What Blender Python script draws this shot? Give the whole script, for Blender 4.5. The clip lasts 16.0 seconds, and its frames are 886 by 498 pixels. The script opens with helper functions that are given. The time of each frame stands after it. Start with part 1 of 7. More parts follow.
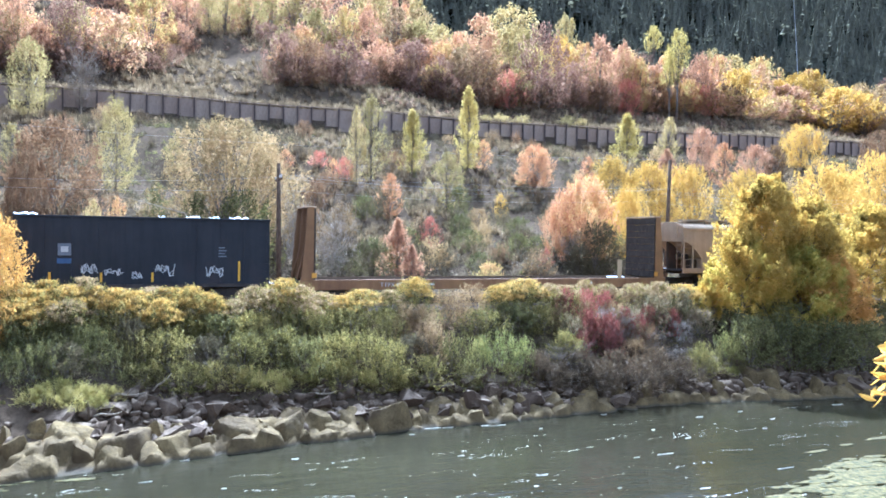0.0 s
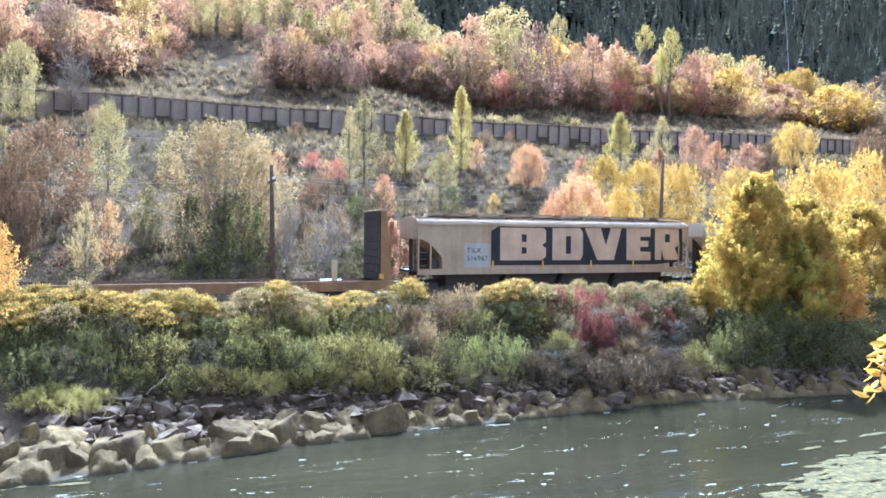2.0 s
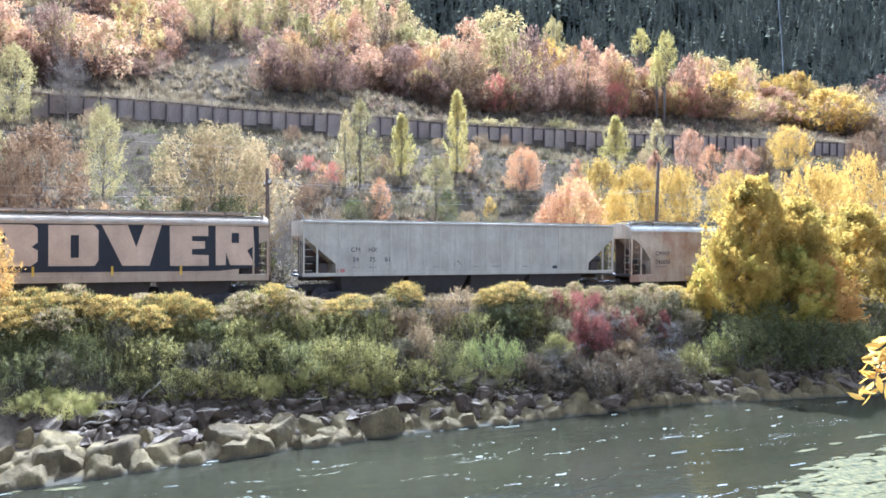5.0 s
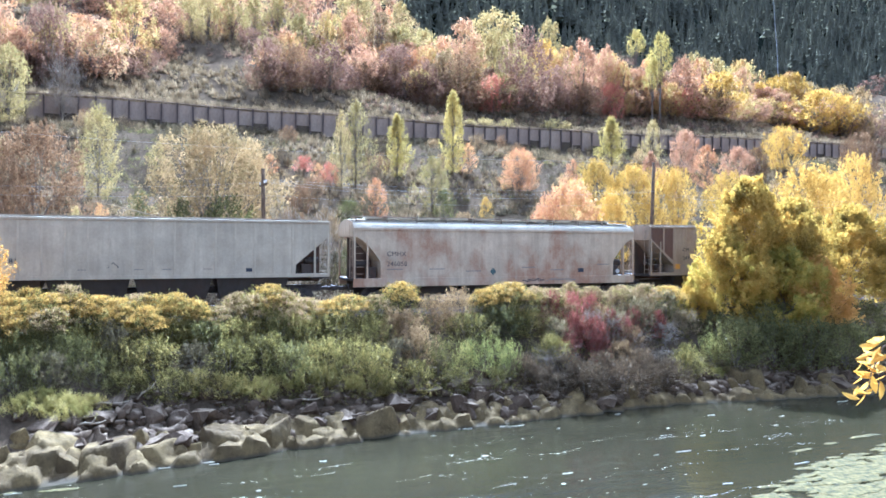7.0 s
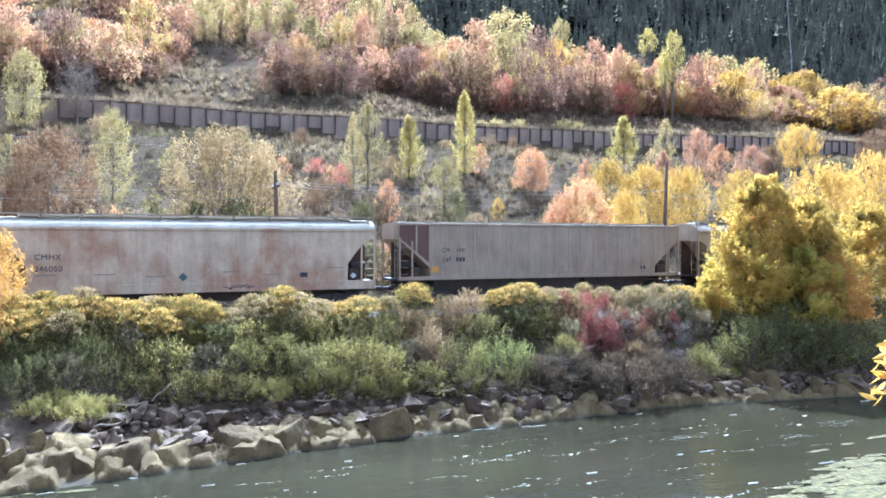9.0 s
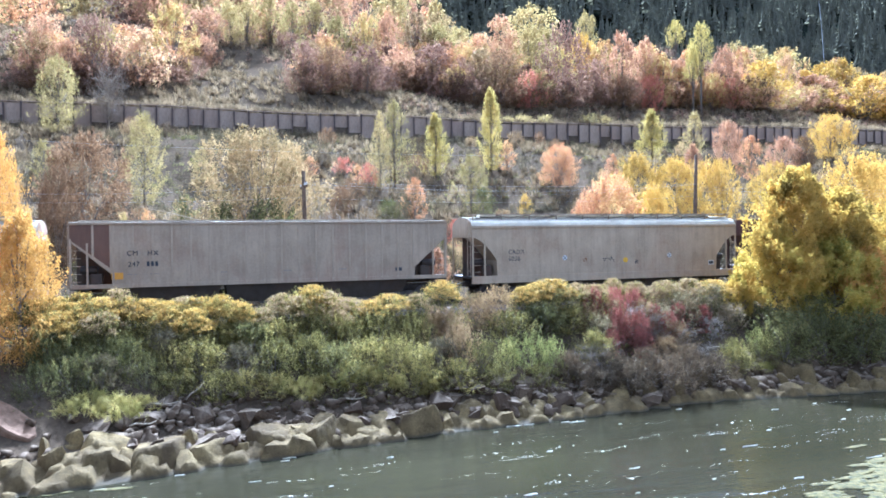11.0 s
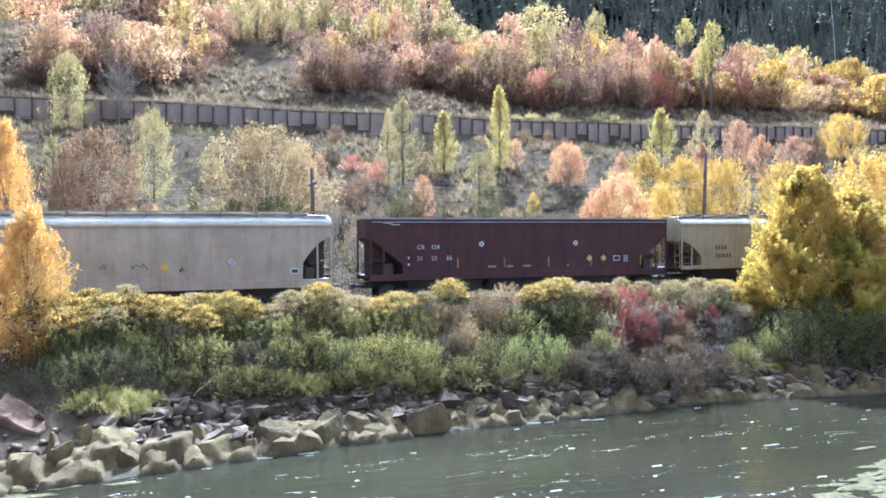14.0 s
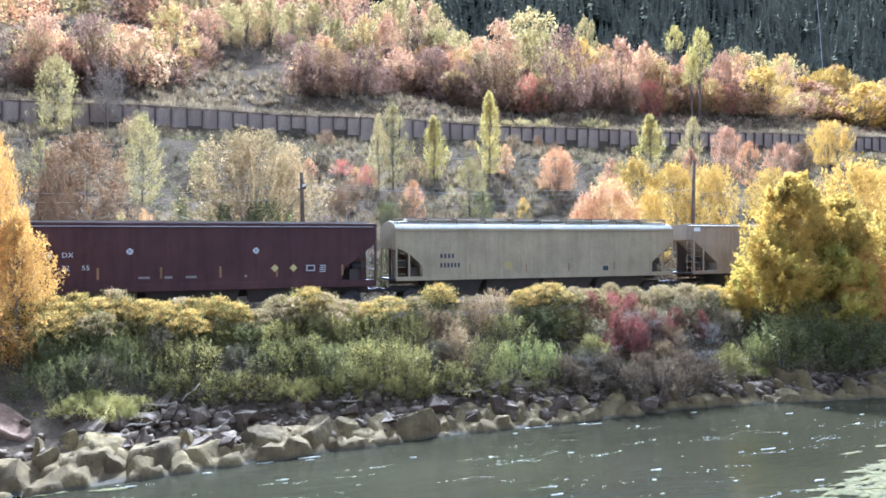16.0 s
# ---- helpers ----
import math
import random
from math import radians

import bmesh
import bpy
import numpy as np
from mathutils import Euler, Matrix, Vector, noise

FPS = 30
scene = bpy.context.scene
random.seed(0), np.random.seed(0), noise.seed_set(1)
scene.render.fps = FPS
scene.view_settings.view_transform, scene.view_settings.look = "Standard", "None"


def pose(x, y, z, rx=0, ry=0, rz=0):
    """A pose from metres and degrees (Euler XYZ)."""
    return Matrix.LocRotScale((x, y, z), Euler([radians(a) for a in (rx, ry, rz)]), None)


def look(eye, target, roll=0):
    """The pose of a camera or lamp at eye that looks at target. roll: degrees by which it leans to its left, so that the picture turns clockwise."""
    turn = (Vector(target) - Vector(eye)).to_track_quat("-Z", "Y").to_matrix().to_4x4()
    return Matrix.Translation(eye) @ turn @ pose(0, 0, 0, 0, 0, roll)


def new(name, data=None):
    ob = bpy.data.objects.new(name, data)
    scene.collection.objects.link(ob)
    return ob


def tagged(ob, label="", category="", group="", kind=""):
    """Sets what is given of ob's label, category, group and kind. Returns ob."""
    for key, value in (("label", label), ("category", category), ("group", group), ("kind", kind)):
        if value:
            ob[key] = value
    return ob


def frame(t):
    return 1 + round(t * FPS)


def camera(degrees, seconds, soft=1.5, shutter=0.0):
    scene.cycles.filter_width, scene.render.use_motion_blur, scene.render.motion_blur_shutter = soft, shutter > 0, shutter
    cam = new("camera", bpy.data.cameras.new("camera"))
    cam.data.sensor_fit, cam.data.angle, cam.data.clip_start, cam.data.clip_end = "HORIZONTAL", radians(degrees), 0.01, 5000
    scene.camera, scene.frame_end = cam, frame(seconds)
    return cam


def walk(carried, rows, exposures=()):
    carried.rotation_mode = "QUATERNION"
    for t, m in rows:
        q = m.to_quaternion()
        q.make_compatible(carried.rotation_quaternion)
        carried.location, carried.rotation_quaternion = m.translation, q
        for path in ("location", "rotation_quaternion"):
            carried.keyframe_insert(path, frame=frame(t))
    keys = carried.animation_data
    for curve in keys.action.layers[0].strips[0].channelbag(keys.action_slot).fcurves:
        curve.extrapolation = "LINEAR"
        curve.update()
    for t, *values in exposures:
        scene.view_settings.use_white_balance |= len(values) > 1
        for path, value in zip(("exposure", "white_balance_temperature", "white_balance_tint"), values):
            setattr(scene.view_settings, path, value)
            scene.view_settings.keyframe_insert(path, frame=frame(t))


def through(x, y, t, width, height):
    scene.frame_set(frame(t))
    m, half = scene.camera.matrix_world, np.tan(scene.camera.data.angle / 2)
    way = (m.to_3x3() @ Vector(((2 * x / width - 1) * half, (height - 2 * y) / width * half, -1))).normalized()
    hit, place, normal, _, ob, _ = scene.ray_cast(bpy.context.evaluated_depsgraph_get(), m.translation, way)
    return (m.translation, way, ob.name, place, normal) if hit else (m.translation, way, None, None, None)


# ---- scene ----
# Plan: x runs along the railway, y away from the viewer across the river, z up; the river's surface is z = 0.
EYE = (0.0, 0.0, 7.6)


def aim(turn, tilt, roll):
    """A pose at the viewpoint: degrees clockwise from +y, up, and leaning left."""
    a, b = radians(turn), radians(tilt)
    way = Vector((math.sin(a) * math.cos(b), math.cos(a) * math.cos(b), math.sin(b)))
    return look(EYE, Vector(EYE) + way, roll)


cam = camera(61.05, 16.0, 1.7)
walk(cam, [(t, aim(a, b, c)) for t, a, b, c in (
    (0, 21.55, -0.92, 0.9), (0.5, 21.66, -0.92, 0.82), (1, 21.75, -0.95, 0.72), (1.5, 21.82, -0.92, 0.63),
    (2, 22.01, -0.87, 0.46), (2.5, 22.2, -0.85, 0.42), (3, 22.14, -0.86, 0.45), (3.5, 22.07, -0.8, 0.48),
    (4, 22.17, -0.76, 0.5), (6.5, 22.47, -0.46, 0.21), (7, 22.63, -0.6, 0.38), (7.5, 22.7, -0.62, 0.42),
    (8, 22.96, -0.5, 0.5), (8.5, 22.73, -0.42, 0.38), (9, 21.69, -0.53, 0.06), (11.5, 19.47, -0.68, -0.76),
    (12, 19.43, -0.62, -0.68), (12.5, 19.43, -0.73, -0.66), (13, 19.35, -0.82, -0.59), (13.5, 19.16, -0.89, -0.49),
    (14, 18.97, -0.86, -0.42), (14.5, 18.84, -0.74, -0.36), (15, 18.87, -0.61, -0.38), (15.5, 19.25, -0.51, -0.4),
    (16, 19.75, -0.49, -0.27),
    )], exposures=((0.0, 2.42, 4200, 11), (16.0, 2.42, 4200, 11)))

# ---- daylight: low autumn sun behind the hill, towards the viewer ----
SUN_TURN, SUN_UP = 20.0, 48.0   # degrees clockwise from +y, and above the horizon
world = bpy.data.worlds.new("sky")
scene.world = world
world.use_nodes = True
sky = world.node_tree.nodes.new("ShaderNodeTexSky")
sky.sky_type, sky.sun_disc = "NISHITA", False
sky.sun_elevation, sky.sun_rotation = radians(SUN_UP), radians(SUN_TURN)
sky.dust_density, sky.air_density = 6.0, 1.0
haze = world.node_tree.nodes.new("ShaderNodeHueSaturation")    # a milky autumn sky
haze.inputs["Saturation"].default_value = 0.05
world.node_tree.links.new(sky.outputs[0], haze.inputs["Color"])
world.node_tree.links.new(haze.outputs[0], world.node_tree.nodes["Background"].inputs[0])
world.node_tree.nodes["Background"].inputs[1].default_value = 0.11
sun_data = bpy.data.lights.new("sun", "SUN")
sun_data.energy, sun_data.angle, sun_data.color = 4.8, radians(0.5), (1.0, 0.93, 0.82)
sun = new("sun", sun_data)
_a, _b = radians(SUN_TURN), radians(SUN_UP)
sun.matrix_world = look((math.sin(_a) * math.cos(_b) * 300, math.cos(_a) * math.cos(_b) * 300, math.sin(_b) * 300), (0, 0, 0))

# ---- materials ----
def material(name, build, **kw):
    """A node material; build(nodes, links, output) makes the shader."""
    m = bpy.data.materials.new(name)
    m.use_nodes = True
    nt = m.node_tree
    nt.nodes.clear()
    out = nt.nodes.new("ShaderNodeOutputMaterial")
    build(nt, out, **kw)
    return m


def node(nt, kind, **inputs):
    n = nt.nodes.new(kind)
    for k, v in inputs.items():
        n.inputs[k.replace("_", " ")].default_value = v
    return n


def ramp(nt, source, stops):
    r = nt.nodes.new("ShaderNodeValToRGB")
    e = r.color_ramp.elements
    while len(e) < len(stops):
        e.new(0.5)
    for el, (p, c) in zip(e, stops):
        el.position, el.color = p, (*c, 1)
    nt.links.new(source, r.inputs[0])
    return r.outputs[0]


def mixc(nt, fac, a, b, mode="MIX"):
    n = nt.nodes.new("ShaderNodeMix")
    n.data_type, n.blend_type = "RGBA", mode
    for sock, v in ((n.inputs[0], fac), (n.inputs[6], a), (n.inputs[7], b)):
        if isinstance(v, bpy.types.NodeSocket):
            nt.links.new(v, sock)
        else:
            sock.default_value = v if isinstance(v, (int, float)) else (*v, 1)
    return n.outputs[2]


def maths(nt, op, a, b=0.0):
    n = nt.nodes.new("ShaderNodeMath")
    n.operation = op
    for sock, v in zip(n.inputs, (a, b)):
        if isinstance(v, bpy.types.NodeSocket):
            nt.links.new(v, sock)
        else:
            sock.default_value = v
    return n.outputs[0]


def coords(nt, scale=(1, 1, 1), space="Object"):
    tc = nt.nodes.new("ShaderNodeTexCoord")
    mp = nt.nodes.new("ShaderNodeMapping")
    mp.inputs["Scale"].default_value = scale
    nt.links.new(tc.outputs[space], mp.inputs[0])
    return mp.outputs[0]


def noise_of(nt, vec, scale, detail=4.0, rough=0.55):
    n = node(nt, "ShaderNodeTexNoise", Scale=scale, Detail=detail, Roughness=rough)
    nt.links.new(vec, n.inputs["Vector"])
    return n.outputs["Fac"]


def surface(nt, out, color, rough=0.7, metal=0.0, bump=None, strength=0.3, distance=0.02, spec=0.5):
    p = nt.nodes.new("ShaderNodeBsdfPrincipled")
    if isinstance(color, bpy.types.NodeSocket):
        nt.links.new(color, p.inputs["Base Color"])
    else:
        p.inputs["Base Color"].default_value = (*color, 1)
    if isinstance(rough, bpy.types.NodeSocket):
        nt.links.new(rough, p.inputs["Roughness"])
    else:
        p.inputs["Roughness"].default_value = rough
    p.inputs["Metallic"].default_value = metal
    p.inputs["Specular IOR Level"].default_value = spec
    if bump is not None:
        b = node(nt, "ShaderNodeBump", Strength=strength, Distance=distance)
        nt.links.new(bump, b.inputs["Height"])
        nt.links.new(b.outputs[0], p.inputs["Normal"])
    nt.links.new(p.outputs[0], out.inputs[0])
    return p


def leaf_build(nt, out, stops, through=0.5, patch=0.8, tint=(1.0, 0.95, 0.6), shine=0.012, grain=0.3):
    """Leaves: a spread of colours from leaf to leaf and plant to plant, lit through from behind."""
    geo = nt.nodes.new("ShaderNodeNewGeometry")
    obj = nt.nodes.new("ShaderNodeObjectInfo")
    n = noise_of(nt, coords(nt), 0.55, 2.0)
    f = maths(nt, "ADD", maths(nt, "MULTIPLY", maths(nt, "SUBTRACT", geo.outputs["Random Per Island"], 0.5), grain),
              maths(nt, "MULTIPLY", obj.outputs["Random"], 0.35))
    f = maths(nt, "ADD", maths(nt, "ADD", f, 0.15), maths(nt, "MULTIPLY", maths(nt, "SUBTRACT", n, 0.33), patch))
    f = maths(nt, "ADD", f, maths(nt, "MULTIPLY", maths(nt, "SUBTRACT", noise_of(nt, coords(nt), 2.4, 3.0), 0.5), 0.7))
    col = ramp(nt, f, stops)
    d = nt.nodes.new("ShaderNodeBsdfDiffuse")
    t = nt.nodes.new("ShaderNodeBsdfTranslucent")
    nt.links.new(col, d.inputs[0])
    nt.links.new(mixc(nt, 0.5, col, mixc(nt, 1.0, col, tint, "MULTIPLY")), t.inputs[0])
    s = nt.nodes.new("ShaderNodeMixShader")
    s.inputs[0].default_value = through
    nt.links.new(d.outputs[0], s.inputs[1])
    nt.links.new(t.outputs[0], s.inputs[2])
    gloss = node(nt, "ShaderNodeBsdfGlossy", Color=(1.0, 0.9, 0.68, 1.0), Roughness=0.45)
    sheen = nt.nodes.new("ShaderNodeMixShader")
    sheen.inputs[0].default_value = shine
    nt.links.new(s.outputs[0], sheen.inputs[1])
    nt.links.new(gloss.outputs[0], sheen.inputs[2])
    nt.links.new(sheen.outputs[0], out.inputs[0])


def leaves(name, *cols, through=0.5, patch=0.8, shine=0.012, grain=0.3):
    k = len(cols) - 1
    cols = [tuple(0.92 * v + 0.08 * (0.3 * c[0] + 0.6 * c[1] + 0.1 * c[2]) for v in c) for c in cols]     # greyed a little: the pale veil of glare put into the leaf colours
    return material(name, leaf_build, stops=[(0.12 + 0.76 * i / k, c) for i, c in enumerate(cols)], through=through, patch=patch, shine=shine, grain=grain)


LEAF_YELLOW = leaves("leaf_yellow", (0.25, 0.162, 0.026), (0.44, 0.275, 0.038), (0.56, 0.35, 0.05), (0.57, 0.32, 0.058))
LEAF_AMBER = leaves("leaf_amber", (0.36, 0.21, 0.04), (0.52, 0.29, 0.05), (0.62, 0.345, 0.06), (0.62, 0.32, 0.07))
SEED_PALE = leaves("faded_seed_heads", (0.17, 0.12, 0.055), (0.29, 0.2, 0.09), (0.38, 0.265, 0.125), (0.40, 0.26, 0.14), shine=0.014, grain=0.6)
LEAF_GOLDEN_GREEN = leaves("leaf_golden_green", (0.24, 0.235, 0.032), (0.40, 0.33, 0.04), (0.55, 0.40, 0.046), (0.60, 0.39, 0.048), patch=1.3, through=0.6)
LEAF_BANK = leaves("leaf_bank_yellow", (0.28, 0.20, 0.03), (0.46, 0.31, 0.038), (0.60, 0.385, 0.045), (0.60, 0.345, 0.05), patch=1.1, through=0.6)
LEAF_ORANGE = leaves("leaf_orange", (0.29, 0.135, 0.065), (0.45, 0.21, 0.095), (0.55, 0.285, 0.12), (0.57, 0.39, 0.14), patch=1.2)
LEAF_PINK = leaves("leaf_pink", (0.245, 0.13, 0.08), (0.39, 0.205, 0.118), (0.50, 0.275, 0.148), (0.55, 0.40, 0.195), patch=1.1)
LEAF_RED = leaves("leaf_red", (0.22, 0.08, 0.055), (0.40, 0.12, 0.082), (0.56, 0.20, 0.13), (0.57, 0.32, 0.19))
LEAF_CRIMSON = leaves("leaf_crimson", (0.095, 0.042, 0.033), (0.20, 0.064, 0.052), (0.32, 0.09, 0.073), (0.43, 0.18, 0.125), shine=0.014, grain=0.6)
LEAF_MAROON = leaves("leaf_maroon", (0.10, 0.058, 0.044), (0.175, 0.098, 0.07), (0.26, 0.145, 0.10), (0.36, 0.225, 0.14))
LEAF_MIXED = leaves("leaf_turning", (0.17, 0.078, 0.045), (0.40, 0.195, 0.09), (0.49, 0.315, 0.10), (0.46, 0.38, 0.11), patch=1.5)
LEAF_PALE = leaves("leaf_pale", (0.19, 0.155, 0.055), (0.30, 0.235, 0.08), (0.41, 0.305, 0.11), (0.46, 0.325, 0.14))
LEAF_DRY = leaves("leaf_dry", (0.165, 0.122, 0.052), (0.28, 0.195, 0.082), (0.40, 0.265, 0.118), (0.46, 0.315, 0.15), patch=1.2)
LEAF_BROWN = leaves("leaf_brown", (0.085, 0.05, 0.027), (0.15, 0.087, 0.045), (0.225, 0.13, 0.065), (0.29, 0.17, 0.085))
LEAF_POPLAR = leaves("leaf_poplar", (0.29, 0.235, 0.06), (0.44, 0.345, 0.085), (0.55, 0.415, 0.108), (0.57, 0.405, 0.112))
LEAF_DUSTY = leaves("leaf_dusty", (0.11, 0.073, 0.036), (0.20, 0.131, 0.063), (0.305, 0.197, 0.093), (0.37, 0.258, 0.122), shine=0.014, grain=0.6)
LEAF_PALEBUSH = leaves("leaf_pale_seed", (0.11, 0.10, 0.045), (0.22, 0.175, 0.085), (0.37, 0.275, 0.16), (0.42, 0.29, 0.18), shine=0.014, grain=0.6)
LEAF_GREEN = leaves("leaf_green", (0.052, 0.053, 0.017), (0.098, 0.094, 0.029), (0.165, 0.152, 0.044), (0.27, 0.226, 0.068), shine=0.014, grain=0.6)
LEAF_OLIVE = leaves("leaf_olive", (0.056, 0.052, 0.015), (0.145, 0.126, 0.031), (0.285, 0.234, 0.054), (0.47, 0.37, 0.105), shine=0.014, grain=0.6)
LEAF_SAGE = leaves("leaf_sage", (0.05, 0.041, 0.022), (0.098, 0.078, 0.04), (0.165, 0.128, 0.066), (0.27, 0.203, 0.106), through=0.35)
LEAF_SCRUB = leaves("leaf_scrub", (0.038, 0.032, 0.021), (0.072, 0.059, 0.038), (0.125, 0.1, 0.064), (0.2, 0.158, 0.098), through=0.4)
LEAF_BRUSH = leaves("leaf_dark_brush", (0.037, 0.026, 0.015), (0.067, 0.047, 0.027), (0.115, 0.077, 0.044), (0.19, 0.125, 0.07), shine=0.014, grain=0.6)
LEAF_WILLOW = leaves("leaf_willow", (0.14, 0.145, 0.035), (0.235, 0.235, 0.058), (0.34, 0.315, 0.08), (0.44, 0.375, 0.11), shine=0.014, grain=0.6)
BLOSSOM = leaves("blossom", (0.22, 0.148, 0.034), (0.37, 0.236, 0.04), (0.49, 0.308, 0.048), (0.50, 0.33, 0.085), shine=0.014, grain=0.6)
GRASS_DRY = leaves("grass_dry", (0.075, 0.054, 0.031), (0.15, 0.107, 0.06), (0.26, 0.188, 0.106), (0.43, 0.32, 0.19), through=0.4, patch=1.4)
GRASS_GREEN = leaves("grass_green", (0.16, 0.145, 0.035), (0.27, 0.238, 0.055), (0.38, 0.31, 0.085), (0.46, 0.34, 0.12))
# lifted paler and greyer, so the needle colour stands in for distance haze
NEEDLES = leaves("needles", (0.10, 0.095, 0.068), (0.12, 0.115, 0.08), (0.14, 0.135, 0.092), (0.162, 0.155, 0.104), through=0.45)
TWIG = leaves("bare_twigs", (0.16, 0.12, 0.09), (0.24, 0.19, 0.15), (0.32, 0.27, 0.22), (0.36, 0.32, 0.28), through=0.1)


def bark_build(nt, out, a=(0.09, 0.07, 0.055), b=(0.22, 0.18, 0.14), spec=0.2):
    v = coords(nt, (1, 1, 0.2))
    n = noise_of(nt, v, 14, 6)
    surface(nt, out, ramp(nt, n, [(0.3, a), (0.7, b)]), 0.9, bump=n, strength=0.6, distance=0.03, spec=spec)


BARK = material("bark", bark_build, spec=0.05)
BARK_PALE = material("pale_bark", bark_build, a=(0.2, 0.158, 0.105), b=(0.36, 0.295, 0.205), spec=0.03)
POLE_WOOD = material("weathered_pole_wood", bark_build, a=(0.055, 0.036, 0.023), b=(0.14, 0.098, 0.064), spec=0.03)


def ground_build(nt, out):
    v = coords(nt)
    big, mid, fine = noise_of(nt, v, 0.06, 3), noise_of(nt, v, 0.5, 5, 0.65), noise_of(nt, v, 5.0, 6, 0.7)
    c = ramp(nt, mid, [(0.3, (0.038, 0.029, 0.019)), (0.5, (0.075, 0.054, 0.034)), (0.68, (0.125, 0.09, 0.056))])
    c = mixc(nt, maths(nt, "MULTIPLY", big, 0.6), c, (0.09, 0.066, 0.044))
    c = mixc(nt, 0.5, c, ramp(nt, fine, [(0.3, (0.022, 0.018, 0.012)), (0.7, (0.125, 0.09, 0.055))]))
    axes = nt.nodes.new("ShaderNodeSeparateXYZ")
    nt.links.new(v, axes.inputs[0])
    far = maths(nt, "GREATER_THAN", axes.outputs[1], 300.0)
    c = mixc(nt, far, c, (0.012, 0.014, 0.010))      # near black under the mountain forest, hiding the pale ground between its trees
    surface(nt, out, c, 1.0, bump=fine, strength=0.8, distance=0.15, spec=0.0)


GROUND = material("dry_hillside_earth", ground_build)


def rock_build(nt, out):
    """Broken grey-brown stone, its level tops painted pale for dusted silt and for sunlight."""
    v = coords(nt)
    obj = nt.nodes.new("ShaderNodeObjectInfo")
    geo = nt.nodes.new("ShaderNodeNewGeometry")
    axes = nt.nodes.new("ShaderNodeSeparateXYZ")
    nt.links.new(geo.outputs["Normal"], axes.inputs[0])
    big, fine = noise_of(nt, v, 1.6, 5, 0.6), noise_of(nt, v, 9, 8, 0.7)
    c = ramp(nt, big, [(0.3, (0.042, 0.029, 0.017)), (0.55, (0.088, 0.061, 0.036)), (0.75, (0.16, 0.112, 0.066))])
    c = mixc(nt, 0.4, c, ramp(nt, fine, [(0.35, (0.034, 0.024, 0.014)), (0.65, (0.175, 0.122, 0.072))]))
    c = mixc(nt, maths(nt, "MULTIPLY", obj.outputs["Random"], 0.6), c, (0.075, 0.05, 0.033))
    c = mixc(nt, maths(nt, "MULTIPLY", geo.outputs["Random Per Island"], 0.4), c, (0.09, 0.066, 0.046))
    # upward faces paler: partly dusted silt, partly sunlit tops put into the colour
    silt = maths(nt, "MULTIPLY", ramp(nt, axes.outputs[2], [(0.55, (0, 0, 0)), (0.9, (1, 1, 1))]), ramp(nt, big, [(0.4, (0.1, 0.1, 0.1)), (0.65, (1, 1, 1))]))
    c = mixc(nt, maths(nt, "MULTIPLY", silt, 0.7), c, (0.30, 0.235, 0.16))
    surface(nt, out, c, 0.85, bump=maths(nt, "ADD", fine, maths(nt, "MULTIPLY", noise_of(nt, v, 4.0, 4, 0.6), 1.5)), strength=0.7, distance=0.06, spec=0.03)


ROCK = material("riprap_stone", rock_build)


def silt_build(nt, out):
    """Stones that the river floods: a drape of dried tan silt, dark in places, wet and dark at the waterline."""
    v = coords(nt, (1, 1, 1), "Object")
    geo = nt.nodes.new("ShaderNodeNewGeometry")
    axes = nt.nodes.new("ShaderNodeSeparateXYZ")
    nt.links.new(geo.outputs["Position"], axes.inputs[0])
    w = nt.nodes.new("ShaderNodeMapping")
    nt.links.new(geo.outputs["Position"], w.inputs[0])
    big, fine = noise_of(nt, w.outputs[0], 1.7, 5, 0.6), noise_of(nt, w.outputs[0], 12, 7, 0.7)
    c = ramp(nt, big, [(0.32, (0.06, 0.042, 0.018)), (0.5, (0.135, 0.096, 0.039)), (0.7, (0.245, 0.174, 0.071))])
    c = mixc(nt, 0.35, c, ramp(nt, fine, [(0.35, (0.048, 0.033, 0.014)), (0.65, (0.22, 0.157, 0.068))]))
    obj = nt.nodes.new("ShaderNodeObjectInfo")
    bare = maths(nt, "MULTIPLY", obj.outputs["Random"], ramp(nt, noise_of(nt, w.outputs[0], 0.9, 3, 0.6), [(0.38, (1, 1, 1)), (0.6, (0.15, 0.15, 0.15))]))
    c = mixc(nt, maths(nt, "MULTIPLY", bare, 0.85), c, (0.058, 0.039, 0.02))      # darker in patches, more on some boulders than on others
    wet = ramp(nt, maths(nt, "ADD", axes.outputs[2], maths(nt, "MULTIPLY", big, 0.1)), [(0.08, (1, 1, 1)), (0.17, (0, 0, 0))])
    c = mixc(nt, maths(nt, "MULTIPLY", wet, 0.8), c, (0.05, 0.043, 0.03))
    surface(nt, out, c, 0.9, bump=maths(nt, "ADD", fine, big), strength=0.8, distance=0.06, spec=0.08)


SILTED_ROCK = material("silt_coated_stone", silt_build)


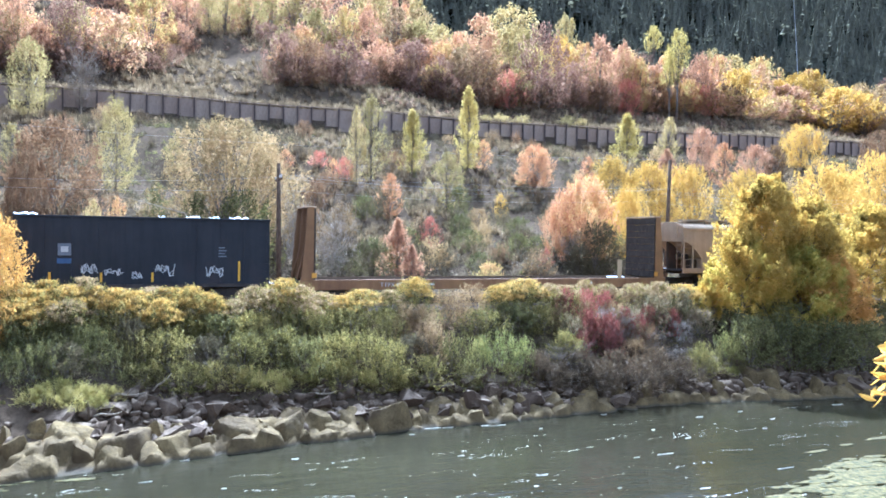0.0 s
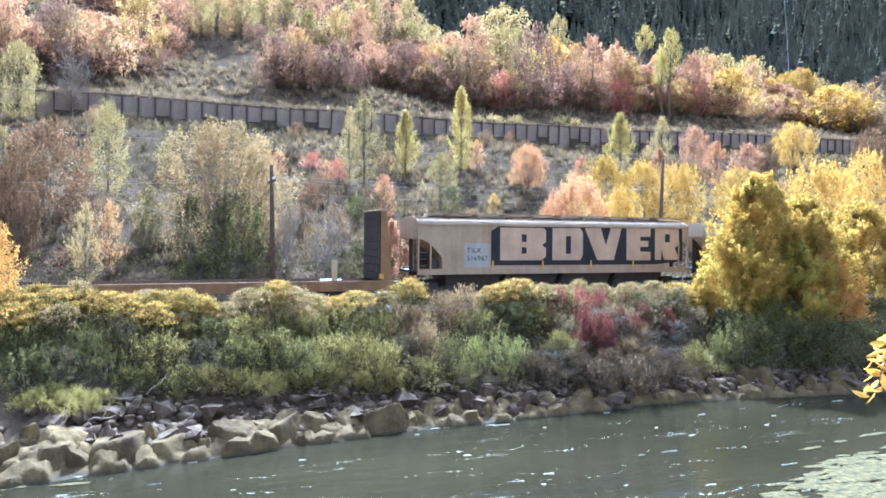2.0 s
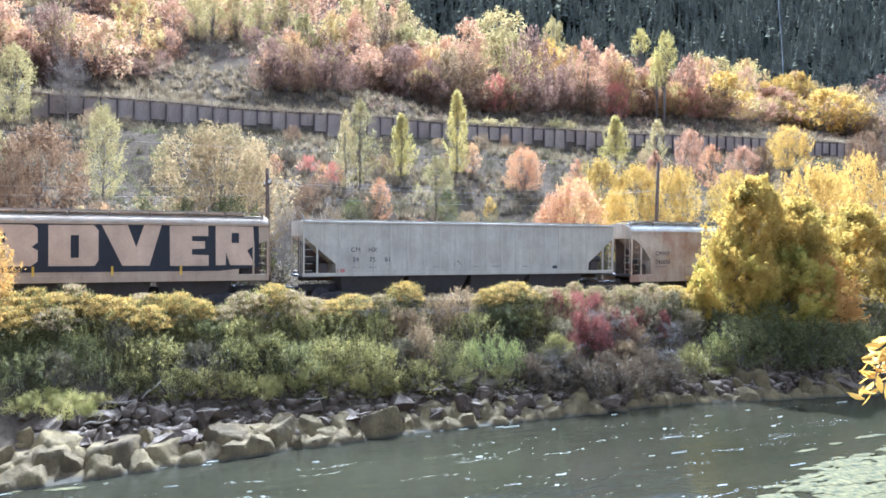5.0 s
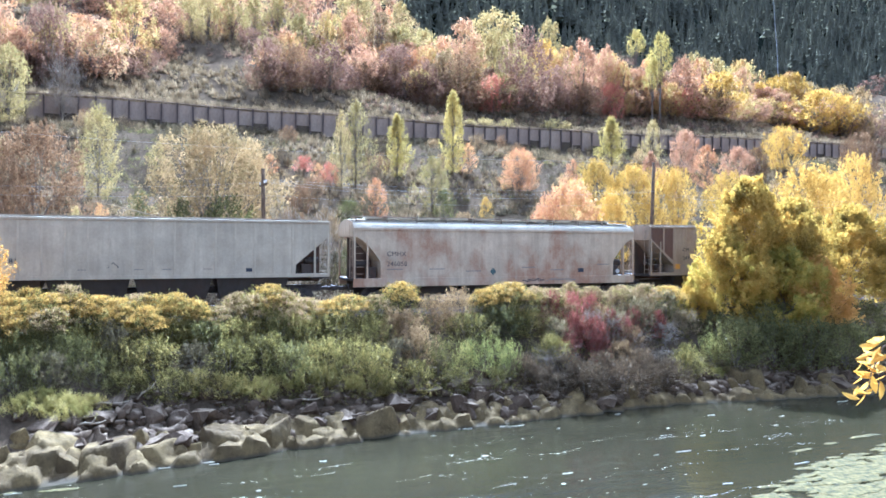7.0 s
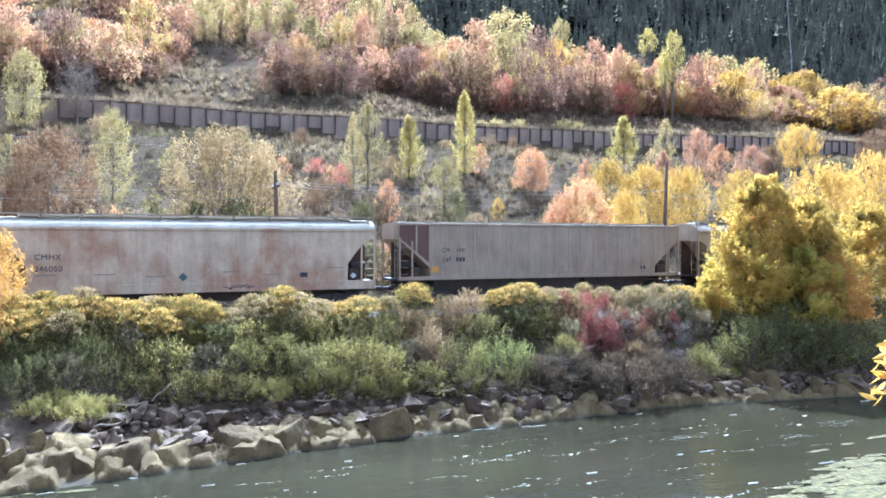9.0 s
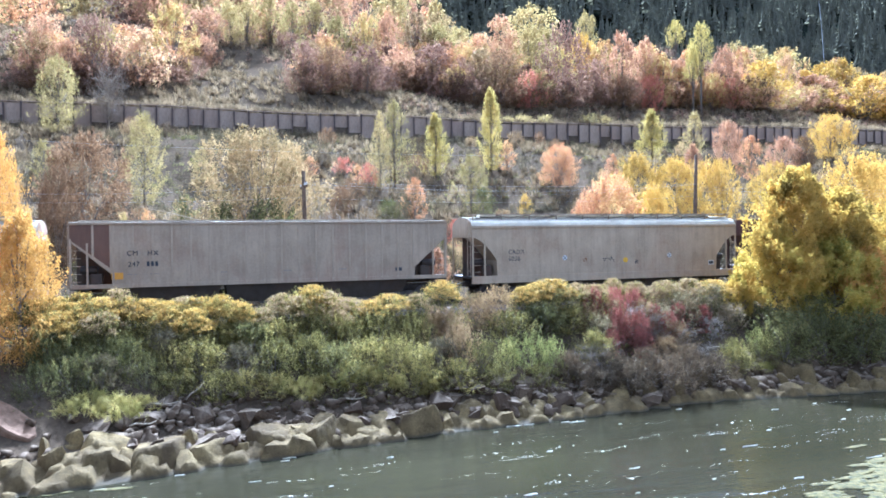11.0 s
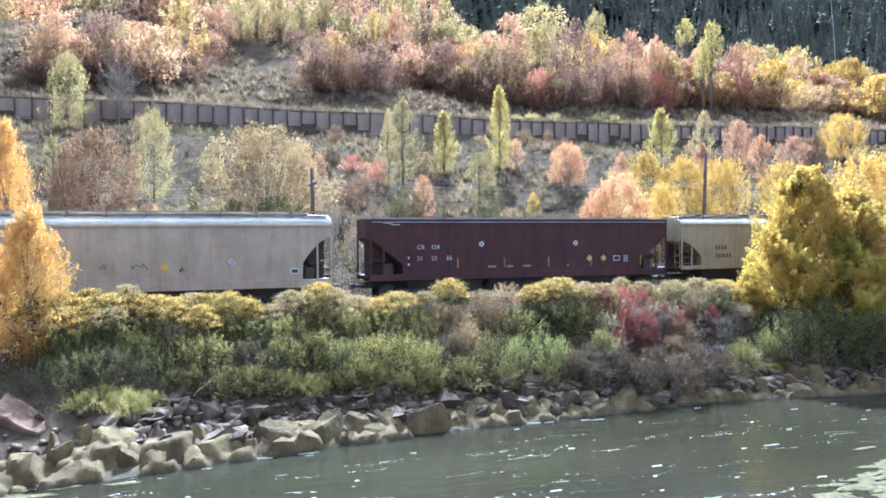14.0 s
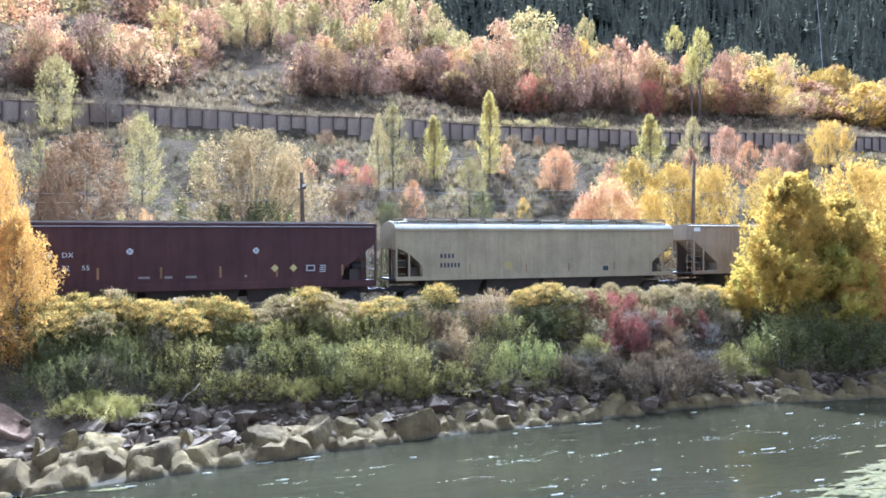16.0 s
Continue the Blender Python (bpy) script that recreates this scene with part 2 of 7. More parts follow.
def water_build(nt, out):
    v = coords(nt, (0.35, 1.0, 1.0))
    w0, w1, w2, w3 = noise_of(nt, v, 0.12, 3, 0.5), noise_of(nt, v, 0.55, 3, 0.5), noise_of(nt, v, 2.6, 4, 0.6), noise_of(nt, v, 10.0, 3, 0.6)
    h = maths(nt, "ADD", maths(nt, "MULTIPLY", w1, 0.55), maths(nt, "ADD", maths(nt, "MULTIPLY", w2, 0.22), maths(nt, "MULTIPLY", w3, 0.08)))
    c = ramp(nt, w0, [(0.35, (0.015, 0.013, 0.007)), (0.65, (0.026, 0.0225, 0.012))])
    p = surface(nt, out, c, 0.03, bump=h, strength=0.8, distance=0.12, spec=0.17)
    p.inputs["IOR"].default_value = 1.33


WATER = material("grey_green_river_water", water_build)


# ---- mesh helpers ----
def part(name, bm, mat, parent=None, label="", kind="", smooth=False):
    me = bpy.data.meshes.new(name)
    bm.to_mesh(me)
    bm.free()
    me.materials.append(mat)
    if smooth:
        me.shade_smooth()
    ob = new(name, me)
    ob.parent = parent
    return tagged(ob, label, kind=kind)


def sheet(name, verts, faces, mat, parent=None, label="", kind="", smooth=False):
    """A mesh from numpy arrays; faces all of one size."""
    me = bpy.data.meshes.new(name)
    verts, faces = np.asarray(verts, np.float32), np.asarray(faces, np.int32)
    n, k = faces.shape
    me.vertices.add(len(verts))
    me.vertices.foreach_set("co", verts.ravel())
    me.loops.add(n * k)
    me.loops.foreach_set("vertex_index", faces.ravel())
    me.polygons.add(n)
    me.polygons.foreach_set("loop_start", np.arange(0, n * k, k, dtype=np.int32))
    me.polygons.foreach_set("loop_total", np.full(n, k, np.int32))
    me.update(calc_edges=True)
    me.materials.append(mat)
    if smooth:
        me.shade_smooth()
    ob = new(name, me)
    ob.parent = parent
    return tagged(ob, label, kind=kind)


def share(ob, name, parent, m):
    """One more object on ob's mesh, as a part of parent at the pose m."""
    o = new(name, ob.data)
    o.parent, o.matrix_basis = parent, m
    return o


def add_box(bm, x0, x1, y0, y1, z0, z1, bevel=0.0):
    vs = [bm.verts.new((x, y, z)) for x in (x0, x1) for y in (y0, y1) for z in (z0, z1)]
    fs = [bm.faces.new([vs[i] for i in q]) for q in ((0, 1, 3, 2), (4, 6, 7, 5), (0, 4, 5, 1), (2, 3, 7, 6), (0, 2, 6, 4), (1, 5, 7, 3))]
    if bevel:
        bmesh.ops.bevel(bm, geom=list({e for f in fs for e in f.edges}), offset=bevel, segments=1, affect="EDGES")
    return bm


def box(x0, x1, y0, y1, z0, z1, bevel=0.0):
    return add_box(bmesh.new(), x0, x1, y0, y1, z0, z1, bevel)


def add_tube(bm, points, radii, sides=6):
    """A tube along points."""
    rings = []
    pts = [Vector(p) for p in points]
    for i, p in enumerate(pts):
        way = (pts[min(i + 1, len(pts) - 1)] - pts[max(i - 1, 0)]).normalized()
        a = way.orthogonal().normalized()
        b = way.cross(a)
        r = radii[i] if isinstance(radii, (list, tuple)) else radii
        rings.append([bm.verts.new(p + (a * math.cos(t) + b * math.sin(t)) * r) for t in (2 * math.pi * k / sides for k in range(sides))])
    for q, w in zip(rings, rings[1:]):
        for k in range(sides):
            bm.faces.new((q[k], q[(k + 1) % sides], w[(k + 1) % sides], w[k]))
    bm.faces.new(rings[0][::-1])
    bm.faces.new(rings[-1])
    return bm


def add_prism(bm, outline, y0, y1):
    """An outline in x, z drawn out from y0 to y1."""
    a = [bm.verts.new((x, y0, z)) for x, z in outline]
    b = [bm.verts.new((x, y1, z)) for x, z in outline]
    bm.faces.new(a)
    bm.faces.new(b[::-1])
    for i in range(len(a)):
        j = (i + 1) % len(a)
        bm.faces.new((a[j], a[i], b[i], b[j]))
    return bm


# ---- terrain ----
WALL_Y, RAIL_Z, TRACK_Y = 105.0, 4.2, 39.55
_wr = np.random.RandomState(5)
_waves = [(_wr.uniform(-1, 1, 2), _wr.uniform(0, 6.28), s) for s in (0.05, 0.09, 0.15, 0.3, 0.6, 1.1) for _ in range(4)]


def rough(x, y):
    """Uneven ground, about -1 to 1."""
    h = 0
    for (a, b), p, s in _waves:
        n = math.hypot(a, b) + 1e-6
        h = h + np.sin((a * x + b * y) / n * s * 2 + p) * (0.05 / s) ** 0.75
    return h * 0.35


def shore(x):
    """Where the far waterline runs."""
    return np.interp(x, [-60, -20, -4, 5, 12, 24, 34, 60, 200], [22, 24.2, 25.7, 27.2, 27.9, 28.3, 26.8, 25, 22])


def ease(a, b, x):
    t = np.clip((x - a) / (b - a), 0, 1)
    return t * t * (3 - 2 * t)


def rise(x):
    """The upper road climbs a little along the railway."""
    return 1.4 * ease(50, 125, x)


def ground_z(x, y):
    x, y = np.asarray(x, float), np.asarray(y, float)
    w = shore(x)
    near = np.interp(y, [-400, -60, -1, 1.5, 6, 9, 12], [30, 9, 6.0, 5.8, 1.5, 0, -1.4])
    f = np.clip((y - w) / (34.0 - w), -3, 1)
    bank = np.interp(f, [-3, -0.5, 0, 0.3, 0.62, 1], [-1.5, -0.6, -0.05, 0.75, 2.1, 3.45])
    hill = np.interp(y, [34, 36, 37.6, 38.2, 40.9, 41.5, 43, 47, 60, 80, 104.9, 105.3, 108, 113, 140, 165, 185],
                     [3.45, 3.6, 3.7, 4.0, 4.0, 3.7, 3.6, 4.0, 8.2, 14.8, 22.3, 25.2, 25.7, 26.4, 39.0, 50.0, 55.0])
    past = np.clip(y - 185, 0, None)
    left = 1 - ease(0.30, 0.55, x / np.maximum(y, 1))
    hill = hill + past * (0.42 * left - 0.25 * (1 - left)) * (y > 185)
    peak = (y - 330) * 0.74
    hill = np.where(y > 330, np.maximum(hill, 20 + peak), hill)
    z = np.where(y < 12, near, np.where(y < 34, np.where(y < w - 8, np.maximum(-1.4, bank), bank), hill))
    z = z + rise(x) * ease(80, 104, y) * (1 - ease(200, 300, y))
    amp = np.where(y < 34, 0.12 * ease(0, 3, y - w), np.where(y < 44, 0.0, ease(44, 60, y) * (1 - ease(92, 103, y) * (1 - ease(109, 120, y)))))
    amp = np.where(y > 330, 14.0, amp * (1 + 1.2 * ease(120, 180, y)))
    amp = np.where(y < 12, 0.1, amp)
    return z + amp * rough(x, y)


# ---- end terrain ----
def spread(parts):
    return np.unique(np.concatenate([np.linspace(a, b, n) for a, b, n in parts]))


GX = spread([(-1500, -200, 14), (-200, -60, 15), (-60, 140, 120), (140, 300, 30), (300, 900, 25), (900, 2500, 10)])
GY = spread([(-1500, -60, 8), (-60, 20, 20), (20, 48, 50), (48, 104.9, 36), (104.9, 105.3, 2), (105.3, 190, 44), (190, 330, 20), (330, 1000, 40), (1000, 2500, 8)])
X, Y = np.meshgrid(GX, GY)
Z = ground_z(X, Y)
_i = np.arange(len(GX) * len(GY)).reshape(len(GY), len(GX))
_f = np.stack([_i[:-1, :-1], _i[:-1, 1:], _i[1:, 1:], _i[1:, :-1]], -1).reshape(-1, 4)
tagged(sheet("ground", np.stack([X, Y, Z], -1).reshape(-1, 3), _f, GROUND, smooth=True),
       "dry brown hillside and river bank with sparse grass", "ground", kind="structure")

WX, WY = spread([(-1500, -100, 8), (-100, 120, 120), (120, 2500, 12)]), spread([(5, 35, 70)])
X, Y = np.meshgrid(WX, WY)
_i = np.arange(X.size).reshape(X.shape)
_f = np.stack([_i[:-1, :-1], _i[:-1, 1:], _i[1:, 1:], _i[1:, :-1]], -1).reshape(-1, 4)
tagged(sheet("water", np.stack([X, Y, 0 * X], -1).reshape(-1, 3), _f, WATER, smooth=True),
       "grey-green rippled river with sun glints", "river", kind="structure")

# ---- railway bed ----
def concrete_build(nt, out, a=(0.20, 0.15, 0.108), b=(0.36, 0.275, 0.2)):
    v = coords(nt)
    obj = nt.nodes.new("ShaderNodeObjectInfo")
    n, f = noise_of(nt, v, 0.7, 5, 0.6), noise_of(nt, coords(nt, (4, 4, 0.7)), 2.5, 5, 0.6)
    c = ramp(nt, n, [(0.3, a), (0.7, b)])
    c = mixc(nt, 0.4, c, ramp(nt, f, [(0.3, (0.13, 0.095, 0.068)), (0.7, (0.40, 0.31, 0.225))]))
    c = mixc(nt, maths(nt, "MULTIPLY", obj.outputs["Random"], 0.35), c, (0.16, 0.105, 0.085))
    surface(nt, out, c, 0.9, bump=f, strength=0.3, distance=0.03, spec=0.05)


CONCRETE = material("stained_concrete", concrete_build)
GRAVEL = material("grey_ballast", concrete_build, a=(0.11, 0.10, 0.09), b=(0.27, 0.245, 0.22))
STEEL_DARK = material("dark_weathered_steel", lambda nt, out: surface(
    nt, out, ramp(nt, noise_of(nt, coords(nt), 3, 5), [(0.3, (0.025, 0.022, 0.02)), (0.7, (0.075, 0.055, 0.042))]), 0.65, 0.4))
BEAM_STEEL = material("rusty_beam", lambda nt, out: surface(nt, out, ramp(nt, noise_of(nt, coords(nt), 3, 5), [(0.3, (0.045, 0.03, 0.024)), (0.7, (0.10, 0.066, 0.05))]), 0.8))
WIRE = material("aluminium_wire", lambda nt, out: surface(nt, out, (0.45, 0.45, 0.45), 0.5, 1.0))

bed = tagged(new("railway_track"), "single railway track on grey ballast above the river", "railway track", kind="structure")
for _y in (-0.76, 0.76):
    _bm = bmesh.new()
    add_box(_bm, -150, 420, TRACK_Y + _y - 0.035, TRACK_Y + _y + 0.035, RAIL_Z - 0.06, RAIL_Z)
    add_box(_bm, -150, 420, TRACK_Y + _y - 0.07, TRACK_Y + _y + 0.07, RAIL_Z - 0.17, RAIL_Z - 0.145)
    add_box(_bm, -150, 420, TRACK_Y + _y - 0.012, TRACK_Y + _y + 0.012, RAIL_Z - 0.145, RAIL_Z - 0.06)
    part("rail", _bm, STEEL_DARK, bed)
_bm = bmesh.new()
add_prism(_bm, [(-150, 3.4), (420, 3.4), (420, 3.96), (-150, 3.96)], TRACK_Y - 1.75, TRACK_Y + 1.75)
for _v in _bm.verts:
    if _v.co.z < 3.5:
        _v.co.y += 1.1 if _v.co.y > TRACK_Y else -1.1
part("ballast", _bm, GRAVEL, bed)
_tie = None
for _k in range(130):
    _x = -16 + _k * 0.52
    if _tie is None:
        _tie = part("sleeper", box(-0.11, 0.11, -1.28, 1.28, -0.2, 0.0, 0.01), POLE_WOOD, bed)
        _tie.matrix_basis = pose(_x, TRACK_Y, RAIL_Z - 0.172)
    else:
        share(_tie, "sleeper", bed, pose(_x, TRACK_Y, RAIL_Z - 0.172))

# ---- retaining wall: upright beams with panels between ----
wall = tagged(new("retaining_wall"), "long stained concrete panel retaining wall across the hillside", "retaining wall", kind="structure")
_panel = _beam = _cap = None
BAY = 1.95
for _k in range(130):
    _x = -44 + _k * BAY
    _z = 25.35 + float(rise(_x)) + 0.12 * math.sin(_k * 0.37)
    if _panel is None:
        _panel = part("panel", box(-BAY / 2 + 0.04, BAY / 2 - 0.04, 0, 0.15, -3.6, 0, 0.015), CONCRETE, wall)
        _beam = part("beam", add_box(add_box(box(-0.10, 0.10, -0.24, -0.20, -3.7, 0.1), -0.02, 0.02, -0.20, 0.12, -3.7, 0.1), -0.10, 0.10, 0.12, 0.15, -3.7, 0.1), BEAM_STEEL, wall)
        _cap = part("cap", box(-BAY / 2, BAY / 2, -0.12, 0.22, 0.0, 0.12, 0.02), CONCRETE, wall)
        _panel.matrix_basis, _beam.matrix_basis, _cap.matrix_basis = pose(_x, WALL_Y, _z), pose(_x - BAY / 2, WALL_Y, _z), pose(_x, WALL_Y, _z + 0.1)
    else:
        share(_panel, "panel", wall, pose(_x, WALL_Y + 0.05 * math.sin(_k * 1.7), _z - 0.12 * abs(math.sin(_k * 2.9)), 1.5 * math.sin(_k * 4.3), 0.7 * math.sin(_k * 5.1)))
        share(_beam, "beam", wall, pose(_x - BAY / 2, WALL_Y, _z + 0.16 * math.sin(_k * 3.7), 1.2 * math.sin(_k * 1.3), 1.3 * math.sin(_k * 2.3)))
        share(_cap, "cap", wall, pose(_x, WALL_Y, _z + 0.1))

# ---- plants ----
veg = np.random.RandomState(11)


def unit(v):
    return v / (np.linalg.norm(v, axis=-1, keepdims=True) + 1e-9)


def flakes(centres, half_l, half_w, rng, up=0.0, along=None):
    """One small three-cornered leaf at each centre; up leans them upright, along lays them roughly that way."""
    n = len(centres)
    a = rng.normal(size=(n, 3))
    a[:, 2] += up * 2.5
    if along is not None:
        a = a * 0.75 + along
    a = unit(a)
    b = unit(np.cross(a, rng.normal(size=(n, 3))))
    s = rng.uniform(0.6, 1.35, (n, 1))
    v = np.stack([centres - (a * half_l + b * half_w) * s, centres - (a * half_l * 0.7 - b * half_w) * s, centres + a * half_l * s], 1)
    return v.reshape(-1, 3), np.arange(3 * n).reshape(-1, 3)


def envelope(shape, f):
    """Half-width at the fraction f of the height, 0 to 1."""
    if shape == "column":
        return np.interp(f, [0, 0.1, 0.3, 0.6, 0.85, 1], [0.45, 0.9, 0.95, 0.72, 0.42, 0.12])
    if shape == "spindle":
        return np.interp(f, [0, 0.15, 0.4, 0.65, 0.85, 1], [0.25, 0.6, 1.0, 0.8, 0.5, 0.15])
    if shape == "cone":
        return np.interp(f, [0, 0.12, 0.5, 0.8, 1], [0.8, 1.0, 0.6, 0.28, 0.06])
    if shape in ("bush", "dome"):
        return np.sqrt(np.clip(1 - (np.clip(f - 0.3, 0, 1) / 0.72) ** 2, 0, 1)) * np.interp(f, [0, 0.3], [0.75, 1])
    if shape == "broad":
        return np.interp(f, [0, 0.1, 0.3, 0.5, 0.8, 1.0], [0.45, 0.75, 1.0, 0.92, 0.6, 0.15])
    if shape == "lollipop":
        return np.interp(f, [0, 0.5, 0.6, 0.8, 1], [0.0, 0.1, 0.85, 1.0, 0.3])
    return np.interp(f, [0, 0.12, 0.3, 0.55, 0.8, 1], [0.3, 0.7, 0.95, 1.0, 0.75, 0.25])


def plant_meshes(shape, h, w, shoots, per, leaf, rng, slim=0.5, reach=0.2, girth=0.035, low=0.05, lift=0.45, lobes=0, tight=0.8, fan=0, limbs=14, wood=1.0):
    """Meshes of one plant of height h and width w: its woody part, and a crown of leafy shoots that taper to their tips."""
    f = low + (1 - low) * rng.uniform(0, 1, shoots) ** 0.85
    r = envelope(shape, f) * w / 2 * rng.uniform(0, 1, shoots) ** 0.42
    ang = rng.uniform(0, 2 * math.pi, shoots)
    lop = 1 + 0.2 * np.sin(ang * 2 + rng.uniform(0, 6)) + 0.14 * np.sin(ang * 5 + rng.uniform(0, 6)) + 0.16 * np.sin(ang * 3 + f * 11 + rng.uniform(0, 6))
    c = np.stack([np.cos(ang) * r * lop, np.sin(ang) * r * lop, f * h * 0.95], 1)
    if lobes:       # boughs: shoots gather round some of their own number, with gaps between
        seat = c[rng.permutation(shoots)[:lobes]]
        near = np.argmin(((c[:, None, :] - seat[None]) ** 2).sum(-1), 1)
        pull = rng.uniform(tight - 0.15, min(1.05, tight + 0.3), (shoots, 1))
        c = seat[near] + (c - seat[near]) * pull
    top = h * (0.86 if shape in ("column", "lollipop", "spindle", "cone") else 0.62)
    root = np.zeros((shoots, 3))
    root[:, 2] = -0.1 * h if fan else np.clip(f * 0.58, 0.06, 0.85) * top
    axis = unit(unit(c - root) + np.array([0, 0, lift]) + rng.normal(size=(shoots, 3)) * 0.22)
    long = reach * w * rng.uniform(0.5, 1.5, (shoots, 1, 1))
    u = rng.uniform(0, 1, (shoots, per, 1))
    p = c[:, None, :] + axis[:, None, :] * (u - 0.62) * long + rng.normal(size=(shoots, per, 3)) * girth * w * (1.08 - 0.85 * u)
    p = p.reshape(-1, 3)
    p[:, 2] = np.abs(p[:, 2] - 0.02 * h) + 0.02 * h
    v, q = flakes(p, leaf, leaf * slim, rng, along=np.repeat(axis, per, 0))
    crown = sheet("crown", v, q, LEAF_OLIVE)
    bm = bmesh.new()
    r0 = (0.010 if shape in ("column", "spindle") else 0.016 if shape not in ("bush", "dome") else 0.013) * h * (0.6 if fan else 1.0) * wood
    bend = rng.normal(size=2) * 0.03 * h
    if not fan:
        stem = [(bend[0] * t * t, bend[1] * t * t, top * t - 0.15 * (t == 0)) for t in (0, 0.3, 0.6, 1)]
        add_tube(bm, stem, [r0 * 1.3, r0, r0 * 0.7, r0 * 0.2], 6)
    for i in rng.permutation(shoots)[:max(limbs, fan)]:
        e = Vector(c[i])
        if fan:     # many stems from one root
            s = Vector((0, 0, -0.15))
            m = s.lerp(e, 0.5) + Vector((-e.x * 0.16, -e.y * 0.16, 0.03 * h))
            add_tube(bm, [s, s.lerp(m, 0.12), m, e], [0.0, r0, r0 * 0.6, r0 * 0.1], 4)
            continue
        t = min(0.9, max(0.08, (e.z / top) * 0.55))
        s = Vector((bend[0] * t * t, bend[1] * t * t, top * t))
        m = s.lerp(e, 0.5) + Vector((0, 0, -0.04 * h))
        add_tube(bm, [s, m, e], [r0 * 0.5, r0 * 0.32, r0 * 0.08], 4)
    bmesh.ops.remove_doubles(bm, verts=bm.verts[:], dist=1e-5)
    trunk = part("trunk", bm, BARK, smooth=True)
    out = (trunk.data, crown.data, h, w)
    for o in (trunk, crown):
        bpy.data.objects.remove(o)
    return out


def twig_meshes(h, w, n, rng, spread_up=0.9):
    """A bare bush or tree: a fan of limbs, each with side twigs."""
    bm = bmesh.new()
    r0 = 0.010 * h
    add_tube(bm, [(0, 0, -0.1), (0.02 * h, 0, 0.2 * h), (0, 0.02 * h, 0.85 * h)], [r0 * 1.3, r0, r0 * 0.2], 5)
    pts = []
    for _ in range(n):
        a, t = rng.uniform(0, 6.283), rng.uniform(0.04, 0.6)
        end = Vector((math.cos(a) * w / 2 * rng.uniform(0.3, 1), math.sin(a) * w / 2 * rng.uniform(0.3, 1), h * min(1, t + rng.uniform(0.15, 0.5) * spread_up)))
        s = Vector((0, 0, t * h))
        mid = s.lerp(end, 0.5) + Vector((0, 0, -0.06 * h))
        add_tube(bm, [s, mid, end], [r0 * 0.5, r0 * 0.3, r0 * 0.1], 4)
        for k in range(22):
            q = s.lerp(mid, rng.uniform(0.3, 1)) if k % 3 == 0 else mid.lerp(end, rng.uniform(0, 1.05))
            pts.append(tuple(q + Vector(rng.normal(size=3)) * 0.035 * h))
    v, q = flakes(np.array(pts), 0.05 * h, 0.0022 * h + 0.003, rng, 0.45)
    crown, trunk = sheet("crown", v, q, TWIG), part("trunk", bm, BARK_PALE)
    out = (trunk.data, crown.data, h, w)
    for o in (trunk, crown):
        bpy.data.objects.remove(o)
    return out


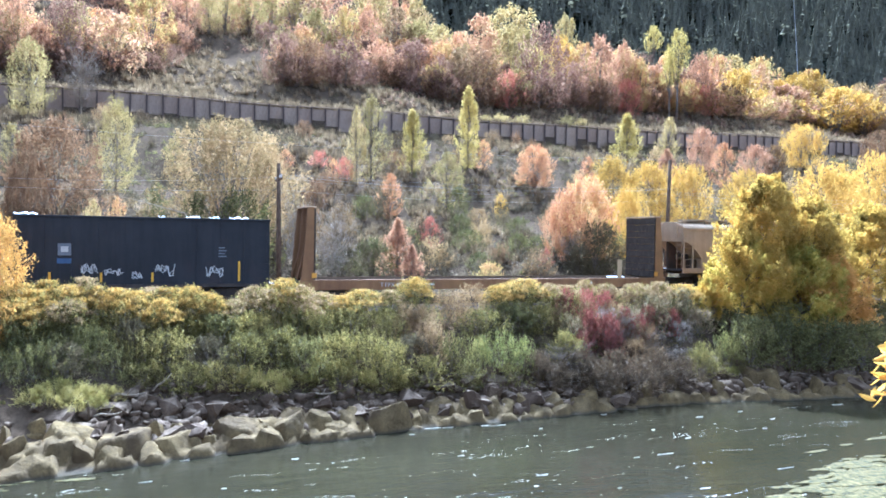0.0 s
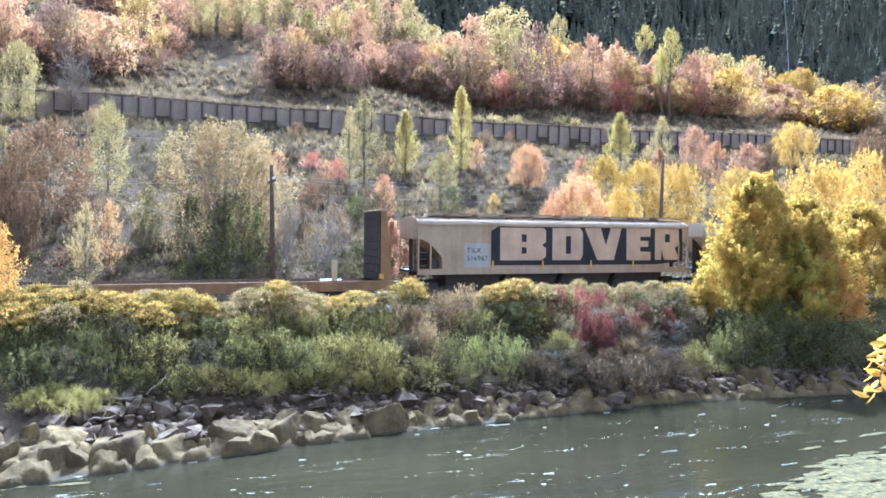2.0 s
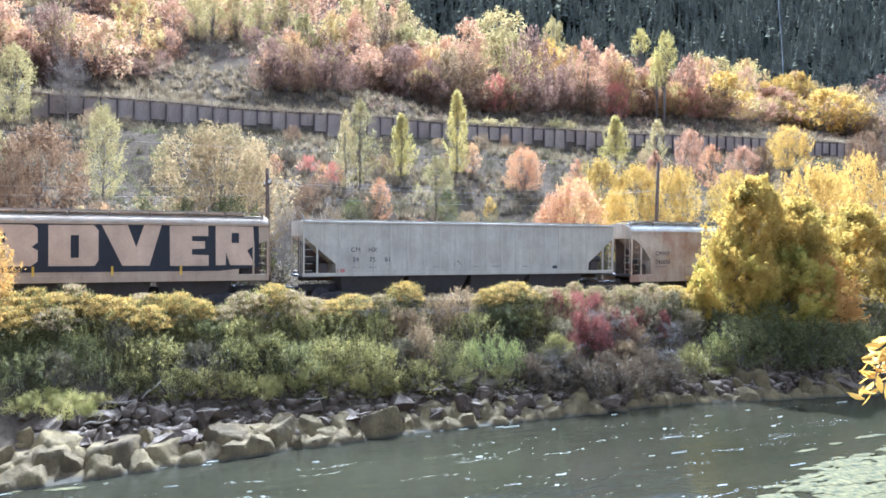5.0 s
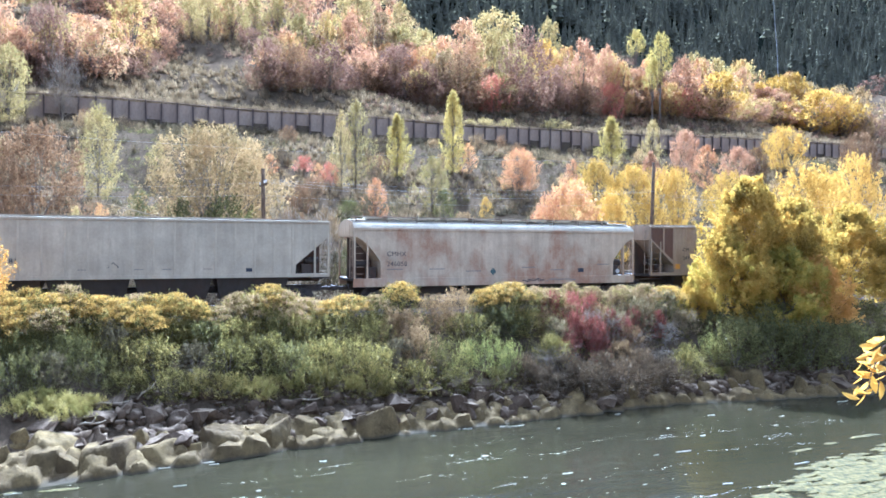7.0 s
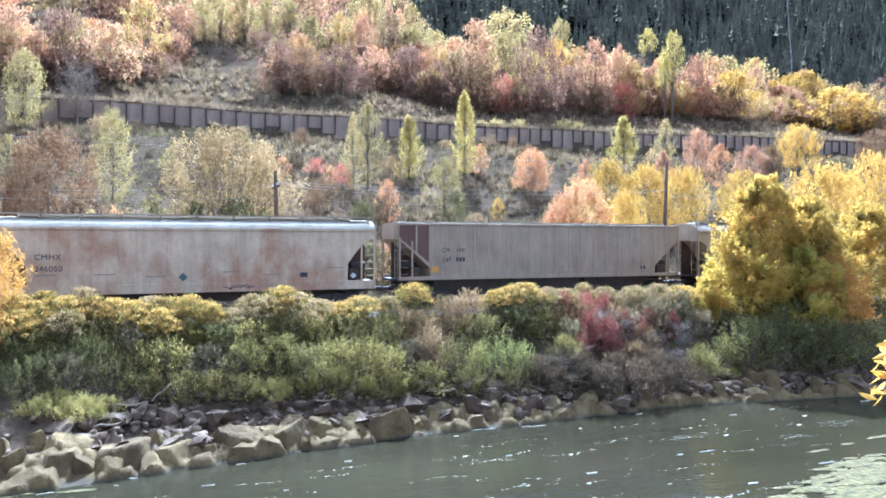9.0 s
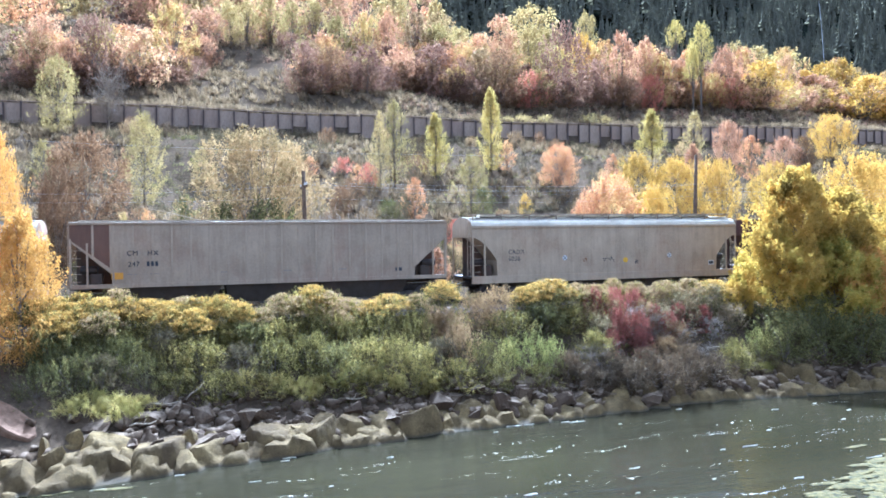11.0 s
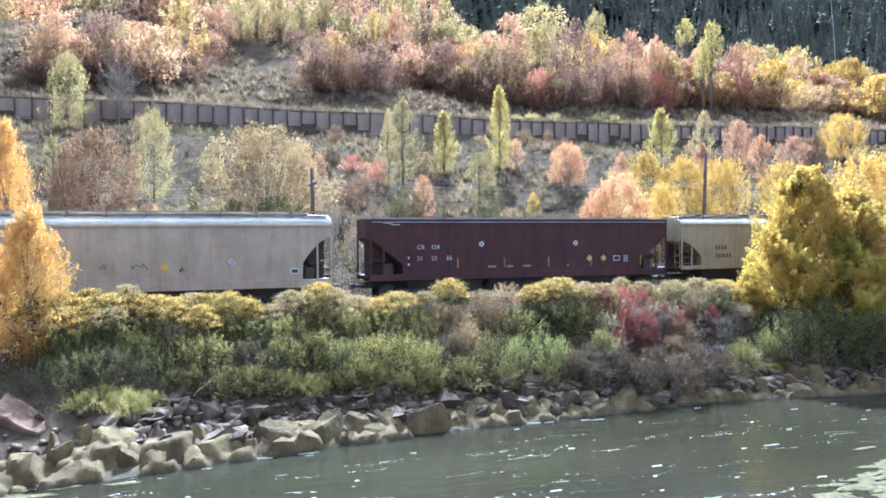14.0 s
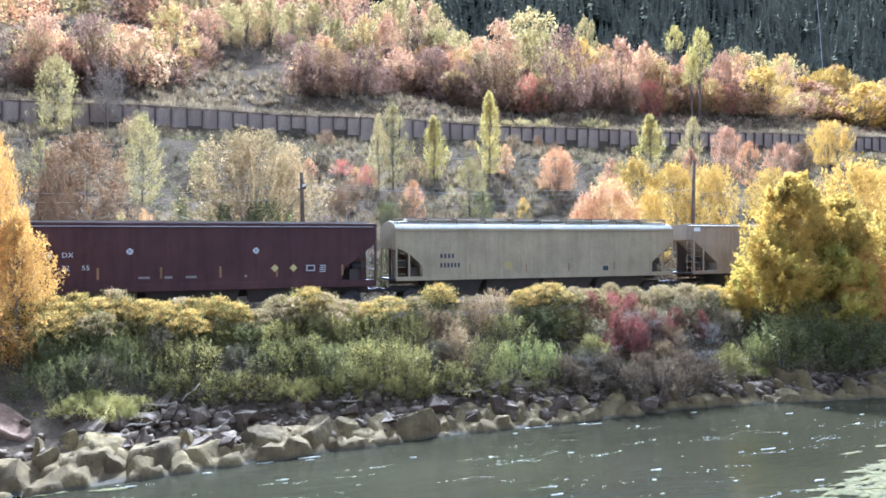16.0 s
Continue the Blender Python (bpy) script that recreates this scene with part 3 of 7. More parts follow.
KINDS = {
    "round": [plant_meshes("round", 8, 6.5, 300, 26, 0.085, veg, reach=0.2, girth=0.035, lobes=26, low=0.03) for _ in range(4)],
    "fan": [plant_meshes("dome", 8, 6.5, 520, 46, 0.064, veg, reach=0.17, girth=0.03, low=0.06, lobes=60, tight=0.9, fan=40) for _ in range(3)],
    "upland": [plant_meshes("round", 8, 5.6, 190, 22, 0.12, veg, slim=0.6, reach=0.22, girth=0.036, lobes=20, low=0.1, lift=0.9, fan=16) for _ in range(6)],
    "upland_thicket": [plant_meshes("dome", 6, 6.5, 180, 20, 0.115, veg, slim=0.6, reach=0.2, girth=0.034, lobes=22, low=0.02, lift=0.8, fan=14) for _ in range(5)],
    "distant": [plant_meshes("round", 8, 6.0, 90, 14, 0.2, veg, slim=0.6, reach=0.22, girth=0.045, lobes=14, low=0.02, lift=0.8) for _ in range(3)],
    "column": [plant_meshes("column", 9, 3.4, 280, 30, 0.08, veg, slim=0.5, reach=0.34, girth=0.045, low=0.02, lobes=34, tight=0.72, lift=1.1) for _ in range(3)],
    "spindle": [plant_meshes("spindle", 8, 4.2, 210, 22, 0.075, veg, reach=0.24, girth=0.032, low=0.06, lobes=28, limbs=26, lift=0.8) for _ in range(4)],
    "cone": [plant_meshes("cone", 4, 3.0, 230, 26, 0.055, veg, reach=0.2, girth=0.035, low=0.02, lobes=30, fan=16) for _ in range(3)],
    "lollipop": [plant_meshes("lollipop", 14, 5.0, 120, 24, 0.13, veg, low=0.58, reach=0.24, girth=0.055, wood=0.8, lift=0.8) for _ in range(3)],
    "thicket": [plant_meshes("dome", 6, 6.5, 340, 36, 0.08, veg, reach=0.17, girth=0.03, lobes=34, low=0.02, fan=12) for _ in range(4)],
    "scrubby": [plant_meshes("dome", 2.0, 2.8, 110, 20, 0.065, veg, slim=0.4, reach=0.28, girth=0.04, lobes=20, low=0.02, fan=10) for _ in range(4)],
    "shrub": [plant_meshes("dome", 3.2, 3.2, 190, 24, 0.055, veg, slim=0.45, reach=0.24, girth=0.032, lobes=34, low=0.02, fan=14) for _ in range(4)],
    "bush": [plant_meshes("bush", 2.0, 2.2, 230, 26, 0.036, veg, slim=0.42, reach=0.26, girth=0.03, lobes=42, tight=0.85, low=0.02, fan=12, lift=0.5) for _ in range(6)],
    "broad": [plant_meshes("broad", 8.7, 7.5, 640, 84, 0.072, veg, slim=0.6, reach=0.13, girth=0.027, lobes=52, tight=0.6, low=0.2, lift=0.55) for _ in range(4)],
    "gold": [plant_meshes("broad", 6.3, 4.2, 420, 60, 0.05, veg, slim=0.45, reach=0.22, girth=0.035, lobes=40, lift=0.7) for _ in range(2)],
    "willow": [plant_meshes("bush", 1.7, 2.4, 150, 26, 0.06, veg, slim=0.14, reach=0.3, girth=0.028, fan=14, lift=1.0) for _ in range(3)],
    "weeds": [plant_meshes("bush", 1.4, 2.2, 120, 20, 0.07, veg, slim=0.09, reach=0.34, girth=0.03, fan=20, lift=1.3) for _ in range(3)],
    "blades": [plant_meshes("dome", 0.7, 1.6, 90, 22, 0.12, veg, slim=0.06, reach=0.22, girth=0.05, fan=4, lift=1.6) for _ in range(3)],
    "twigs": [twig_meshes(5.5, 4.0, 46, veg) for _ in range(3)],
    "dead": [twig_meshes(1.5, 2.4, 46, veg, 0.5) for _ in range(2)],
}
BLOOM_MESHES = []
for _ in range(3):
    _n = 90
    _f = veg.uniform(0.62, 1.02, _n)
    _a = veg.uniform(0, 6.283, _n)
    _r = envelope("bush", _f) * 1.1 * np.sqrt(veg.uniform(0.1, 1, _n))
    _c = np.stack([np.cos(_a) * _r, np.sin(_a) * _r, _f * 1.98], 1)
    _p = (_c[:, None, :] + veg.normal(size=(_n, 34, 3)) * np.array([0.085, 0.085, 0.045])).reshape(-1, 3)
    _v, _q = flakes(_p, 0.03, 0.022, veg)
    _o = sheet("bloom", _v, _q, BLOSSOM)
    BLOOM_MESHES.append(_o.data)
    bpy.data.objects.remove(_o)


def plant(name, shape, mat, label, category, rows, bloom=None, group="", sink=0.0):
    """Plants of one kind at (x, y, height, width), each with its woody part and crown."""
    for x, y, h, w in rows:
        trunk, crown, h0, w0 = KINDS[shape][veg.randint(len(KINDS[shape]))]
        ob = tagged(new(name), label, category, group)
        ob.matrix_basis = pose(x, y, float(ground_z(x, y)) - sink, 0, 0, veg.uniform(0, 360)) @ Matrix.Diagonal((w / w0, w / w0, h / h0, 1))
        new_parts = [("trunk", trunk, None), ("crown", crown, mat)]
        if bloom:
            new_parts.append(("bloom", BLOOM_MESHES[veg.randint(3)], bloom))
        for n, me, m in new_parts:
            o = new(n, me)
            o.parent = ob
            if m:
                o.material_slots[0].link = "OBJECT"
                o.material_slots[0].material = m


# lower slope, between the railway and the wall
plant("tree", "thicket", LEAF_BROWN, "brown-leaved thinning broadleaf tree on the slope", "tree", [
    (-5.8, 58.0, 7.2, 7.4), (-6.9, 52.0, 6.6, 3.1), (14.5, 68.7, 2.8, 3.1), (89.6, 88.8, 5.6, 3.5), (114.8, 91.1, 7.5, 7.6)])
plant("tree", "fan", LEAF_DRY, "pale dry-leaved many-stemmed tree on the slope", "tree", [
    (5.3, 54.0, 9.5, 9.2), (8.3, 57.0, 8.6, 3.8), (40.2, 63.9, 4.1, 3.3)])
plant("tree", "fan", LEAF_ORANGE, "peach-coloured many-stemmed tree on the slope", "tree", [
    (40.0, 74.0, 5.0, 5.0)])
plant("tree", "spindle", LEAF_PALE, "thin pale yellow-green tree on the dry slope", "tree", [
    (22.1, 77.2, 9.6, 4.3), (26.9, 67.3, 6.2, 4.4), (2.6, 79.5, 3.7, 2.8), (74.3, 94.6, 8.6, 4.8), (20.1, 75.5, 8.4, 2.9), (-10.2, 69.6, 3.9, 2.8), (-2.9, 48.0, 5.2, 2.3)])
plant("tree", "round", LEAF_PALE, "full pale yellow-green tree on the dry slope", "tree", [
    (-2.4, 67.1, 8.0, 4.4), (-13.0, 99.8, 9.4, 6.6)])
plant("poplar_tree", "column", LEAF_POPLAR, "slender yellow-green poplar on the dry slope", "tree", [
    (28.1, 81.2, 7.5, 3.7), (35.1, 81.4, 10.0, 3.8), (67.7, 96.0, 8.0, 5.2)])
plant("tree", "spindle", LEAF_ORANGE, "small orange-leaved autumn tree on the slope", "tree", [
    (36.9, 80.9, 3.9, 2.8), (20.7, 65.8, 4.4, 2.8), (69.5, 77.4, 6.2, 4.4), (45.2, 71.3, 4.6, 3.1), (13.5, 79.4, 2.4, 2.0), (-1.7, 50.0, 4.8, 2.1), (17.8, 76.0, 2.3, 1.7)])
plant("tree", "thicket", LEAF_PINK, "salmon-pink autumn maple thicket on the slope", "tree", [
    (80.7, 94.9, 7.0, 5.8), (87.4, 90.6, 5.4, 5.7), (31.9, 55.0, 4.4, 1.9)])
plant("tree", "thicket", LEAF_ORANGE, "salmon-orange maple thicket behind the railway", "tree", [
    (32.8, 52.0, 7.0, 6.1), (31.6, 53.0, 5.6, 3.6)])
plant("tree", "cone", LEAF_PINK, "small pointed salmon-pink maple beside the railway", "tree", [
    (16.3, 50.0, 4.3, 3.9), (17.1, 49.2, 2.6, 2.8), (60.2, 77.0, 4.7, 4.55)])
plant("shrub", "shrub", LEAF_RED, "small bright red autumn shrub on the slope", "shrub", [
    (17.4, 80.8, 1.9, 2.3), (19.0, 76.5, 2.5, 2.5)])
plant("shrub", "spindle", LEAF_RED, "slender pinkish-red autumn shrub beside the railway", "shrub", [
    (21.4, 57.2, 3.0, 2.2), (28.3, 50.4, 1.9, 1.3)])
plant("tree", "thicket", LEAF_YELLOW, "bright yellow autumn tree behind the railway", "tree", [
    (40.6, 60.0, 7.5, 5.8), (45.0, 60.0, 6.6, 6.0), (36.8, 52.0, 6.1, 3.7), (46.1, 56.0, 7.3, 5.2), (99.5, 93.0, 7.5, 7.4), (56.4, 50.0, 9.7, 8.1), (64.9, 52.0, 10.7, 6.5), (58.7, 62.0, 5.7, 6.6), (78.1, 66.0, 6.6, 7.4)])
plant("shrub", "spindle", LEAF_YELLOW, "small bright yellow shrub on the slope", "shrub", [
    (32.8, 67.7, 2.8, 1.9)])
plant("shrub", "shrub", LEAF_MIXED, "round shrub turning from green to pink beside the railway", "shrub", [
    (22.3, 47.5, 1.9, 2.7)])
plant("shrub", "shrub", LEAF_SAGE, "dull olive-brown shrub behind the railway", "shrub", [
    (14.1, 49.2, 3.0, 3.4), (12.6, 50.5, 2.2, 2.6), (20.8, 52.5, 2.0, 2.2), (18.3, 50.6, 2.4, 2.2), (27.0, 50.0, 1.3, 2.2)])
plant("shrub", "shrub", LEAF_GREEN, "low olive green shrub on the lower slope", "shrub", [
    (24.3, 55.9, 2.0, 2.7), (28.6, 55.7, 1.7, 2.5), (29.7, 54.4, 1.6, 2.8), (26.0, 53.0, 1.4, 2.3), (23.4, 51.5, 1.5, 2.4), (31.0, 60.0, 2.0, 3.0), (25.5, 60.5, 1.9, 2.8), (20.0, 58.5, 1.8, 2.6)])
plant("shrub", "shrub", LEAF_DUSTY, "dusty brown shrub on the lower slope", "shrub", [
    (14.8, 60.0, 3.0, 2.9), (12.2, 56.0, 2.6, 2.8), (22.5, 61.5, 1.8, 2.8), (28.0, 62.5, 2.0, 3.0), (17.5, 55.5, 2.0, 2.5)])
plant("shrub", "thicket", LEAF_SAGE, "dull twiggy brush below the salmon maples", "shrub", [
    (32.3, 49.6, 4.3, 4.6), (30.4, 49.0, 2.6, 2.6)])
plant("dead_bush", "dead", TWIG, "heap of bleached dead branches on the slope", "bush", [
    (26.6, 50.6, 1.2, 3.2), (28.2, 51.2, 1.3, 2.8)])
plant("shrub", "shrub", LEAF_GREEN, "dark green shrub behind the railway", "shrub", [
    (5.8, 50.0, 5.6, 5.5), (14.3, 49.0, 3.1, 3.4), (17.9, 65.1, 2.3, 2.5), (3.1, 51.0, 5.0, 2.6), (0.6, 55.0, 3.9, 1.9), (26.7, 64.1, 3.4, 2.6), (33.4, 50.5, 3.6, 4.6)])
plant("bare_tree", "twigs", TWIG, "bare grey-brown twiggy tree without leaves", "tree", [
    (11.8, 50.0, 5.7, 4.2), (-7.6, 103.6, 10.2, 6.0), (9.3, 51.0, 6.1, 2.7), (89.9, 89.2, 4.7, 3.9), (30.9, 51.0, 3.4, 2.7)])
# upper slope, above the wall
plant("shrub", "scrubby", LEAF_PALE, "low yellow-green shrub on top of the wall", "shrub", [
    (51.3, 106.4, 1.5, 3.9), (55.2, 106.4, 1.6, 3.6), (63.3, 106.4, 2.0, 4.2), (48.8, 106.4, 1.2, 2.3), (66.1, 106.4, 1.8, 2.4)])
plant("tree", "upland", LEAF_PINK, "salmon-pink autumn maple above the wall", "tree", [
    (-4.7, 119.5, 9.3, 9.1), (7.0, 156.7, 8.2, 7.8), (41.1, 147.2, 10.9, 7.4), (82.6, 126.8, 14.5, 8.4), (90.5, 130.7, 13.8, 8.1), (106.9, 126.2, 12.8, 7.7), (132.1, 135.8, 11.5, 5.9), (139.9, 135.8, 7.4, 10.7), (60.5, 134.8, 13.7, 8.9), (-14.0, 117.9, 6.9, 6.3)])
plant("tree", "upland", LEAF_MIXED, "tree turning orange and yellow above the wall", "tree", [
    (0.3, 132.6, 12.6, 8.4), (93.6, 130.1, 10.8, 7.0), (99.1, 130.0, 7.8, 5.9), (48.0, 126.6, 6.0, 6.1), (102.2, 124.8, 7.4, 6.9), (37.1, 149.8, 11.3, 6.9)])
plant("tree", "upland", LEAF_PALE, "olive-yellow tree among the red ones above the wall", "tree", [
    (31.1, 148.8, 10.7, 6.8), (74.5, 142.4, 12.0, 8.2), (66.5, 133.5, 13.2, 8.6), (85.3, 136.4, 10.1, 5.9), (61.3, 121.5, 7.5, 6.0), (-9.5, 124.0, 8.6, 6.0)])
plant("tree", "upland", LEAF_DUSTY, "dull brown tree among the red ones above the wall", "tree", [
    (47.2, 147.5, 12.0, 8.1), (53.5, 128.0, 9.0, 7.0), (23.5, 136.0, 7.5, 6.5)])
plant("tree", "upland_thicket", LEAF_RED, "red-leaved maple thicket above the wall", "tree", [
    (59.6, 120.4, 7.0, 6.6), (88.5, 125.5, 7.5, 6.0), (105.0, 123.5, 6.5, 6.0)])
plant("tree", "upland_thicket", LEAF_MAROON, "muted maroon shrubby tree on the upper slope", "tree", [
    (-10.5, 118.5, 10.8, 8.0), (20.8, 126.2, 8.4, 7.5), (30.5, 122.9, 7.9, 8.5), (45.8, 132.8, 8.5, 9.5), (67.8, 122.7, 15.2, 11.5), (75.8, 126.1, 8.6, 7.6), (96.3, 129.1, 5.4, 8.2), (48.8, 125.9, 7.5, 6.1)])
plant("tree", "upland_thicket", LEAF_PINK, "dusty pink shrubby tree on the upper slope", "tree", [
    (-16.8, 118.6, 10.3, 7.0), (39.2, 132.7, 8.2, 9.3), (5.6, 146.4, 6.2, 6.2)])
plant("tree", "upland_thicket", LEAF_BROWN, "brown shrubby tree on the upper slope", "tree", [
    (25.5, 126.0, 7.7, 7.6), (54.6, 121.4, 10.1, 10.0), (111.2, 122.7, 6.6, 10.5), (80.8, 124.0, 6.2, 7.6)])
plant("tree", "upland_thicket", LEAF_MAROON, "dark maroon thicket along the foot of the upper woods", "tree", [
    (-20.2, 118.8, 2.5, 5.7), (-16.9, 118.3, 3.4, 6.7), (-13.1, 118.0, 3.2, 6.4), (-9.4, 118.6, 3.8, 5.7), (-5.1, 121.1, 2.9, 7.8), (-1.4, 125.7, 2.9, 8.3), (2.9, 133.6, 3.8, 5.8), (22.8, 124.6, 5.0, 8.6), (28.5, 125.1, 4.8, 7.9), (34.4, 126.9, 4.4, 7.0), (42.4, 133.4, 4.3, 7.7), (45.7, 127.7, 4.5, 9.0), (50.1, 124.4, 4.3, 8.8), (55.3, 122.3, 3.2, 6.6), (61.7, 121.8, 5.3, 9.0), (68.7, 122.8, 5.4, 8.9), (76.0, 124.6, 5.3, 7.1), (82.8, 125.9, 5.4, 8.8), (150.6, 127.8, 5.1, 10.6), (151.6, 125.3, 6.8, 11.2), (154.4, 123.1, 5.9, 11.3), (158.4, 122.2, 4.7, 7.8)])
plant("tree", "upland_thicket", LEAF_BROWN, "dark brown thicket along the foot of the upper woods", "tree", [
    (-18.5, 118.4, 3.0, 5.1), (-15.2, 117.8, 2.7, 7.3), (-11.2, 118.7, 3.4, 6.1), (-7.4, 119.4, 3.0, 5.4), (-3.4, 123.4, 2.9, 6.3), (0.5, 130.1, 3.6, 6.3), (20.7, 125.7, 5.0, 6.9), (25.4, 124.3, 3.7, 8.7), (30.7, 124.5, 4.6, 5.8), (38.9, 132.8, 5.3, 8.4), (44.4, 131.8, 5.5, 8.1), (47.9, 125.5, 5.1, 6.1), (52.2, 122.4, 4.2, 9.0), (58.6, 122.7, 3.9, 9.5), (65.1, 121.7, 4.0, 8.5), (73.0, 124.8, 5.3, 7.5), (79.4, 125.3, 3.9, 10.1), (89.3, 130.6, 3.6, 11.0)])
plant("tree", "upland_thicket", LEAF_MIXED, "low thicket turning red and yellow at the foot of the woods", "tree", [
    (92.1, 128.5, 5.3, 9.7), (98.5, 127.9, 6.1, 8.3), (104.2, 125.3, 5.0, 9.9), (110.1, 123.3, 6.2, 8.2), (122.2, 128.0, 6.1, 11.2), (135.1, 131.9, 5.9, 8.9), (143.8, 130.1, 6.1, 7.9)])
plant("tree", "upland_thicket", LEAF_PINK, "low salmon-pink thicket along the foot of the woods", "tree", [
    (94.8, 127.8, 5.2, 7.2), (102.2, 127.1, 5.8, 7.6), (107.0, 123.7, 6.5, 8.5), (111.9, 121.7, 4.5, 10.4), (127.7, 129.0, 5.6, 11.9), (139.5, 131.0, 4.8, 12.3), (147.1, 129.4, 6.7, 11.3)])
plant("tree", "upland", LEAF_MAROON, "muted maroon tree in the upper woods", "tree", [
    (-20.1, 122.6, 3.5, 5.5), (-15.0, 122.6, 4.0, 5.3), (-8.9, 123.7, 5.1, 4.9), (-2.7, 134.6, 3.9, 5.2), (4.4, 147.8, 4.7, 9.0), (30.4, 142.5, 3.8, 9.6), (40.1, 143.1, 6.0, 7.9), (48.0, 138.4, 6.7, 9.0), (55.0, 133.2, 5.4, 8.5), (62.7, 128.3, 6.2, 7.1), (78.2, 137.0, 5.4, 7.8), (89.7, 139.1, 6.6, 7.3), (98.2, 134.7, 6.1, 8.8), (107.2, 131.2, 7.7, 10.2), (132.4, 146.0, 8.3, 10.5), (141.7, 141.0, 5.8, 11.0), (155.9, 139.2, 5.2, 10.1)])
plant("tree", "upland", LEAF_PINK, "dusty pink tree in the upper woods", "tree", [
    (-18.3, 122.1, 3.8, 7.0), (-0.5, 134.9, 4.2, 5.4), (42.3, 139.8, 5.6, 9.0), (68.7, 132.8, 4.3, 8.4), (99.7, 132.2, 7.6, 7.7), (144.3, 138.8, 5.9, 11.3)])
plant("tree", "upland", LEAF_ORANGE, "faded orange tree in the upper woods", "tree", [
    (-12.7, 121.7, 3.5, 5.4), (24.7, 142.1, 5.4, 8.8), (49.6, 134.7, 6.8, 6.6), (82.6, 138.4, 4.8, 7.3), (115.5, 136.6, 8.0, 11.4)])
plant("tree", "upland", LEAF_PALE, "pale yellow-green tree in the upper woods", "tree", [
    (-6.8, 124.7, 3.4, 6.8), (33.4, 141.0, 5.1, 8.3), (57.1, 130.9, 5.5, 7.6), (92.1, 137.6, 4.9, 8.9), (134.9, 144.5, 6.2, 11.9)])
plant("tree", "upland", LEAF_MIXED, "tree turning from red to yellow in the upper woods", "tree", [
    (-16.7, 122.9, 6.8, 4.2), (-10.6, 122.1, 7.8, 4.6), (-4.6, 130.1, 5.9, 7.1), (1.7, 145.2, 5.4, 6.8), (26.6, 138.7, 8.6, 7.8), (36.8, 143.7, 6.1, 8.3), (46.7, 142.6, 7.1, 6.4), (52.1, 133.1, 8.3, 6.9), (59.8, 129.3, 6.2, 8.4), (72.2, 132.4, 9.1, 7.7), (85.4, 137.4, 11.7, 9.6), (93.8, 134.9, 11.0, 8.6), (103.2, 131.8, 8.8, 6.1), (124.9, 142.0, 10.9, 9.1), (140.6, 145.2, 11.6, 9.9), (153.6, 142.3, 9.9, 7.0)])
plant("tree", "upland", LEAF_PALE, "pale green-yellow tree on the ridge", "tree", [
    (15.2, 164.8, 9.7, 7.2), (20.0, 165.9, 10.4, 7.3), (27.7, 185.3, 10.4, 8.2), (52.4, 148.4, 8.8, 8.3), (80.0, 161.9, 15.6, 17.6), (91.5, 183.5, 8.2, 8.9), (105.5, 179.0, 13.6, 7.7), (30.0, 168.1, 9.3, 7.6), (97.4, 251.7, 10.0, 10.1), (11.3, 157.6, 8.4, 5.7)])
plant("tree", "upland_thicket", LEAF_MAROON, "dark leafless-looking thicket round the top of the clearing", "tree", [
    (1.5, 152.0, 3.6, 6.0), (5.0, 159.0, 4.2, 7.0), (9.5, 165.0, 4.0, 7.5), (14.5, 168.0, 4.0, 7.5), (19.5, 167.0, 4.0, 7.0), (24.0, 163.0, 4.4, 7.0), (27.0, 157.0, 4.6, 6.5)])
plant("tree", "upland", LEAF_YELLOW, "golden yellow autumn tree on the ridge", "tree", [
    (114.9, 124.3, 10.2, 11.3), (147.9, 140.1, 9.2, 10.4), (155.5, 141.6, 9.8, 8.5), (143.2, 124.4, 10.7, 16.4), (149.9, 122.8, 9.4, 10.2), (83.2, 143.2, 12.2, 7.4), (140.1, 138.6, 8.0, 6.8)])
plant("tree", "upland", LEAF_DRY, "dry brown half-bare tree on the ridge", "tree", [
    (152.4, 121.3, 11.9, 9.5), (164.7, 136.7, 7.6, 7.1), (-17.6, 119.4, 7.7, 6.3), (172.8, 154.1, 4.5, 9.3)])
plant("cottonwood_tree", "lollipop", LEAF_POPLAR, "tall cottonwood with bare trunk and yellow-green top", "tree", [
    (110.0, 146.5, 14.4, 5.0), (98.3, 123.0, 18.8, 5.6), (96.6, 123.2, 14.0, 3.8)])
# river bank
plant("tree", "broad", LEAF_BANK, "tall golden yellow tree on the river bank", "tree", [
    (33.1, 33.3, 8.8, 6.6), (36.2, 33.0, 7.7, 6.4), (41.6, 33.5, 7.2, 7.3)], sink=0.3)
plant("tree", "broad", LEAF_GOLDEN_GREEN, "broad golden and green tree on the river bank", "tree", [
    (31.3, 33.0, 5.7, 5.6), (34.2, 31.8, 5.6, 6.0), (29.1, 33.5, 2.8, 1.9)], sink=0.3)
plant("tree", "broad", LEAF_AMBER, "low amber-leaved tree below the golden one", "tree", [
    (36.2, 31.8, 5.0, 5.6)], sink=0.3)
plant("tree", "gold", LEAF_AMBER, "golden-orange leaved tree beside the railway", "tree", [
    (-5.7, 33.0, 6.2, 3.8), (-9.8, 50.0, 9.8, 3.8), (-8.0, 33.0, 6.7, 4.0)], sink=0.2)
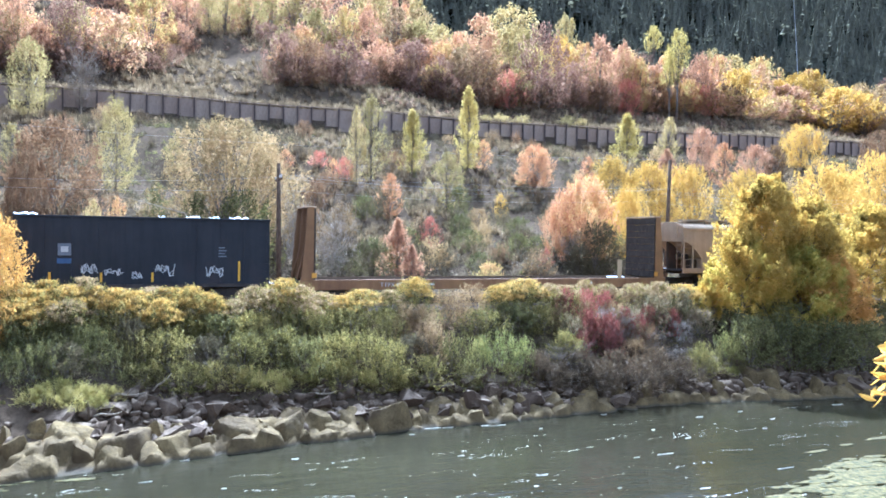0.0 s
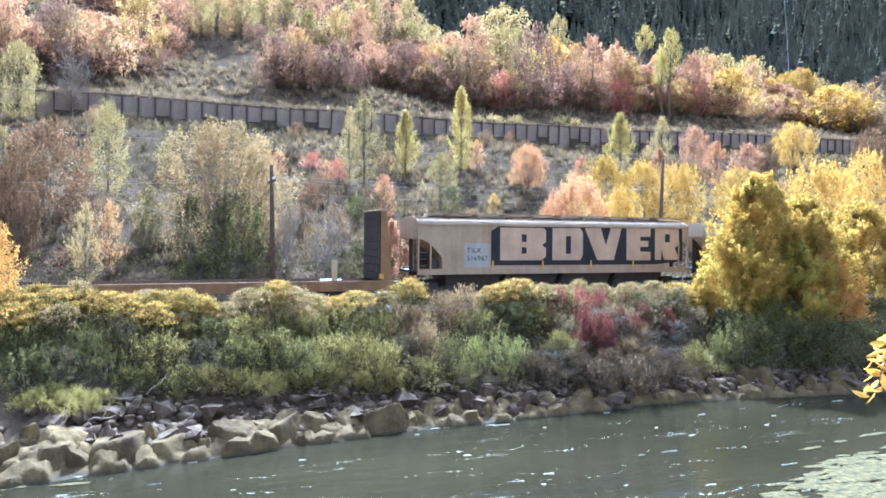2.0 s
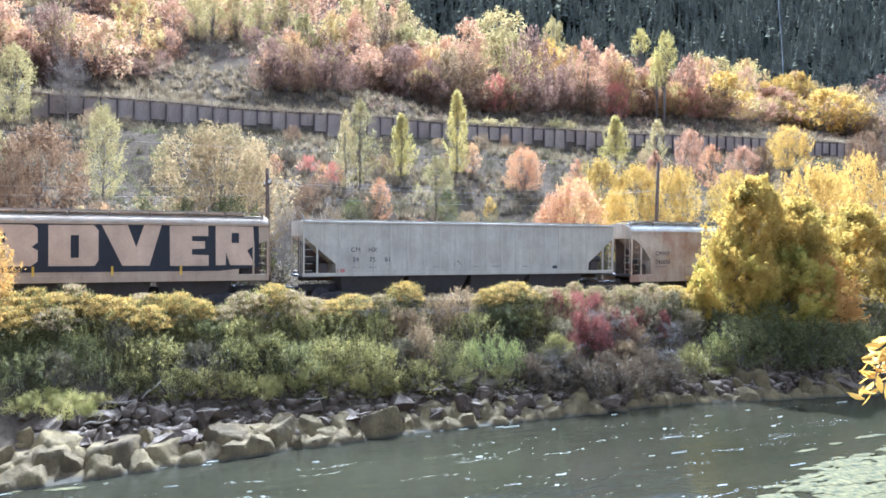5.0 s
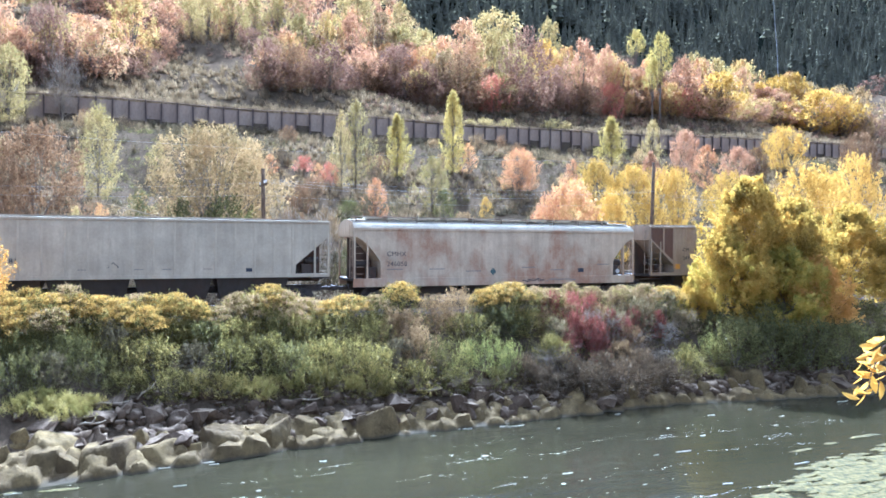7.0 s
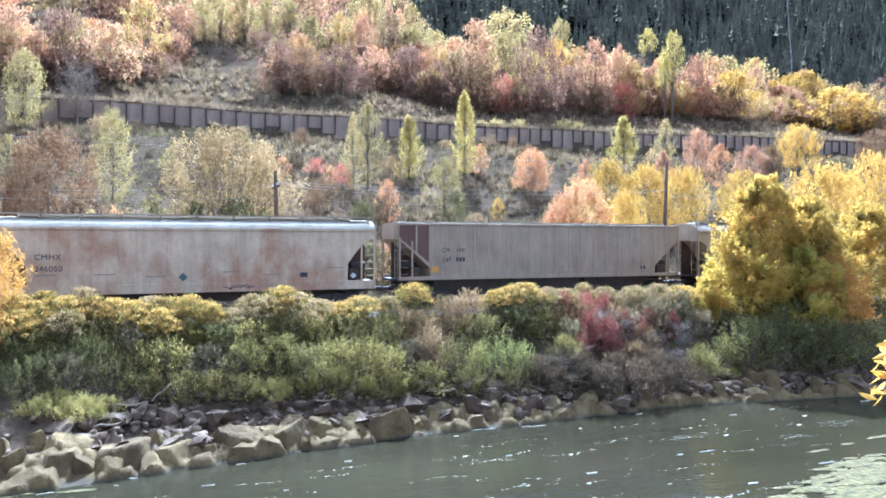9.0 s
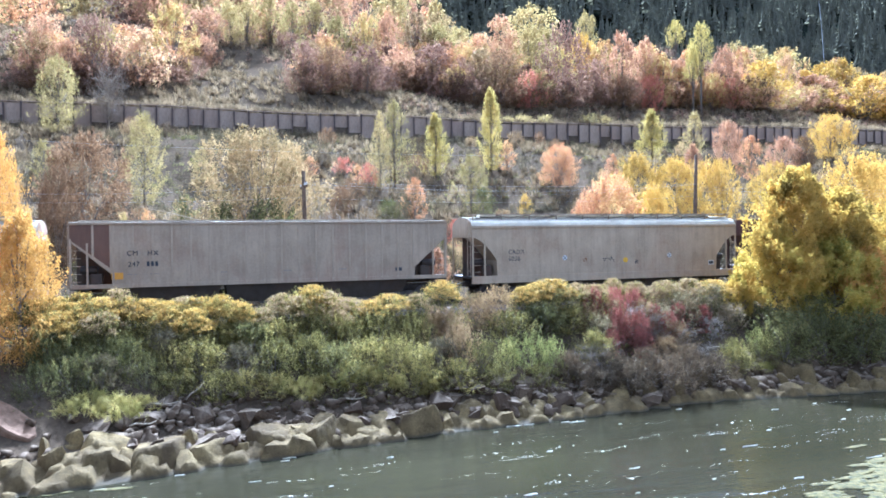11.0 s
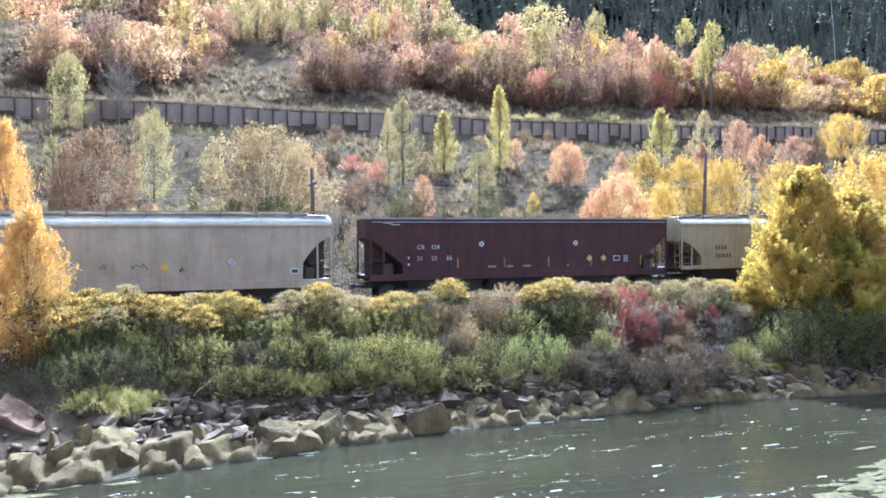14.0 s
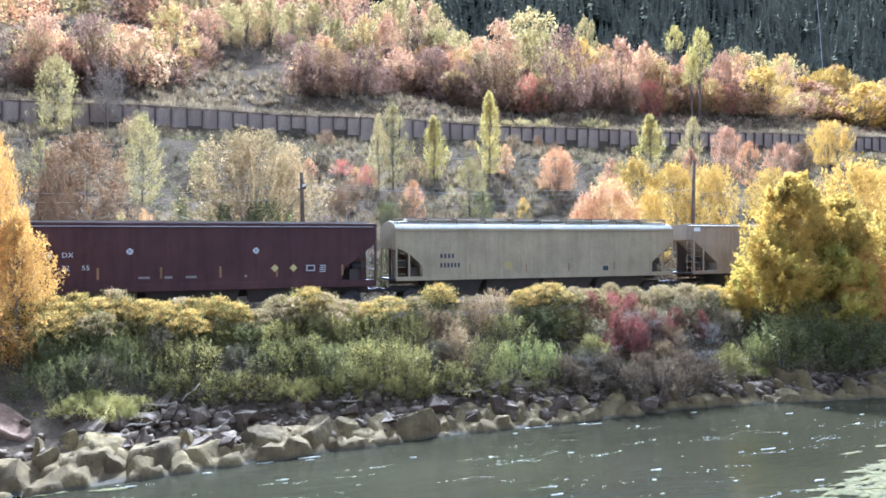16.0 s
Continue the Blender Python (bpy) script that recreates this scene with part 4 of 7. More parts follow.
plant("rabbitbrush", "bush", LEAF_OLIVE, "round rabbitbrush topped with golden yellow flower heads", "bush", [
    (-3.7, 34.0, 2.12, 2.21), (-1.1, 33.7, 1.91, 2.47), (1.7, 33.5, 2.12, 2.21), (-4.1, 33.2, 2.12, 2.34), (5.7, 34.0, 2.12, 2.6), (9.4, 34.0, 1.59, 2.73), (12.1, 34.2, 2.12, 2.47), (18.0, 34.2, 2.01, 3.25), (16.4, 34.0, 1.7, 2.21), (-4.5, 32.5, 2.12, 2.21), (27.8, 34.0, 1.7, 2.86), (2.7, 33.2, 1.91, 1.56), (0.7, 32.5, 2.12, 2.08), (-5.6, 33.6, 2.1, 2.5), (-4.6, 33.9, 2.0, 2.6), (-2.9, 33.5, 2.1, 2.7), (-1.9, 33.8, 1.95, 2.6), (-0.3, 33.4, 1.95, 2.7), (0.9, 33.8, 1.9, 2.6), (2.4, 33.7, 1.75, 2.4), (8.4, 33.6, 1.6, 2.4), (17.2, 34.0, 1.9, 2.6)], bloom=BLOSSOM, group="rabbitbrush along the bank")
plant("rabbitbrush", "bush", LEAF_OLIVE, "round rabbitbrush with faded cream seed heads", "bush", [
    (-2.3, 34.0, 2.23, 2.08), (0.3, 33.8, 1.91, 2.34), (4.4, 34.0, 1.8, 1.95), (7.5, 34.0, 1.48, 2.34), (10.7, 33.8, 1.7, 2.08), (19.3, 34.0, 1.8, 2.47), (21.8, 34.5, 1.91, 1.56), (6.6, 33.0, 1.7, 1.95), (-2.8, 32.5, 2.01, 2.34), (5.0, 33.5, 2.0, 2.5), (6.4, 33.8, 2.0, 2.4), (3.5, 33.4, 1.6, 2.3), (20.4, 34.0, 1.7, 2.4), (22.9, 34.2, 1.7, 2.3), (24.8, 34.1, 1.75, 2.5), (26.4, 34.2, 1.8, 2.4)], bloom=SEED_PALE, group="rabbitbrush along the bank")
plant("bush", "bush", LEAF_DUSTY, "dusty pink-brown bush on the bank", "bush", [
    (14.8, 33.8, 2.0, 2.4), (13.5, 33.6, 1.8, 1.9), (11.9, 32.8, 1.7, 2.0), (11.9, 31.5, 1.8, 2.0), (23.9, 33.6, 1.7, 2.4), (25.6, 33.4, 1.8, 2.1), (11.2, 33.0, 1.6, 1.6)])
plant("bush", "bush", LEAF_CRIMSON, "dull red-leaved bush on the river bank", "bush", [
    (20.0, 33.4, 2.0, 1.5), (21.0, 33.0, 2.2, 1.6), (22.1, 33.2, 2.0, 1.4), (20.5, 32.1, 1.9, 1.4), (21.6, 31.9, 1.8, 1.5), (22.9, 32.4, 1.7, 1.3), (24.4, 32.5, 1.7, 1.1), (25.9, 32.4, 1.5, 1.0), (23.4, 31.9, 1.7, 1.3), (19.7, 31.3, 1.4, 1.3), (21.3, 31.2, 1.5, 1.3)])
plant("bush", "bush", LEAF_DUSTY, "faded brown bush among the red ones", "bush", [
    (20.7, 32.6, 1.9, 1.6), (22.4, 32.6, 1.8, 1.7), (19.4, 32.8, 1.6, 1.5), (23.5, 31.4, 1.6, 1.8), (22.3, 30.8, 1.4, 1.7)])
plant("dead_bush", "dead", TWIG, "bare grey stems among red bushes", "bush", [
    (21.6, 32.800000000000004, 2.1, 3.2760000000000002), (22.5, 32.2, 2.1, 2.6910000000000003), (23.7, 31.6, 1.5750000000000002, 2.6910000000000003), (26.1, 32.0, 1.6800000000000002, 2.457), (18.4, 31.200000000000003, 1.26, 1.872)])
plant("bush", "bush", LEAF_PALEBUSH, "pale seed-headed bush on the river bank", "bush", [
    (25.0, 33.0, 1.9, 2.5), (27.1, 33.4, 1.9, 2.5), (27.7, 32.5, 1.4, 1.8), (23.2, 32.5, 1.7, 2.0), (28.9, 33.5, 1.3, 1.9), (19.5, 32.0, 1.6, 1.9)])
plant("bush", "bush", LEAF_OLIVE, "olive green bush on the river bank", "bush", [
    (0.9, 31.2, 1.7, 2.4), (3.7, 31.0, 1.75, 2.5), (5.1, 31.3, 1.77, 2.3), (7.6, 31.0, 1.82, 2.6), (9.7, 30.6, 1.82, 2.4), (4.1, 32.5, 1.7, 2.4), (8.6, 32.8, 1.65, 2.8), (6.0, 32.5, 1.72, 2.0), (14.8, 32.5, 1.6, 2.7), (18.5, 33.0, 1.4, 2.5), (18.6, 31.1, 1.55, 2.2), (25.9, 30.1, 1.57, 1.7)])
plant("bush", "shrub", LEAF_SAGE, "grey-brown bush among green ones on the river bank", "bush", [
    (2.4, 30.9, 1.67, 2.4), (10.9, 31.1, 1.62, 2.2), (-2.7, 30.9, 1.3, 2.1), (-0.6, 32.0, 1.65, 2.0)])
plant("weeds", "weeds", LEAF_GREEN, "dark green and brown weeds on the river bank", "weeds", [
    (-3.8, 30.8, 1.3, 2.3), (-4.4, 31.8, 1.4, 2.1), (-1.9, 31.5, 1.5, 2.1), (-3.2, 31.0, 1.4, 2.1), (-4.9, 30.6, 1.1, 2.0), (-1.2, 30.9, 1.2, 1.9), (-2.5, 31.8, 1.5, 2.2), (-3.6, 32.0, 1.5, 2.4)])
plant("bush", "bush", LEAF_GREEN, "dark green bush on the river bank", "bush", [
    (6.1, 30.8, 1.77, 2.6), (2.9, 32.5, 1.62, 2.4), (16.6, 33.0, 1.6, 2.8), (-4.7, 32.0, 1.7, 1.9)])
plant("bush", "willow", LEAF_OLIVE, "upright narrow-leaved olive bush on the river bank", "bush", [
    (-0.1, 31.5, 1.4, 2.0), (8.8, 30.9, 1.85, 2.6), (7.0, 32.5, 1.7, 2.5), (10.1, 32.5, 1.67, 2.3), (12.7, 30.9, 1.77, 2.5), (-1.2, 32.1, 1.2, 2.0), (27.5, 30.0, 1.62, 2.0)])
plant("bush", "bush", LEAF_OLIVE, "low olive green bush above the stones", "bush", [
    (-0.1, 30.4, 1.0, 1.7), (1.5, 30.1, 1.2, 1.9), (3.4, 30.2, 1.0, 2.0), (7.4, 30.2, 1.2, 1.9), (9.4, 30.1, 1.2, 2.1), (11.4, 30.2, 1.4, 2.2), (13.2, 30.0, 1.2, 2.0), (15.1, 30.0, 1.1, 2.0), (10.4, 30.3, 0.8, 1.7), (2.5, 30.3, 1.1, 1.5), (25.7, 29.9, 1.4, 2.0)])
# brush and stems take a dark colour to stand for the shade here
plant("bush", "bush", LEAF_BRUSH, "low brown brush hanging over the stones, coloured dark for the shade there", "bush", [
    (17.2, 29.7, 1.4, 2.3), (19.3, 29.2, 1.7, 2.6), (21.3, 29.0, 1.9, 2.6), (23.9, 29.3, 1.6, 2.4), (18.8, 29.9, 1.7, 2.3), (20.5, 29.7, 1.8, 2.1), (22.7, 29.6, 1.9, 2.2), (16.7, 30.3, 1.4, 1.8)])
plant("dead_bush", "dead", LEAF_BRUSH, "tangle of bare dark stems over the stones", "bush", [
    (18.0, 29.5, 1.7, 2.8), (19.7, 29.3, 2.0, 2.6), (22.1, 29.1, 1.8, 2.9), (24.2, 29.4, 1.6, 2.5)])
plant("bush", "bush", LEAF_GREEN, "dark green shaded bush on the river bank", "bush", [
    (29.0, 30.0, 2.6, 3.5), (31.2, 29.5, 2.8, 3.8), (33.2, 29.2, 2.8, 3.6), (35.6, 28.8, 2.7, 3.9), (31.9, 31.0, 2.6, 4.3), (29.7, 32.0, 1.5, 2.8), (39.7, 31.0, 2.0, 3.9), (37.0, 33.0, 1.6, 5.0)])
plant("willow_bush", "willow", LEAF_WILLOW, "light green narrow-leaved willow bush", "bush", [
    (15.1, 30.9, 1.7, 2.7), (14.0, 30.9, 1.5, 1.5), (16.2, 30.7, 1.6, 1.6), (28.0, 30.7, 1.3, 1.8)])
plant("grass_clump", "blades", GRASS_GREEN, "clump of yellow-green grass above the stones", "grass", [
    (-3.4, 29.7, 0.6, 1.8), (-2.2, 29.5, 0.7, 2.0), (-2.8, 30.0, 0.6, 1.6), (-1.3, 29.8, 0.5, 1.2), (4.9, 30.2, 0.8, 1.8), (4.0, 30.4, 0.6, 1.3), (6.1, 30.5, 0.7, 1.6), (7.6, 30.7, 0.8, 1.4), (6.7, 31.0, 0.8, 1.4), (27.4, 29.8, 0.4, 1.4), (8.7, 30.4, 0.6, 1.2), (-1.6, 29.2, 0.6, 1.2), (9.9, 30.3, 0.6, 1.2)])
plant("dead_bush", "dead", TWIG, "dead bush with bleached bare twigs", "bush", [
    (18.2, 30.7, 1.4, 2.9), (19.0, 30.9, 1.7, 2.4), (7.1, 31.2, 0.6, 1.0), (24.7, 30.8, 1.2, 2.3), (20.9, 29.7, 1.2, 2.4)])


# dull low shrubs between the trees of the lower slope, as they come
for _k in range(95):
    _y = veg.uniform(47, 101)
    _x = _y * veg.uniform(-0.22, 1.15)
    _m, _c = ((LEAF_DUSTY, "dusty brown"), (LEAF_BROWN, "rust-brown"), (LEAF_SAGE, "grey sage"), (LEAF_DRY, "pale dry"), (LEAF_BRUSH, "dark bare-twigged"), (LEAF_SAGE, "grey sage"))[veg.randint(6)]
    plant("shrub", "scrubby", _m, _c + " shrub on the dry slope", "shrub", [(round(_x, 1), round(_y, 1), veg.uniform(1.2, 2.6), veg.uniform(1.8, 3.4))])

# ---- woods behind the ridge, past counting: one mesh for each colour ----
def woods(mat, label, rows):
    vs = []
    for x, y, h, w in rows:
        _, crown, h0, w0 = KINDS["distant"][veg.randint(3)]
        co = np.empty(len(crown.vertices) * 3)
        crown.vertices.foreach_get("co", co)
        a = veg.uniform(0, 6.28)
        turn = np.array(((math.cos(a), math.sin(a), 0), (-math.sin(a), math.cos(a), 0), (0, 0, 1)))
        vs.append((co.reshape(-1, 3) * np.array((w / w0, w / w0, h / h0))) @ turn + np.array((x, y, float(ground_z(x, y)))))
    v = np.concatenate(vs)
    tagged(sheet("far_trees", v, np.arange(len(v)).reshape(-1, 3), mat), label, "trees", kind="stuff")


def scatter(n, near_y, far_y, lo, hi):
    y = veg.uniform(near_y, far_y, n)
    return [(a * b, a, veg.uniform(7, 11), veg.uniform(7.5, 12)) for a, b in zip(y, veg.uniform(lo, hi, n))]


for _m, _c in ((LEAF_PINK, "dusty pink"), (LEAF_PALE, "pale green"), (LEAF_ORANGE, "faded orange"), (LEAF_MAROON, "maroon"), (LEAF_DRY, "dry brown")):
    woods(_m, _c + " autumn trees high on the ridge", scatter(11, 160, 250, -0.3, 0.55) + scatter(9, 240, 335, -0.2, 0.5) + scatter(7, 150, 325, 0.6, 1.3))
for _m, _c in ((LEAF_PINK, "pale pink"), (LEAF_PALE, "pale yellow-green"), (LEAF_DRY, "half-bare brown")):
    woods(_m, _c + " trees along the crest", [(a, b, veg.uniform(11, 16), veg.uniform(7, 11)) for a, b, _, _ in scatter(16, 184, 218, -0.28, 0.36)])
woods(LEAF_MAROON, "muted maroon trees high in the upper woods", [(-21.9, 130.9, 4.5, 6.6), (-14.3, 133.0, 2.7, 4.6), (-5.5, 142.5, 5.7, 5.9), (3.9, 155.4, 4.9, 5.6), (35.4, 152.8, 6.8, 9.6), (48.4, 150.2, 7.8, 6.3), (58.3, 143.2, 4.9, 9.5), (75.7, 147.9, 6.6, 10.3), (90.6, 147.3, 6.1, 7.8)])
woods(LEAF_PALE, "pale yellow-green trees high in the upper woods", [(-20.1, 130.9, 4.7, 6.7), (-11.8, 130.4, 3.7, 6.3), (-3.4, 141.9, 4.6, 7.6), (26.3, 155.8, 5.4, 6.2), (38.1, 152.0, 6.9, 8.1), (50.5, 147.8, 8.2, 6.7), (59.1, 137.1, 7.2, 7.0), (81.5, 151.1, 4.9, 10.6), (91.4, 143.1, 6.0, 10.4)])
woods(LEAF_PINK, "dusty pink trees high in the upper woods", [(-18.2, 130.2, 4.6, 5.8), (-9.9, 130.9, 4.3, 6.8), (-1.1, 145.0, 4.8, 7.5), (28.9, 154.9, 6.9, 8.0), (41.3, 150.0, 4.0, 6.0), (52.8, 145.6, 6.4, 7.2), (62.6, 137.2, 6.2, 7.0), (84.6, 149.8, 8.3, 10.4), (93.4, 141.0, 5.3, 6.4)])
woods(LEAF_ORANGE, "faded orange trees high in the upper woods", [(-16.6, 131.8, 4.1, 7.1), (-8.2, 140.0, 5.7, 7.2), (1.2, 153.1, 4.7, 9.1), (32.2, 154.8, 5.7, 6.0), (44.4, 149.3, 4.0, 9.3), (56.0, 145.2, 5.4, 6.2), (66.8, 138.5, 4.4, 5.8), (87.3, 148.0, 7.1, 9.1), (98.5, 143.0, 6.6, 10.6)])


# ---- scrub and grass on the slopes ----
def strew(n, x0, x1, y0, y1, keep):
    """Random places on the ground within the view's wedge."""
    x, y = veg.uniform(x0, x1, n), veg.uniform(y0, y1, n)
    ok = (x / y > -0.32) & (x / y < 1.35) & keep(x, y)
    x, y = x[ok], y[ok]
    return np.stack([x, y, ground_z(x, y)], 1)


def tufts(name, places, mat, per, radius, height, half_l, half_w, up, label):
    n = len(places)
    k = veg.uniform(0.5, 1.5, (n, 1, 1))
    off = veg.normal(size=(n, per, 3))
    off = off / (np.linalg.norm(off, axis=2, keepdims=True) + 1e-9) * veg.uniform(0.35, 1.0, (n, per, 1)) * 0.72
    off[:, :, 2] = np.abs(off[:, :, 2])
    off = off * np.array([radius, radius, height]) * k
    p = (places[:, None, :] + off).reshape(-1, 3)
    v, q = flakes(p, half_l, half_w, veg, up)
    tagged(sheet(name, v, q, mat), label, "scrub", kind="stuff")


def fans(name, places, mat, per, reach, height, width, label):
    """Grass tufts: blades that rise from one root and lean outward."""
    n = len(places)
    k = veg.uniform(0.55, 1.4, (n, 1, 1))
    a = veg.uniform(0, 6.283, (n, per, 1))
    lean = reach * veg.uniform(0.1, 1.0, (n, per, 1)) * k
    root = places[:, None, :] + np.concatenate([np.cos(a), np.sin(a), 0 * a], 2) * lean * 0.35
    tip = root + np.concatenate([np.cos(a) * lean, np.sin(a) * lean, height * k * veg.uniform(0.5, 1.0, (n, per, 1))], 2)
    side = np.concatenate([-np.sin(a + 0.6), np.cos(a + 0.6), 0 * a], 2) * width
    v = np.stack([root - side, root + side, tip], 2).reshape(-1, 3)
    tagged(sheet(name, v, np.arange(len(v)).reshape(-1, 3), mat), label, "grass", kind="stuff")


_bare = lambda x, y: rough(x * 2.3 + 40, y * 2.3)
_other = lambda x, y: rough(x * 1.7 - 20, y * 1.7 + 9)
fans("dry_grass", strew(7200, -35, 135, 52, 104, lambda x, y: _other(x, y) < 0.3), GRASS_DRY, 26, 0.5, 1.0, 0.04, "tall tan tussocks of dry grass on the slope")
tufts("wall_foot_scrub", strew(2600, -45, 175, 102.6, 104.7, lambda x, y: _other(x * 2, y) > -0.3), LEAF_SAGE, 26, 0.7, 1.3, 0.1, 0.045, 0.4, "grey scrub and weeds along the foot of the wall")
tufts("green_sage", strew(2600, -35, 130, 47, 104, lambda x, y: _bare(x, y) > 0.0), LEAF_GREEN, 60, 0.62, 0.85, 0.075, 0.03, 0.35, "grey-green sagebrush clumps on the slope")
fans("dry_grass", strew(8600, -60, 190, 106, 168, lambda x, y: _bare(x, y) > -0.7), GRASS_DRY, 28, 0.75, 1.25, 0.055, "golden tussocks of dry grass above the retaining wall")
fans("wall_top_grass", strew(2600, -50, 190, 105.4, 107.6, lambda x, y: y > 105), GRASS_DRY, 16, 0.4, 0.9, 0.04, "pale grass hanging over the top of the wall")
tufts("sagebrush", strew(2700, -35, 130, 46, 104, lambda x, y: _other(x, y) > -0.45), LEAF_SAGE, 60, 0.85, 1.15, 0.085, 0.04, 0.3, "grey-brown sagebrush clumps on the slope")
tufts("sagebrush", strew(1900, -60, 200, 107, 175, lambda x, y: y > 107), LEAF_SAGE, 46, 1.1, 1.2, 0.12, 0.06, 0.3, "grey sagebrush clumps above the retaining wall")
tufts("low_shrubs", strew(3600, -35, 140, 46, 103, lambda x, y: _other(x, y) > -0.1), LEAF_SCRUB, 50, 1.1, 1.5, 0.085, 0.05, 0.2, "dark grey-brown low shrubs on the slope")
tufts("low_shrubs", strew(2200, -25, 95, 43.5, 62, lambda x, y: y > 43.5), LEAF_SCRUB, 46, 0.8, 1.3, 0.07, 0.04, 0.2, "dark brush along the far side of the railway")
tufts("bank_weeds", strew(2800, -12, 60, 29.5, 36.5, lambda x, y: y > shore(x) + 2.2), LEAF_OLIVE, 26, 0.35, 0.5, 0.045, 0.022, 0.5, "low green and brown weeds on the river bank")
tufts("undergrowth", strew(1700, -60, 210, 114, 185, lambda x, y: (x / y > 0.3) | (x / y < 0.0) | (y > 150)), LEAF_MAROON, 46, 1.5, 2.0, 0.13, 0.08, 0.2, "dark maroon undergrowth below the upper trees")

# ---- far mountain woods: pointed crowns of drooping tiers ----
_pl = strew(17000, 90, 1250, 385, 950, lambda x, y: (x / y > 0.2) & (ground_z(x, y) < 0.38 * np.hypot(x, y)))
_n, _m, _w = len(_pl), 7, 6
_hh = veg.uniform(12, 28, (_n, 1, 1))
_t = np.linspace(0.06, 0.86, _m)[None, :, None] + veg.uniform(-0.03, 0.03, (_n, _m, 1))
_a = veg.uniform(0, 6.283, (_n, _m, 1)) + np.arange(_w)[None, None] * (6.283 / _w)
_r = _hh * 0.2 * (1.02 - _t) * veg.uniform(0.5, 1.3, (_n, _m, _w))
_ring = np.stack([_pl[:, 0, None, None] + np.cos(_a) * _r, _pl[:, 1, None, None] + np.sin(_a) * _r, _pl[:, 2, None, None] + _hh * _t - 0.25 * _r], -1)
_tip = np.stack([_pl[:, 0, None, None] + 0 * _r, _pl[:, 1, None, None] + 0 * _r, _pl[:, 2, None, None] + _hh * (_t + 0.19) + 0 * _r], -1)
_v = np.stack([_ring, np.roll(_ring, -1, 2), _tip], 3).reshape(-1, 3)
tagged(sheet("conifer_forest", _v, np.arange(len(_v)).reshape(-1, 3), NEEDLES), "dark green conifer forest on the far mountainside", "forest", kind="stuff")

# ---- riprap stones along the water ----
def stone_mesh(seed, worn=True, edge=0.055, mat=None, crease=24):
    """An angular block with worn edges, one metre in each direction."""
    rng = np.random.RandomState(seed)
    bm = bmesh.new()
    for p in rng.normal(size=(12, 3)):
        p = p / np.linalg.norm(p) * rng.uniform(0.8, 1.1)
        bm.verts.new(np.sign(p) * np.abs(p) ** 0.8)
    bmesh.ops.convex_hull(bm, input=bm.verts[:])
    bmesh.ops.delete(bm, geom=[v for v in bm.verts if not v.link_faces], context="VERTS")
    bmesh.ops.dissolve_limit(bm, angle_limit=0.25, verts=bm.verts[:], edges=bm.edges[:])
    if worn:
        bmesh.ops.bevel(bm, geom=bm.edges[:], offset=edge, segments=2, profile=0.55, affect="EDGES")
        bmesh.ops.triangulate(bm, faces=bm.faces[:])
        bmesh.ops.subdivide_edges(bm, edges=[e for e in bm.edges if e.calc_length() > 0.3], cuts=1)
        for v in bm.verts:
            v.co += Vector([noise.noise(v.co * 1.5 + Vector((seed * 3 + k * 7, k, 0))) * 0.22 + noise.noise(v.co * 3.5 + Vector((seed, k * 5, 3))) * 0.13 for k in range(3)])
    bmesh.ops.triangulate(bm, faces=bm.faces[:])
    lo = [min(v.co[i] for v in bm.verts) for i in range(3)]
    hi = [max(v.co[i] for v in bm.verts) for i in range(3)]
    for v in bm.verts:
        v.co = Vector([(v.co[i] - (lo[i] + hi[i]) / 2) / (hi[i] - lo[i]) for i in range(3)])
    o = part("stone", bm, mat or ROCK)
    if worn:
        o.data.set_sharp_from_angle(angle=radians(crease))
    me = o.data
    bpy.data.objects.remove(o)
    return me


STONES = [stone_mesh(s, True, 0.03, None, 18) for s in range(14)]
CHIPS = [stone_mesh(s, False) for s in range(20, 32)]


def crag(px, py, rng):
    """Height, 0 to about 1, of a ridged stone under a drape of silt, over the unit disc."""
    z = np.exp((-0.85 + 0.6 * (px * rng.uniform(-1, 1) + py * rng.uniform(-1, 1))) / 0.028)
    a = rng.uniform(0, 6.28)
    for k in range(5):
        b, m = a + k * 1.257 + rng.uniform(-0.45, 0.45), rng.uniform(1.8, 5.5)
        z = z + np.exp(np.clip(-(1.0 + m * rng.uniform(0.05, 0.6) - m * (px * math.cos(b) + py * math.sin(b))) / 0.028, -200, 200))
    z = -0.028 * np.log(z)
    return 0.09 * np.log1p(np.exp(np.clip(z / 0.09, -40, 40)))


